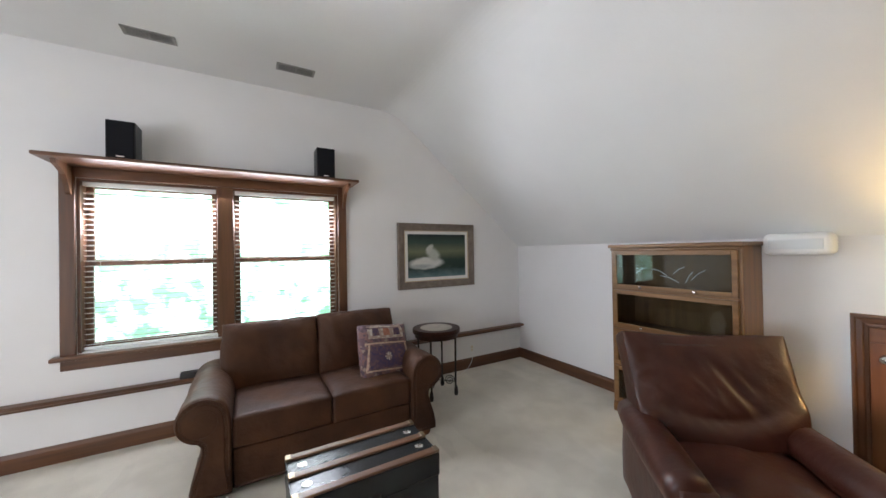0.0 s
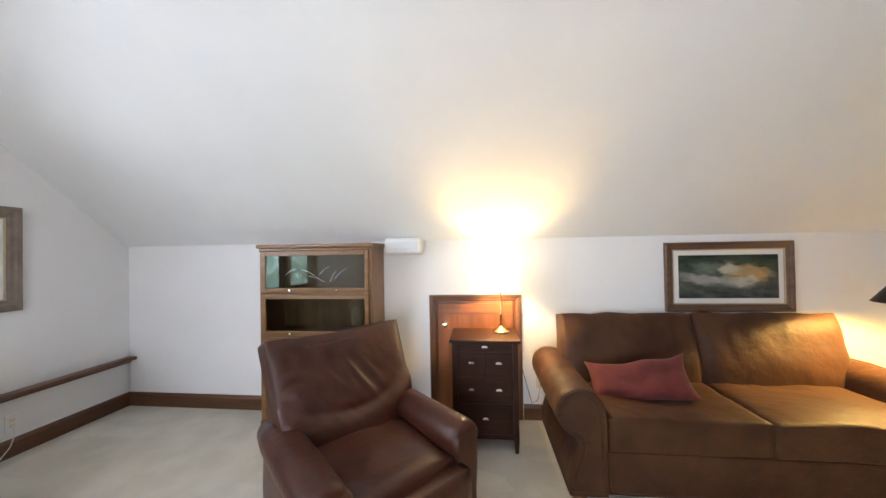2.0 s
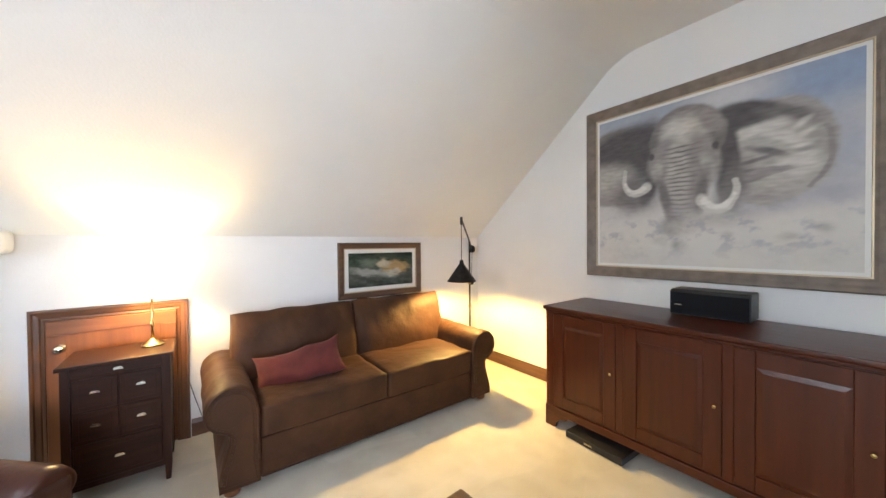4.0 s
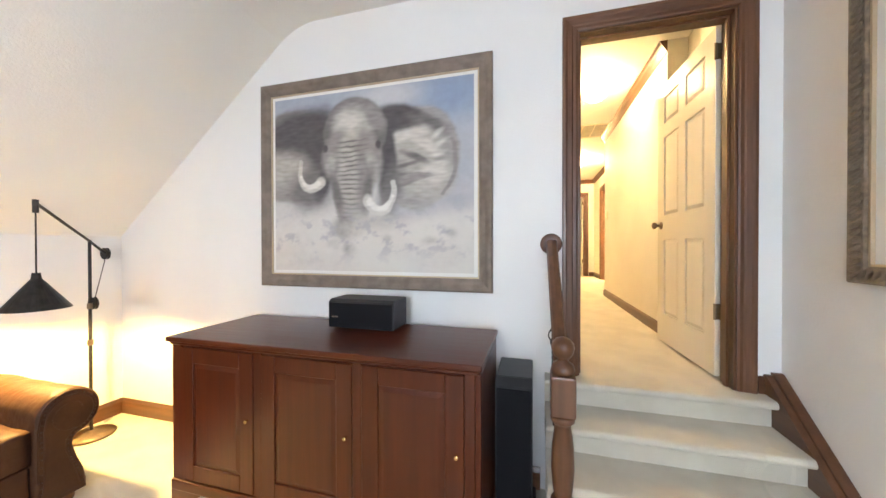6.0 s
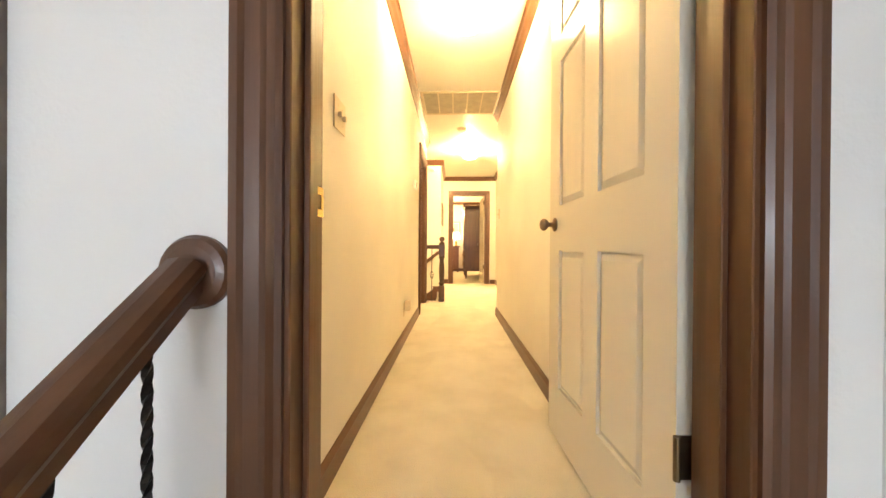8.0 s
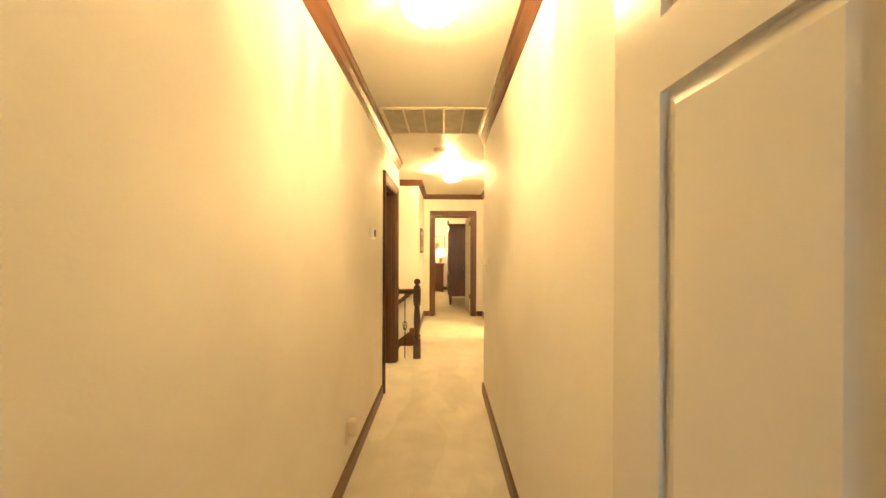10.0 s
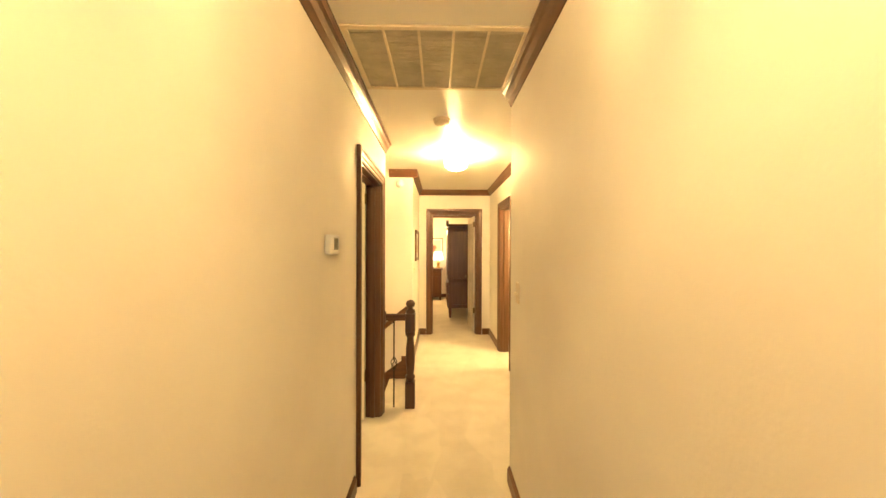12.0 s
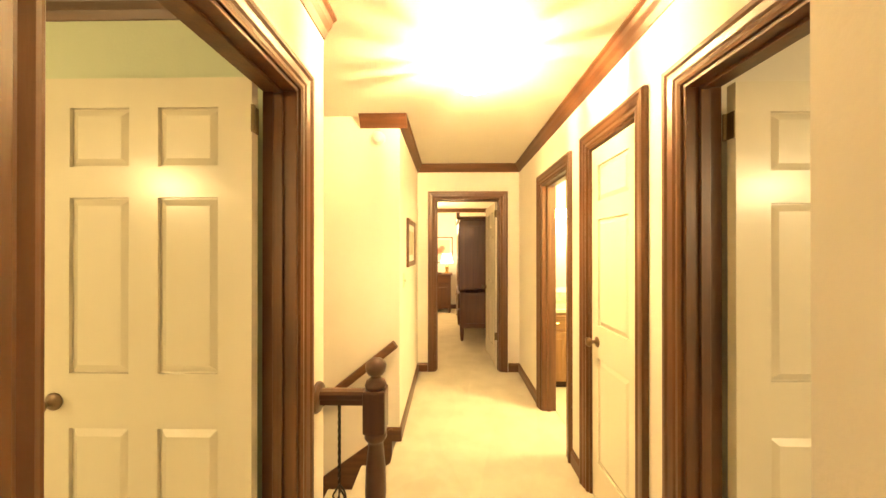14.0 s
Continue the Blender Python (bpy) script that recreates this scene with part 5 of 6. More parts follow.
# leather recliner
rc = thing("recliner", "burgundy brown leather recliner with a creased cushioned back", "armchair", pose(-2.565, -4.00, FR, 0, 0, 137))
part("base", bx(-0.31, 0.31, -0.40, 0.34, 0.05, 0.30, bev=0.03, seg=3), M_LEATHER, rc)
part("seat_cushion", cushion(B(), (0, -0.12, 0.355), (0.54, 0.66, 0.24), 0.35, 16, 0.026, 4.4, corner=0.08), M_LEATHER, rc, smooth=True)
part("footrest", cushion(B(), (0, -0.46, 0.22), (0.60, 0.15, 0.36), 0.3, 10, 0.014, 8.2), M_LEATHER, rc, smooth=True)
for s in (-1, 1):
    arm = part("arm", cushion(B(), (s * 0.345, -0.05, 0.28), (0.15, 0.80, 0.47), 0.12, 10, 0.010, 2.0 * s, corner=0.05), M_LEATHER, rc, smooth=True)
    bm = lathe(B(), [(0.02, -0.44), (0.075, -0.435), (0.098, -0.42), (0.106, -0.38), (0.110, -0.1), (0.105, 0.2), (0.09, 0.33), (0.03, 0.35)], seg=24)
    for v in bm.verts:
        x, y, z = v.co
        d = noise.noise(Vector((x * 9 + s, y * 9, z * 5))) * 0.010
        v.co = Vector((s * 0.362 + x * (0.92 + d * 8), z, 0.485 + y * 0.85 + d))
    part("arm_roll", bm, M_LEATHER, arm, smooth=True)
bm = cushion(B(), (0, 0, 0), (0.80, 0.25, 0.74), 0.34, 56, 0.008, 9.0, corner=0.05)
for v in bm.verts:
    x, z = v.co.x, v.co.z
    if v.co.y < 0.04:
        rim = z + 0.13 - 0.75 * (x + 0.03) ** 2
        d = 0.030 * math.exp(-((rim + 0.05) / 0.085) ** 2) - 0.016 * math.exp(-((rim - 0.035) / 0.040) ** 2) * math.exp(-((x + 0.02) / 0.24) ** 2)
        a, b = 0.80 * x + 0.60 * z, -0.60 * x + 0.80 * z
        mask = math.exp(-((x + 0.05) / 0.25) ** 2 - ((z - 0.03) / 0.15) ** 2)
        d += mask * (0.018 - 0.046 * abs(noise.noise(Vector((a * 12.5, b * 2.6, 4.0)))) - 0.012 * abs(noise.noise(Vector((a * 29, b * 6, 1.0)))))
        side = math.exp(-((x + 0.31) / 0.05) ** 2)
        d += side * 0.012 * noise.noise(Vector((x * 12, 3.0, z * 24)))
        d += 0.010 * noise.noise(Vector((x * 3.4, 2.0, z * 3.0)))
        d -= 0.016 * math.exp(-((z + 0.10 - 0.9 * x * x) / 0.018) ** 2) * math.exp(-((x - 0.04) / 0.16) ** 2)
        v.co.y -= d
    v.co.x *= 1.0 + 0.05 * (z / 0.36)
    v.co.z += 0.012 * (1 - (x / 0.37) ** 2) * (1 if z < -0.2 else 0) * -2.2 - 0.018 * math.exp(-((x + 0.10) / 0.2) ** 2) * (1 if z > 0.3 else 0)
bmesh.ops.rotate(bm, verts=bm.verts, matrix=Matrix.Rotation(radians(-24), 3, "X"))
bmesh.ops.translate(bm, verts=bm.verts, vec=(0.015, 0.26, 0.605))
part("backrest", bm, M_LEATHER, rc, "creased puffy leather back", smooth=True)
bm = prism(B(), [(0.20, 0.28), (0.36, 0.28), (0.50, 0.86), (0.45, 0.89), (0.37, 0.86)], -0.33, 0.33, "x")
bmesh.ops.bevel(bm, geom=list(bm.edges), offset=0.02, segments=2, affect="EDGES")
part("back_shell", bm, M_LEATHER, rc)
for x in (-0.27, 0.27):
    for y in (-0.33, 0.27):
        part("foot", bx(x - 0.03, x + 0.03, y - 0.03, y + 0.03, 0.0, 0.052, bev=0.004), M_WALNUT["z"], rc)

# ---- wooden furniture ----
# barrister bookcase
bc = thing("bookcase", "honey oak barrister bookcase with glass doors, mostly empty", "bookcase", pose(-3.555, -4.692, FR, 0, 0, 90))
W2, D2, H2 = 0.468, 0.18, 1.525
for s in (-1, 1):
    part("side_panel", bx(s * W2 - 0.011, s * W2 + 0.011, -D2 + 0.02, D2 - 0.005, 0.0, H2 - 0.03, bev=0.003), M_OAK["z"], bc)
part("top", bx(-W2 - 0.025, W2 + 0.025, -D2 - 0.012, D2, H2 - 0.03, H2, bev=0.008, seg=2), M_OAK["x"], bc)
part("cornice", bx(-W2 - 0.012, W2 + 0.012, -D2 + 0.002, -D2 + 0.03, H2 - 0.055, H2 - 0.031, bev=0.006), M_OAK["x"], bc)
part("back_panel", bx(-W2 + 0.012, W2 - 0.012, D2 - 0.016, D2 - 0.006, 0.05, H2 - 0.03), M_OAK["z"], bc)
part("plinth", bx(-W2 - 0.006, W2 + 0.006, -D2 - 0.002, D2 - 0.02, 0.0, 0.085, bev=0.006), M_OAK["x"], bc)
M_SMOKE = glass("cabinet_glass", 0.0, (0.75, 0.78, 0.75))
zs = [(0.09, 0.425), (0.435, 0.765), (0.775, 1.115), (1.125, 1.468)]
for k, (a, b) in enumerate(zs):
    part("shelf", bx(-W2 + 0.012, W2 - 0.012, -D2 + 0.03, D2 - 0.018, a - 0.012, a + 0.006), M_OAK["x"], bc)
    fr_ = 0.036
    bm = B()
    y0, y1 = -D2 + 0.001, -D2 + 0.022
    box(bm, -W2 + 0.012, -W2 + 0.012 + fr_, y0, y1, a + 0.008, b, 0.003)
    box(bm, W2 - 0.012 - fr_, W2 - 0.012, y0, y1, a + 0.008, b, 0.003)
    box(bm, -W2 + 0.012 + fr_, W2 - 0.012 - fr_, y0, y1, a + 0.008, a + 0.008 + fr_, 0.003)
    box(bm, -W2 + 0.012 + fr_, W2 - 0.012 - fr_, y0, y1, b - fr_, b, 0.003)
    dr = part("glass_door", bm, M_OAK["x"], bc)
    part("pane", bx(-W2 + 0.04, W2 - 0.04, -D2 + 0.010, -D2 + 0.013, a + 0.035, b - fr_ + 0.008), M_SMOKE, dr)
    for x in (-0.20, 0.20):
        part("knob", lathe(B(), [(0.006, 0.0), (0.006, 0.010), (0.012, 0.014), (0.010, 0.022), (0.002, 0.024)], (0, 0, 0), 12), M_STEEL, dr).matrix_local = Matrix.Translation((x, y0, a + 0.026)) @ Matrix.Rotation(math.pi / 2, 4, "X")
    if k == 3:
        M_LEAD = mat("leaded_line", (0.5, 0.52, 0.52), 0.4, 0.6)
        for i, (x, z, ln, an) in enumerate(((-0.20, 1.30, 0.10, 30), (-0.05, 1.29, 0.12, -25), (0.09, 1.31, 0.10, 35), (0.22, 1.28, 0.12, 40), (0.02, 1.24, 0.14, -20), (0.16, 1.26, 0.10, 60))):
            c, sn = math.cos(radians(an)), math.sin(radians(an))
            part("leaded_line", tube(B(), [(x - c * ln / 2, -D2 + 0.008, z - sn * ln / 2), (x, -D2 + 0.008, z + 0.012), (x + c * ln / 2, -D2 + 0.008, z + sn * ln / 2)], 0.0028, 6), M_LEAD, dr)

# attic hatch in the knee wall
ht = structure("door_6", bx(KX, KX + 0.020, -3.73, -3.085, FR + 0.01, 0.29, bev=0.003), M_HATCH["z"], "amber stained wooden attic hatch door in the knee wall", "door")
part("panel_rail", bx(KX + 0.020, KX + 0.026, -3.73, -3.085, 0.20, 0.288, bev=0.002), M_HATCH["y"], ht)
for a, b in ((-3.73, -3.64), (-3.175, -3.085)):
    part("panel_stile", bx(KX + 0.020, KX + 0.026, a, b, FR + 0.02, 0.199, bev=0.002), M_HATCH["z"], ht)
casing(ht, "x", KX, 1, -3.727, -3.088, FR, 0.287, 0.92)
part("door_knob", lathe(B(), [(0.026, 0), (0.026, 0.004), (0.010, 0.010), (0.010, 0.03), (0.024, 0.04), (0.026, 0.05), (0.016, 0.06), (0.002, 0.062)], seg=18), M_STEEL, ht, "satin nickel knob", True).matrix_local = Matrix.Translation((KX + 0.026, -3.665, 0.115)) @ Matrix.Rotation(math.pi / 2, 4, "Y")

# small drawer cabinet
dc = thing("drawer_cabinet", "small dark wooden cabinet with five drawers and nickel pulls", "cabinet", pose(-3.415, -3.335, FR, 0, 0, 90))
CW, CD, CHT = 0.235, 0.185, 0.804
part("top", bx(-CW - 0.018, CW + 0.018, -CD - 0.018, CD + 0.01, CHT - 0.022, CHT, bev=0.005, seg=2), M_WALNUT["x"], dc)
part("body", bx(-CW + 0.004, CW - 0.004, -CD + 0.012, CD, 0.09, CHT - 0.023), M_WALNUT["z"], dc)
for x in (-CW + 0.018, CW - 0.018):
    for y in (-CD + 0.018, CD - 0.018):
        part("leg", prism(B(), [(x - 0.018, CHT - 0.023), (x + 0.018, CHT - 0.023), (x + 0.018, 0.09), (x + 0.012, 0.0), (x - 0.012, 0.0), (x - 0.018, 0.09)], y - 0.018, y + 0.018, "y"), M_WALNUT["z"], dc)
part("tray_front", bx(-CW + 0.04, CW - 0.04, -CD + 0.002, -CD + 0.012, CHT - 0.07, CHT - 0.026, bev=0.002), M_WALNUT["x"], dc)


def pull(parent, x, y, z):
    bm = prism(B(), [(-0.022, 0.0), (0.022, 0.0), (0.020, 0.010), (0.010, 0.016), (-0.010, 0.016), (-0.020, 0.010)], 0.0, 0.016, "y")
    bmesh.ops.translate(bm, verts=bm.verts, vec=(x, y - 0.016, z))
    part("cup_pull", bm, M_STEEL, parent, "nickel cup pull")


rows = [(0.535, 0.715, 2), (0.345, 0.525, 2), (0.125, 0.335, 1)]
for a, b, n in rows:
    for k in range(n):
        x0 = -CW + 0.04 + k * (2 * CW - 0.08) / n + 0.004
        x1 = -CW + 0.04 + (k + 1) * (2 * CW - 0.08) / n - 0.004
        d = part("drawer", bx(x0, x1, -CD + 0.003, -CD + 0.012, a, b, bev=0.003), M_WALNUT["x"], dc)
        part("drawer_panel", bx(x0 + 0.025, x1 - 0.025, -CD + 0.0, -CD + 0.003, a + 0.025, b - 0.025, bev=0.0012), M_WALNUT["x"], d)
        pull(d, (x0 + x1) / 2, -CD, (a + b) / 2 + 0.01)
pull(dc, 0.0, -CD + 0.002, CHT - 0.055)

# table lamp on it
tl = thing("table_lamp", "lit brass table lamp with a small pleated shade", "table lamp", pose(-3.47, -3.20, FR + CHT))
part("base", lathe(B(), [(0.062, 0.0), (0.064, 0.008), (0.056, 0.016), (0.040, 0.022), (0.034, 0.030), (0.018, 0.040), (0.010, 0.05)], seg=28), M_BRASS, tl, "round brass foot", True)
part("stem", lathe(B(), [(0.008, 0.05), (0.007, 0.12), (0.013, 0.135), (0.013, 0.15), (0.007, 0.165), (0.006, 0.36), (0.012, 0.37), (0.012, 0.40)], seg=16), M_BRASS, tl, smooth=True)
bm = B()
seg = 40
lo = [bm.verts.new((0.150 * (1 + 0.012 * (k % 2)) * math.cos(2 * math.pi * k / seg), 0.150 * (1 + 0.012 * (k % 2)) * math.sin(2 * math.pi * k / seg), 0.335)) for k in range(seg)]
hi = [bm.verts.new((0.085 * math.cos(2 * math.pi * k / seg), 0.085 * math.sin(2 * math.pi * k / seg), 0.53)) for k in range(seg)]
for k in range(seg):
    bm.faces.new((lo[k], lo[(k + 1) % seg], hi[(k + 1) % seg], hi[k]))
shade = part("shade", bm, M_SHADE, tl, "glowing pale fabric shade")

# white wall speaker
ws = thing("wall_speaker", "small white loudspeaker mounted on the knee wall", "speaker", pose(KX, -4.0, 0.728))
part("cabinet", bx(0.012, 0.185, -0.162, 0.162, 0.0, 0.145, bev=0.050, seg=6), M_WHITE, ws)
part("grille", bx(0.180, 0.188, -0.128, 0.128, 0.040, 0.105, bev=0.003), mat("white_grille", (0.70, 0.72, 0.72), 0.7, bump=0.4, bump_scale=300), ws)
part("mount_bracket", bx(0.0, 0.014, -0.03, 0.03, 0.03, 0.11), M_WHITE, ws)

# speakers on the shelf
for x in (0.334, -1.10):
    sp = thing("bookshelf_speaker", "small black bookshelf loudspeaker on the window shelf", "speaker", pose(x, -6.60, 1.501), "shelf speakers")
    part("cabinet", bx(-0.082, 0.082, -0.085, 0.085, 0.0, 0.285, bev=0.004), M_BLACK, sp)
    part("grille", bx(-0.076, 0.076, 0.085, 0.097, 0.006, 0.279, bev=0.004), M_CLOTH, sp)
    part("badge", bx(-0.022, 0.022, 0.097, 0.098, 0.018, 0.026), M_STEEL, sp, "small silver badge")

# round side table with scrolled iron legs
rt = thing("side_table", "round dark side table with a pale inset top on iron legs", "side table", pose(-2.165, -6.355, FR))
part("tabletop", lathe(B(), [(0.17, 0.645), (0.245, 0.645), (0.250, 0.655), (0.250, 0.685), (0.243, 0.693), (0.172, 0.693)], seg=40), M_WALNUT["x"], rt, smooth=False)
part("inset", lathe(B(), [(0.170, 0.66), (0.171, 0.692), (0.168, 0.6935)], seg=40), mat("pale_stone_inset", (0.42, 0.38, 0.31), 0.35, second=(0.33, 0.30, 0.25), scale=12), rt, "pale stone inset")
part("apron_ring", lathe(B(), [(0.215, 0.60), (0.225, 0.60), (0.225, 0.645), (0.215, 0.645)], seg=36), M_WALNUT["x"], rt)
for k in range(4):
    a = math.pi / 4 + k * math.pi / 2
    c, s = math.cos(a), math.sin(a)
    leg = part("leg", tube(B(), [(0.205 * c, 0.205 * s, 0.62), (0.200 * c, 0.200 * s, 0.10), (0.205 * c, 0.205 * s, 0.0)], [0.010, 0.010, 0.012], 10), M_IRON, rt)
    part("foot", lathe(B(), [(0.016, 0.0), (0.022, 0.02), (0.018, 0.07), (0.011, 0.10)], (0.205 * c, 0.205 * s, 0), 12), M_IRON, leg)
    pts = []
    for i in range(22):
        f = i / 21
        th = 4.2 * math.pi * f
        r = 0.055 * (1 - 0.8 * f)
        rr = 0.135 + r * math.cos(th)
        pts.append((rr * c, rr * s, 0.15 + r * math.sin(th)))
    part("scroll", tube(B(), pts, 0.005, 6), M_IRON, leg, "scrolled iron brace")
part("cross_brace", tube(B(), [(0.2 * math.cos(math.pi / 4), 0.2 * math.sin(math.pi / 4), 0.14), (-0.2 * math.cos(math.pi / 4), -0.2 * math.sin(math.pi / 4), 0.14)], 0.005, 6), M_IRON, rt)
part("cross_brace", tube(B(), [(0.2 * math.cos(math.pi / 4), -0.2 * math.sin(math.pi / 4), 0.14), (-0.2 * math.cos(math.pi / 4), 0.2 * math.sin(math.pi / 4), 0.14)], 0.005, 6), M_IRON, rt)

# old trunk used as a coffee table
tk = thing("trunk", "old black trunk with wooden slats and metal corners, as coffee table", "trunk", pose(-0.955, -4.907, FR))
M_TIN = mat("dark_tin_sheet", (0.010, 0.011, 0.012), 0.22, 0.0, second=(0.022, 0.025, 0.027), scale=5, bump=0.20, bump_scale=9, spec=0.28)
M_SLAT = wood("trunk_slat", (0.10, 0.040, 0.018), (0.18, 0.085, 0.042), 0.45, "x")
part("body", bx(-0.335, 0.335, -0.170, 0.170, 0.02, 0.37, bev=0.004), M_TIN, tk)
part("lid", bx(-0.34, 0.34, -0.175, 0.175, 0.372, 0.488, bev=0.010, seg=2), M_TIN, tk)
for y in (-0.153, 0.0, 0.153):
    sl = part("slat", bx(-0.338, 0.338, y - 0.021, y + 0.021, 0.486, 0.500, bev=0.004), M_SLAT, tk)
    for x in (-0.325, 0.325):
        part("slat_cap", bx(x - 0.014, x + 0.014, y - 0.022, y + 0.022, 0.487, 0.5025, bev=0.003), M_BRONZE, sl)
for x in (-0.27, 0.27):
    for y in (-0.077, 0.077):
        bm = B()
        for k in range(4):
            c, sn = math.cos(k * math.pi / 4) * 0.022, math.sin(k * math.pi / 4) * 0.022
            tube(bm, [(x - c, y - sn, 0.489), (x + c, y + sn, 0.489)], 0.0035, 6)
        part("star_stud", bm, M_STEEL, tk, "worn metal star stud")
for z in (0.10,):
    part("slat", bx(-0.338, 0.338, 0.169, 0.181, z - 0.020, z + 0.020, bev=0.004), M_SLAT, tk)
part("latch", bx(-0.03, 0.03, 0.174, 0.182, 0.34, 0.40, bev=0.003), M_IRON, tk)

# wooden stool whose corner shows
sq = thing("footstool", "worn brown wooden footstool on the carpet", "footstool", pose(-1.447, -2.222, FR, 0, 0, 3))
part("seat", bx(-0.20, 0.20, -0.20, 0.20, 0.33, 0.38, bev=0.012, seg=2), M_TRIM["x"], sq)
for x in (-0.16, 0.16):
    for y in (-0.16, 0.16):
        part("leg", bx(x - 0.022, x + 0.022, y - 0.022, y + 0.022, 0.0, 0.33, bev=0.003), M_TRIM["z"], sq)

# floor lamp with a counterweighted arm
fl = thing("floor_lamp", "lit dark metal floor lamp with a black cone shade", "floor lamp", pose(-3.52, -0.33, FR))
part("base", lathe(B(), [(0.135, 0.0), (0.142, 0.008), (0.138, 0.020), (0.05, 0.030), (0.02, 0.05)], seg=36), M_BRONZE, fl, smooth=True)
part("post", tube(B(), [(0, 0, 0.03), (0, 0, 1.51)], [0.011, 0.010], 12), M_IRON, fl)
for z in (0.70, 0.98):
    part("collar", lathe(B(), [(0.012, z), (0.018, z + 0.005), (0.018, z + 0.04), (0.012, z + 0.045)], seg=14), M_BRONZE, fl)
part("arm", tube(B(), [(0.40, -0.46, 1.72), (0.0, 0.0, 1.50), (-0.165, 0.19, 1.40)], 0.009, 8), M_IRON, fl)


def wheel(at, r):
    bm = lathe(B(), [(r * 0.7, -0.012), (r, -0.010), (r * 0.9, 0.0), (r, 0.010), (r * 0.7, 0.012)], seg=24)
    bmesh.ops.rotate(bm, verts=bm.verts, matrix=Matrix.Rotation(math.pi / 2, 3, "X"))
    bmesh.ops.translate(bm, verts=bm.verts, vec=at)
    return bm


part("counterweight", wheel((-0.165, 0.19, 1.40), 0.048), M_IRON, fl)
part("pulley", wheel((0.0, 0.02, 1.02), 0.048), M_IRON, fl)
part("tip_pulley", tube(B(), [(0.40, -0.46, 1.66), (0.40, -0.46, 1.74)], 0.014, 10), M_IRON, fl)
part("cord", tube(B(), [(-0.165, 0.19, 1.37), (0.0, 0.03, 1.06)], 0.003, 5), M_IRON, fl)
part("hanger", tube(B(), [(0.40, -0.46, 1.66), (0.40, -0.46, 1.27)], 0.004, 6), M_IRON, fl)
bm = B()
lathe(bm, [(0.018, 1.30), (0.022, 1.265), (0.040, 1.240), (0.148, 1.085), (0.146, 1.083), (0.036, 1.234), (0.012, 1.25)], (0.40, -0.46, 0), 32)
part("shade", bm, M_IRON, fl, "black metal cone shade")
part("bulb", lathe(B(), [(0.006, 1.235), (0.016, 1.215), (0.026, 1.185), (0.024, 1.165), (0.004, 1.152)], (0.40, -0.46, 0), 14), M_SHADE, fl, smooth=True)

# sideboard
sb = thing("sideboard", "long red-brown cherry sideboard with three panelled doors", "sideboard", pose(-1.318, -0.385, FR))
SW, SD = 0.855, 0.30
part("top", bx(-SW - 0.020, SW + 0.020, -SD - 0.030, SD, 0.935, 0.962, bev=0.008, seg=3), M_CHERRY["x"], sb)
part("top_moulding", bx(-SW - 0.008, SW + 0.008, -SD - 0.014, SD - 0.01, 0.915, 0.934, bev=0.006), M_CHERRY["x"], sb)
for s in (-1, 1):
    part("side_panel", bx(s * SW - 0.012, s * SW + 0.012, -SD + 0.004, SD - 0.01, 0.11, 0.914, bev=0.002), M_CHERRY["z"], sb)
M_MAHOGANY = {a: wood("mahogany_" + a, (0.075, 0.027, 0.010), (0.15, 0.060, 0.024), 0.36, a, 0.15) for a in "xyz"}
part("carcass", bx(-SW + 0.012, SW - 0.012, -SD + 0.009, SD - 0.012, 0.13, 0.914), M_CHERRY["z"], sb)
part("bottom_rail", bx(-SW - 0.014, SW + 0.014, -SD - 0.008, -SD + 0.020, 0.105, 0.165, bev=0.008, seg=2), M_CHERRY["x"], sb)
for x in (-SW + 0.013, -0.285, 0.285, SW - 0.013):
    part("stile", bx(x - 0.024 if abs(x) < 0.5 else x - 0.001 * 0 - (0.0 if x < 0 else 0.045), x + 0.024 if abs(x) < 0.5 else x + (0.045 if x < 0 else 0.0), -SD + 0.001, -SD + 0.020, 0.166, 0.914, bev=0.002), M_CHERRY["z"], sb)
for x0, x1 in ((-SW + 0.060, -0.310), (-0.260, 0.260), (0.310, SW - 0.060)):
    fw = 0.085
    bm = B()
    y0, y1 = -SD - 0.004, -SD + 0.016
    box(bm, x0, x0 + fw, y0, y1, 0.175, 0.905, 0.003)
    box(bm, x1 - fw, x1, y0, y1, 0.175, 0.905, 0.003)
    box(bm, x0 + fw, x1 - fw, y0, y1, 0.175, 0.175 + fw, 0.003)
    box(bm, x0 + fw, x1 - fw, y0, y1, 0.905 - fw, 0.905, 0.003)
    d = part("door", bm, M_CHERRY["z"], sb)
    bm = B()
    a, b, e = x0 + fw, x1 - fw, 0.026
    v = [bm.verts.new((x, y0 + 0.008, z)) for x, z in ((a, 0.26), (b, 0.26), (b, 0.82), (a, 0.82))]
    v2 = [bm.verts.new((x, y0 + 0.003, z)) for x, z in ((a + e, 0.26 + e), (b - e, 0.26 + e), (b - e, 0.82 - e), (a + e, 0.82 - e))]
    for k in range(4):
        bm.faces.new((v[k], v[(k + 1) % 4], v2[(k + 1) % 4], v2[k]))
    bm.faces.new(v2)
    part("panel", bm, M_CHERRY["z"], d)
    part("knob", lathe(B(), [(0.005, 0.0), (0.005, 0.008), (0.010, 0.012), (0.009, 0.018), (0.002, 0.021)], seg=12), M_BRASS, d).matrix_local = Matrix.Translation((x1 - 0.03, y0, 0.56)) @ Matrix.Rotation(math.pi / 2, 4, "X")
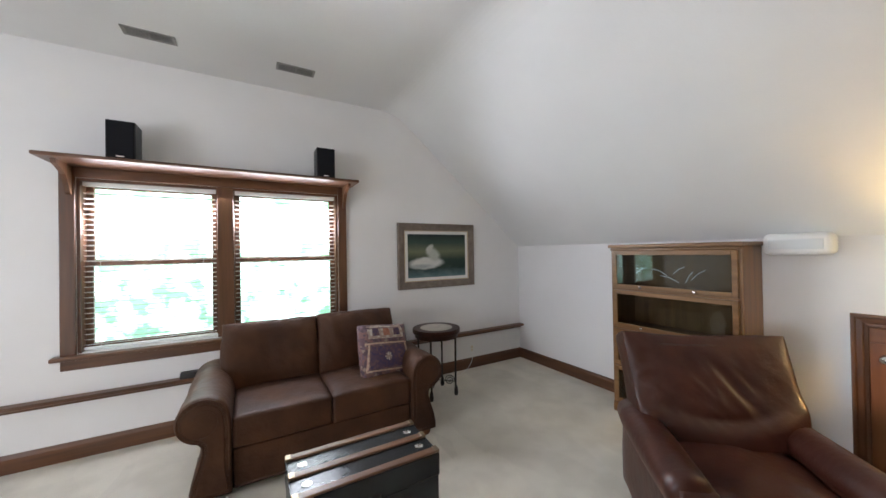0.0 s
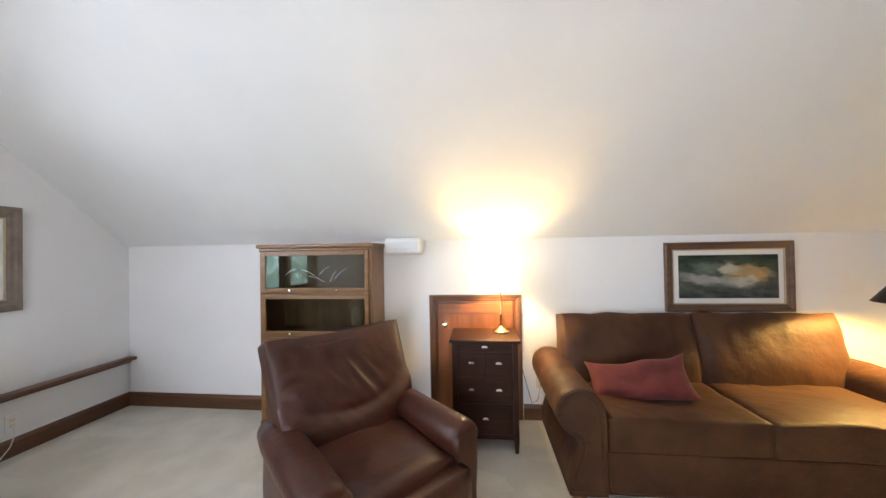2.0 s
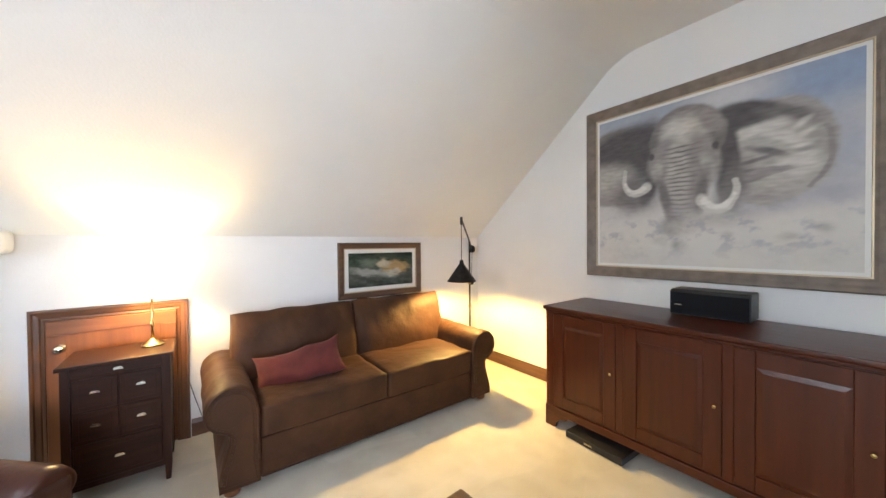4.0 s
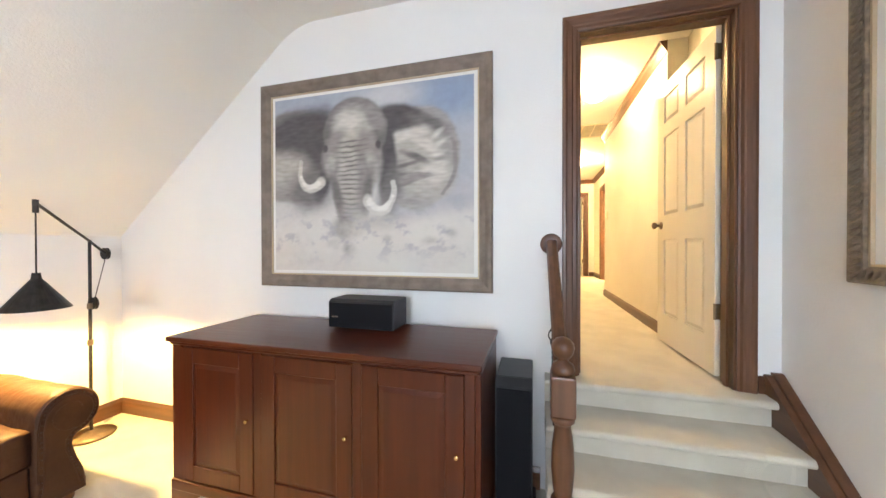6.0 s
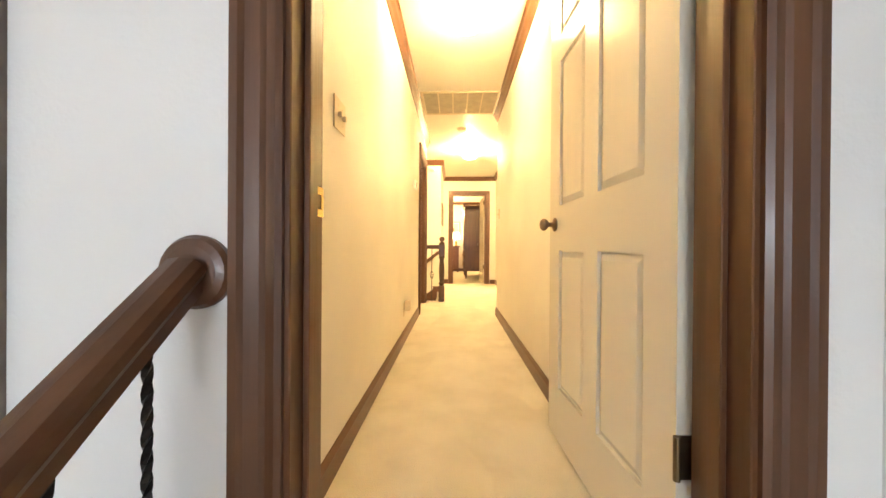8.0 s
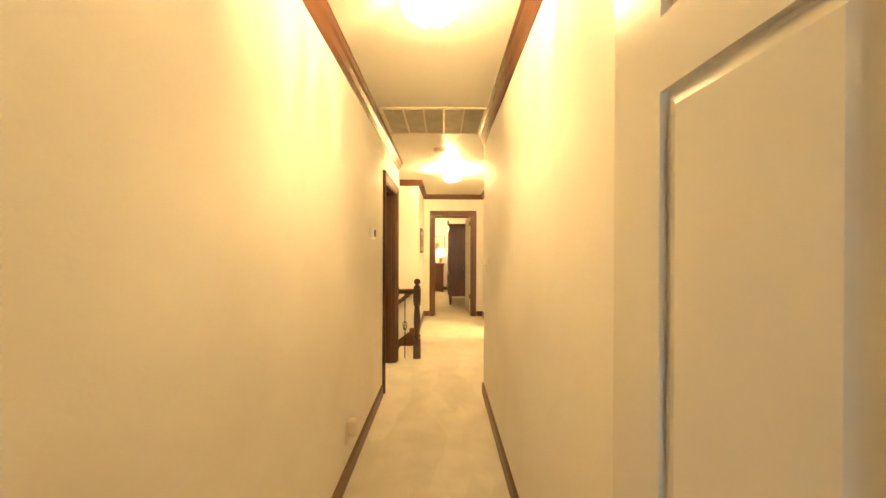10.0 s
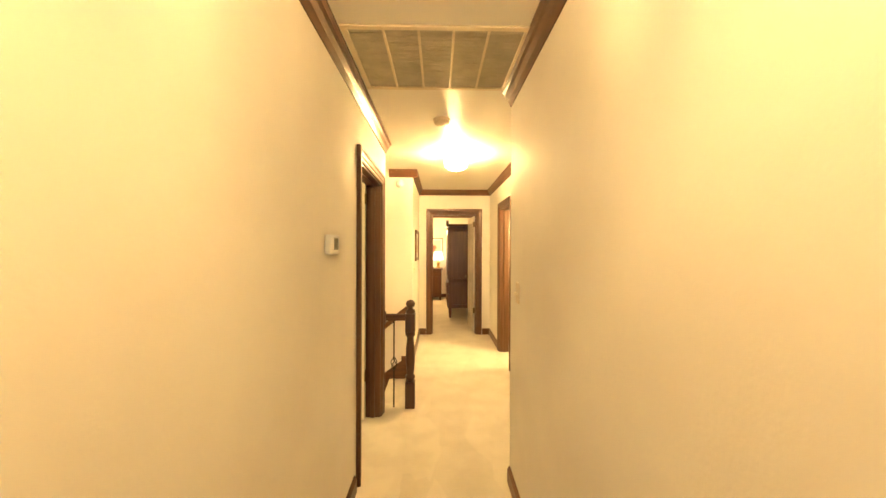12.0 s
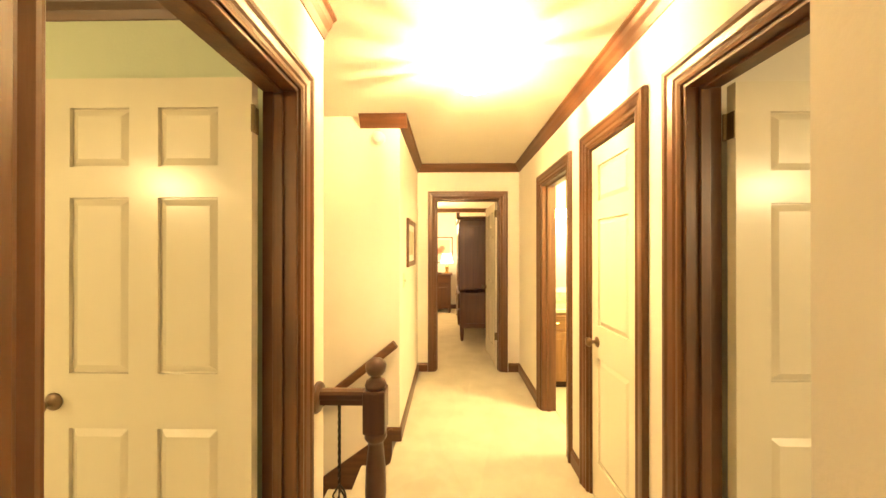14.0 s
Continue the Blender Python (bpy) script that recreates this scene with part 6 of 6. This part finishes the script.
for s in (-1, 1):
    out = [(s * (SW + 0.012), 0.0), (s * (SW + 0.012), 0.108), (s * (SW - 0.20), 0.108), (s * (SW - 0.17), 0.085), (s * (SW - 0.12), 0.075), (s * (SW - 0.085), 0.04), (s * (SW - 0.075), 0.0)]
    part("bracket_foot", prism(B(), out, -SD - 0.006, -SD + 0.018, "y"), M_CHERRY["x"], sb)
    part("side_foot", prism(B(), [(-SD + 0.018, 0.0), (-SD + 0.018, 0.108), (-SD + 0.20, 0.108), (-SD + 0.14, 0.07), (-SD + 0.10, 0.0)], s * SW - 0.012, s * SW + 0.012, "x"), M_CHERRY["y"], sb)
    part("rear_foot", bx(s * SW - 0.03, s * SW + 0.012, SD - 0.07, SD - 0.02, 0.0, 0.12), M_CHERRY["z"], sb)

cs = thing("center_speaker", "black centre loudspeaker lying on the sideboard", "speaker", pose(-1.215, -0.225, FR + 0.962))
bm = prism(B(), [(-0.105, 0.012), (-0.105, 0.165), (-0.08, 0.180), (0.10, 0.180), (0.10, 0.012)], -0.210, 0.210, "x")
bmesh.ops.bevel(bm, geom=list(bm.edges), offset=0.004, segments=2, affect="EDGES")
part("cabinet", bm, M_BLACK, cs)
part("grille", bx(-0.203, 0.203, -0.114, -0.105, 0.018, 0.160, bev=0.003), M_CLOTH, cs)
part("badge", bx(-0.18, -0.14, -0.1155, -0.1142, 0.075, 0.083), M_STEEL, cs, "small silver badge")
for x in (-0.17, 0.17):
    part("foot", lathe(B(), [(0.012, 0.0), (0.012, 0.012)], (x, 0, 0), 10), M_BLACK, cs)

ts = thing("tower_speaker", "tall black floor-standing loudspeaker beside the steps", "speaker", pose(-0.335, -0.20, FR))
bm = prism(B(), [(-0.165, 0.02), (-0.165, 0.745), (-0.130, 0.785), (0.165, 0.785), (0.165, 0.02)], -0.092, 0.092, "x")
bmesh.ops.bevel(bm, geom=list(bm.edges), offset=0.004, segments=2, affect="EDGES")
part("cabinet", bm, M_BLACK, ts)
part("grille", bx(-0.084, 0.084, -0.176, -0.165, 0.05, 0.735, bev=0.004), M_CLOTH, ts)
part("plinth", bx(-0.11, 0.11, -0.185, 0.18, 0.0, 0.02, bev=0.004), M_BLACK, ts)

av = thing("media_box", "flat black media box on the carpet under the sideboard", "media box", pose(-1.75, -0.62, FR, 0, 0, -3))
part("case", bx(-0.21, 0.21, -0.14, 0.14, 0.006, 0.055, bev=0.003), M_BLACK, av)
part("display", bx(-0.06, 0.0, -0.1415, -0.1402, 0.022, 0.034), M_STEEL, av)
for x in (-0.18, 0.18):
    part("foot", lathe(B(), [(0.012, 0.0), (0.012, 0.007)], (x, -0.1, 0), 10), M_BLACK, av)

# ---- fixtures ----
M_VENT = mat("grey_vent", (0.30, 0.29, 0.27), 0.5, 0.3)
for x in (0.13, -0.83):
    v = thing("ceiling_vent", "narrow grey louvred ceiling vent", "vent", pose(x, -6.34, CR), "ceiling vents")
    part("frame", box(box(box(bx(-0.15, 0.15, -0.055, -0.040, -0.008, 0.0), -0.15, 0.15, 0.040, 0.055, -0.008, 0.0), -0.15, -0.13, -0.040, 0.040, -0.008, 0.0), 0.13, 0.15, -0.040, 0.040, -0.008, 0.0), M_VENT, v)
    part("backing", bx(-0.13, 0.13, -0.040, 0.040, -0.002, 0.0), M_BLACK, v)
    for k in range(5):
        part("slat", bx(-0.13, 0.13, -0.036 + 0.018 * k - 0.004, -0.036 + 0.018 * k + 0.004, -0.006, -0.003), M_VENT, v)
    part("damper_bar", bx(-0.006, 0.006, -0.04, 0.04, -0.009, -0.006), M_VENT, v)


def plate(name, label, category, m, w, h, toggles=0, sockets=0, material=None):
    """A wall plate, local: facing -y."""
    t = thing(name, label, category, m)
    part("plate", bx(-w / 2, w / 2, -0.006, 0.0, -h / 2, h / 2, bev=0.003, seg=2), material or M_PLATE, t)
    for k in range(toggles):
        x = (k - (toggles - 1) / 2) * 0.046
        tg = bx(x - 0.006, x + 0.006, -0.022, -0.006, -0.013, 0.006, bev=0.002)
        part("toggle", tg, material or M_PLATE, t)
        for z in (-0.030, 0.030):
            part("screw", lathe(B(), [(0.003, 0.0), (0.003, 0.001)], seg=8), M_PLATE, t).matrix_local = Matrix.Translation((x, -0.006, z)) @ Matrix.Rotation(math.pi / 2, 4, "X")
    for k in range(sockets):
        z = (k - (sockets - 1) / 2) * 0.039
        part("socket", bx(-0.016, 0.016, -0.008, -0.006, z - 0.013, z + 0.013, bev=0.001), M_PLATE, t)
    return t


plate("light_switch", "ivory double light switch plate on the hall wall", "light switch", pose(HX0, 0.672, 1.298, 0, 0, 90), 0.117, 0.117, 2)
plate("light_switch", "ivory light switch plate near the hall's corner", "light switch", pose(HX1, 3.308, 1.207, 0, 0, -90), 0.075, 0.117, 1)
plate("light_switch", "small ivory light switch beyond the stairwell", "light switch", pose(0.036, 5.80, 1.18, 0, 0, 90), 0.072, 0.115, 1)
plate("outlet", "white electrical outlet low on the gable wall", "outlet", pose(-2.91, WY, -0.455, 0, 0, 180), 0.075, 0.117, 0, 2, M_WHITE)
plate("outlet", "ivory electrical outlet on the knee wall beside the sofa", "outlet", pose(KX, -2.86, -0.37, 0, 0, 90), 0.075, 0.117, 0, 2)
ol = plate("outlet", "ivory electrical outlet with a night light in the hall", "outlet", pose(HX0, 2.32, 0.28, 0, 0, 90), 0.075, 0.117, 0, 2)
part("night_light", cushion(B(), (0, -0.035, 0.03), (0.055, 0.05, 0.085), 0.2, 5), M_PLATE, ol, smooth=True)
cd = thing("power_cord", "thin white cord hanging from the outlet to the carpet", "cord")
part("cord", tube(B(), [(-2.91, WY + 0.012, -0.47), (-2.90, WY + 0.05, -0.52), (-2.86, WY + 0.07, -0.60), (-2.78, WY + 0.10, -0.66), (-2.62, WY + 0.16, -0.694), (-2.40, WY + 0.20, -0.694)], 0.003, 6), M_WHITE, cd)
cd = thing("power_cord", "dark cord behind the drawer cabinet and sofa", "cord")
part("cord", tube(B(), [(KX + 0.012, -2.86, -0.38), (KX + 0.03, -2.89, -0.52), (KX + 0.035, -2.94, -0.55), (KX + 0.04, -2.98, -0.40), (KX + 0.03, -3.03, -0.20)], 0.0028, 6), M_BLACK, cd)
dv = thing("rail_box", "small dark gadget lying on the gable wall's ledge", "gadget", pose(-0.03, WY + 0.045, -0.224))
part("case", bx(-0.07, 0.07, -0.035, 0.035, 0.0, 0.05, bev=0.008, seg=2), M_BLACK, dv)

th = thing("thermostat", "white wall thermostat with a dark display in the hall", "thermostat", pose(HX0, 2.957, 1.475, 0, 0, 90))
part("body", bx(-0.065, 0.065, -0.028, 0.0, -0.044, 0.044, bev=0.010, seg=3), M_WHITE, th)
part("display", bx(-0.018, 0.040, -0.0295, -0.0275, -0.024, 0.030, bev=0.001), mat("lcd_screen", (0.10, 0.11, 0.09), 0.2), th, "dark greenish display")
for z in (-0.012, 0.012):
    part("button", bx(0.046, 0.056, -0.030, -0.028, z - 0.006, z + 0.006, bev=0.001), M_WHITE, th)


def disc_alarm(name, label, m, r, material):
    t = thing(name, label, "smoke alarm", m)
    part("base", lathe(B(), [(r, 0.0), (r, 0.010), (r * 0.92, 0.014)], seg=32), material, t, smooth=False)
    part("cover", lathe(B(), [(r * 0.85, 0.014), (r * 0.85, 0.030), (r * 0.70, 0.040), (r * 0.25, 0.044), (0.003, 0.044)], seg=32), material, t, smooth=True)
    part("button", lathe(B(), [(0.010, 0.044), (0.010, 0.047), (0.003, 0.048)], seg=12), material, t)
    return t


disc_alarm("smoke_alarm", "ivory round smoke alarm on the hall ceiling", pose(0.38, 3.95, CH, 180), 0.065, M_PLATE)
disc_alarm("smoke_alarm", "white round smoke alarm on the stairwell wall", pose(-0.123, 5.60, 2.262, 90), 0.052, M_WHITE)

M_FILTER = mat("dusty_filter", (0.52, 0.48, 0.39), 0.9, second=(0.44, 0.405, 0.33), scale=9)
gr = thing("return_air_grille", "wide cream return-air grille in the hall ceiling", "vent", pose(0.345, 3.17, CH))
part("frame", box(box(box(bx(-0.42, 0.42, -0.29, -0.262, -0.010, 0.0, bev=0.002), -0.42, 0.42, 0.262, 0.29, -0.010, 0.0, bev=0.002), -0.42, -0.392, -0.262, 0.262, -0.010, 0.0, bev=0.002), 0.392, 0.42, -0.262, 0.262, -0.010, 0.0, bev=0.002), M_PLATE, gr)
part("backing", bx(-0.392, 0.392, -0.262, 0.262, -0.002, 0.0), M_FILTER, gr)
for k in range(1, 5):
    part("divider", bx(-0.392 + 0.157 * k - 0.006, -0.392 + 0.157 * k + 0.006, -0.262, 0.262, -0.010, -0.001), M_PLATE, gr)
for k in range(22):
    y = -0.25 + 0.0238 * k
    part("louvre", bx(-0.392, 0.392, y - 0.007, y + 0.007, -0.0045, -0.003), M_FILTER, gr)

for x, y, nm in ((0.37, 1.66, "lit octagonal ceiling light in the hall"), (0.54, 4.86, "lit octagonal ceiling light over the landing")):
    cl = thing("ceiling_light", nm, "ceiling light", pose(x, y, CH, 0, 0, 22.5), "hall ceiling lights")
    part("pan", lathe(B(), [(0.085, 0.0), (0.090, -0.004), (0.088, -0.010), (0.084, -0.012)][::-1], seg=8), M_BRASS, cl, "octagonal brass rim")
    profile = [(0.082, -0.011), (0.108, -0.030), (0.118, -0.075), (0.108, -0.125), (0.066, -0.158), (0.004, -0.166)]
    part("diffuser", lathe(B(), profile[::-1], seg=8), M_DOME, cl, "bright glass diffuser").visible_shadow = False
    rng = random.Random(int(y * 10))
    # ribs added to block the bulb into streaks; they glow to blend with the diffuser
    for k in range(16):
        a = 2 * math.pi * (k + rng.uniform(-0.25, 0.25)) / 16 if k % 2 else 2 * math.pi * k / 16
        lean = rng.uniform(-0.10, 0.10)
        pts = [((r + 0.001) * math.cos(a + lean * i / 4), (r + 0.001) * math.sin(a + lean * i / 4), z) for i, (r, z) in enumerate(profile[:5])]
        part("rib", tube(B(), pts, [rng.uniform(0.006, 0.013) for _ in pts], 8), M_DOME, cl, "cut glass facet, opaque and glowing, added to streak the light")

framed_picture("picture", "small picture in a dark frame beyond the stairwell", "x", 0.036, 1, 5.99, 6.56, 1.275, 1.705, 0.045, M_MAHOGANY["z"], mat("pale_print", (0.55, 0.50, 0.40), 0.5, second=(0.35, 0.30, 0.22), scale=8), 0.06, depth=0.024, fillet=False)

# ---- end room ----
ar = thing("armoire", "tall dark carved wooden armoire with panelled sides", "armoire", pose(0.86, 8.90, 0.0))
AX, AY, AH = 0.28, 0.58, 1.90
part("carcass", bx(-AX, AX, -AY, AY, 0.20, AH, bev=0.006), M_MAHOGANY["z"], ar)
for x in (-AX + 0.03, AX - 0.03):
    for y in (-AY + 0.03, AY - 0.03):
        part("leg", prism(B(), [(x - 0.03, 0.30), (x + 0.03, 0.30), (x + 0.03, 0.10), (x + 0.020, 0.0), (x - 0.020, 0.0), (x - 0.03, 0.10)], y - 0.035, y + 0.030, "y"), M_MAHOGANY["z"], ar)
for z0, z1 in ((0.82, 1.80), (0.28, 0.74)):
    bm = B()
    box(bm, -AX, -AX + 0.09, -AY - 0.026, -AY, z0 - 0.06, z1 + 0.06, 0.002)
    box(bm, AX - 0.09, AX, -AY - 0.026, -AY, z0 - 0.06, z1 + 0.06, 0.002)
    box(bm, -AX + 0.09, AX - 0.09, -AY - 0.026, -AY, z1, z1 + 0.06, 0.002)
    box(bm, -AX + 0.09, AX - 0.09, -AY - 0.026, -AY, z0 - 0.06, z0, 0.002)
    part("side_panel_frame", bm, M_MAHOGANY["z"], ar)
part("cornice", bx(-AX - 0.05, AX + 0.02, -AY - 0.05, AY + 0.05, AH, AH + 0.05, bev=0.015, seg=2), M_MAHOGANY["y"], ar)
arch = [(-AY - 0.04, AH + 0.05)] + [(-AY - 0.04 + (2 * AY + 0.08) * k / 12, AH + 0.055 + 0.11 * math.sin(math.pi * (0.15 + 0.7 * k / 12))) for k in range(13)] + [(AY + 0.04, AH + 0.05)]
part("arched_crest", prism(B(), arch, -AX - 0.05, -AX - 0.005, "x"), M_MAHOGANY["y"], ar)
for y0, y1 in ((-AY + 0.02, -0.005), (0.005, AY - 0.02)):
    d = part("door", bx(-AX - 0.022, -AX, y0, y1, 0.78, AH - 0.03, bev=0.005), M_MAHOGANY["z"], ar)
    part("door_panel", bx(-AX - 0.030, -AX - 0.022, y0 + 0.08, y1 - 0.08, 0.88, AH - 0.13, bev=0.003), M_MAHOGANY["z"], d)
for z0, z1 in ((0.24, 0.48), (0.50, 0.74)):
    d = part("drawer", bx(-AX - 0.035, -AX, -AY + 0.03, AY - 0.03, z0, z1, bev=0.012, seg=2), M_MAHOGANY["y"], ar)
    for y in (-0.3, 0.3):
        part("pull", lathe(B(), [(0.008, 0.0), (0.016, 0.016), (0.004, 0.022)], seg=10), M_BRASS, d).matrix_local = Matrix.Translation((-AX - 0.035, y, (z0 + z1) / 2)) @ Matrix.Rotation(-math.pi / 2, 4, "Y")

dr = thing("dresser", "dark wooden dresser with carved doors at the far wall", "dresser", pose(-0.15, 10.90, 0.0))
part("top", bx(-0.64, 0.64, -0.28, 0.27, 0.85, 0.88, bev=0.008, seg=2), M_MAHOGANY["x"], dr)
part("body", bx(-0.60, 0.60, -0.25, 0.26, 0.14, 0.849), M_MAHOGANY["x"], dr)
part("apron", prism(B(), [(-0.60, 0.14)] + [(-0.60 + 1.2 * k / 12, 0.10 + 0.03 * math.cos(k * math.pi / 3)) for k in range(13)] + [(0.60, 0.14)], -0.252, -0.235, "y"), M_MAHOGANY["x"], dr)
for x in (-0.57, 0.57):
    for y in (-0.22, 0.22):
        part("leg", bx(x - 0.03, x + 0.03, y - 0.03, y + 0.03, 0.0, 0.14, bev=0.006), M_MAHOGANY["z"], dr)
for x in (-0.40, 0.0, 0.40):
    d = part("drawer", bx(x - 0.18, x + 0.18, -0.264, -0.25, 0.68, 0.82, bev=0.004), M_MAHOGANY["x"], dr)
    d = part("door", bx(x - 0.18, x + 0.18, -0.264, -0.25, 0.18, 0.66, bev=0.004), M_MAHOGANY["z"], dr)
    part("door_panel", bx(x - 0.11, x + 0.11, -0.276, -0.264, 0.25, 0.58, bev=0.005), M_MAHOGANY["z"], d)
sl = thing("table_lamp", "lit table lamp on the far dresser", "table lamp", pose(0.36, 10.88, 0.88))
part("base", lathe(B(), [(0.06, 0.0), (0.055, 0.02), (0.03, 0.05), (0.045, 0.12), (0.03, 0.19), (0.012, 0.22), (0.012, 0.27)], seg=20), M_BRASS, sl, smooth=True)
part("shade", lathe(B(), [(0.15, 0.24), (0.10, 0.46)], seg=28), M_SHADE, sl, "glowing pale shade")
tr = thing("tray", "small dark tray on the far dresser", "tray", pose(0.16, 10.78, 0.88))
part("dish", bx(-0.07, 0.07, -0.05, 0.05, 0.0, 0.025, bev=0.006), M_WALNUT["x"], tr)
P_ROSE = picture_material("red_flower_print", [(0.62, 0.56, 0.44), (0.66, 0.60, 0.48)], [(0.42, 0.45, 0.26, 0.16, 10, 0.5, (0.42, 0.12, 0.08)), (0.60, 0.60, 0.14, 0.12, -20, 0.6, (0.30, 0.14, 0.10))], "X", False)
framed_picture("picture", "floral print in a dark frame above the far dresser", "y", 11.2, -1, -0.10, 0.50, 1.11, 1.74, 0.022, M_WALNUT["z"], P_ROSE, 0.05, depth=0.02, fillet=False)

# ---- bathroom glimpse ----
structure("bathroom_floor", bx(1.352, 3.0, 5.30, 7.0, 0.0, 0.006), mat("pale_vinyl_floor", (0.62, 0.58, 0.46), 0.3, second=(0.56, 0.52, 0.40), scale=6), "pale shiny bathroom floor", "floor")
vn = thing("bath_vanity", "honey oak bathroom vanity with a marbled green top", "vanity", pose(1.85, 6.76, 0.006))
part("body", bx(-0.48, 0.48, -0.24, 0.24, 0.08, 0.78), M_OAK["z"], vn)
part("toe_kick", bx(-0.47, 0.47, -0.18, 0.23, 0.0, 0.08), M_WALNUT["x"], vn)
part("countertop", bx(-0.49, 0.49, -0.26, 0.25, 0.78, 0.82, bev=0.006), mat("green_marble_top", (0.45, 0.50, 0.36), 0.2, second=(0.25, 0.32, 0.22), scale=14), vn, "marbled green top")
part("backsplash", bx(-0.49, 0.49, 0.23, 0.25, 0.82, 0.92), mat("green_tile", (0.30, 0.36, 0.24), 0.2, second=(0.5, 0.52, 0.4), scale=20), vn)
for x in (-0.36, -0.12, 0.12, 0.36):
    d = part("door", bx(x - 0.11, x + 0.11, -0.258, -0.24, 0.12, 0.58, bev=0.004), M_OAK["z"], vn)
    part("door_panel", bx(x - 0.07, x + 0.07, -0.266, -0.258, 0.18, 0.52, bev=0.004), M_OAK["z"], d)
    f = part("drawer", bx(x - 0.11, x + 0.11, -0.258, -0.24, 0.61, 0.75, bev=0.004), M_OAK["x"], vn)
    part("pull", tube(B(), [(x - 0.04, -0.26, 0.68), (x - 0.03, -0.28, 0.68), (x + 0.03, -0.28, 0.68), (x + 0.04, -0.26, 0.68)], 0.005, 6), M_BRASS, f)
mr = thing("wall_mirror", "frameless bathroom mirror above the vanity", "mirror", pose(1.85, 7.018, 1.45))
part("glass", bx(-0.45, 0.45, -0.008, 0.0, -0.45, 0.45), mat("mirror_silver", (0.9, 0.9, 0.9), 0.02, 1.0), mr)
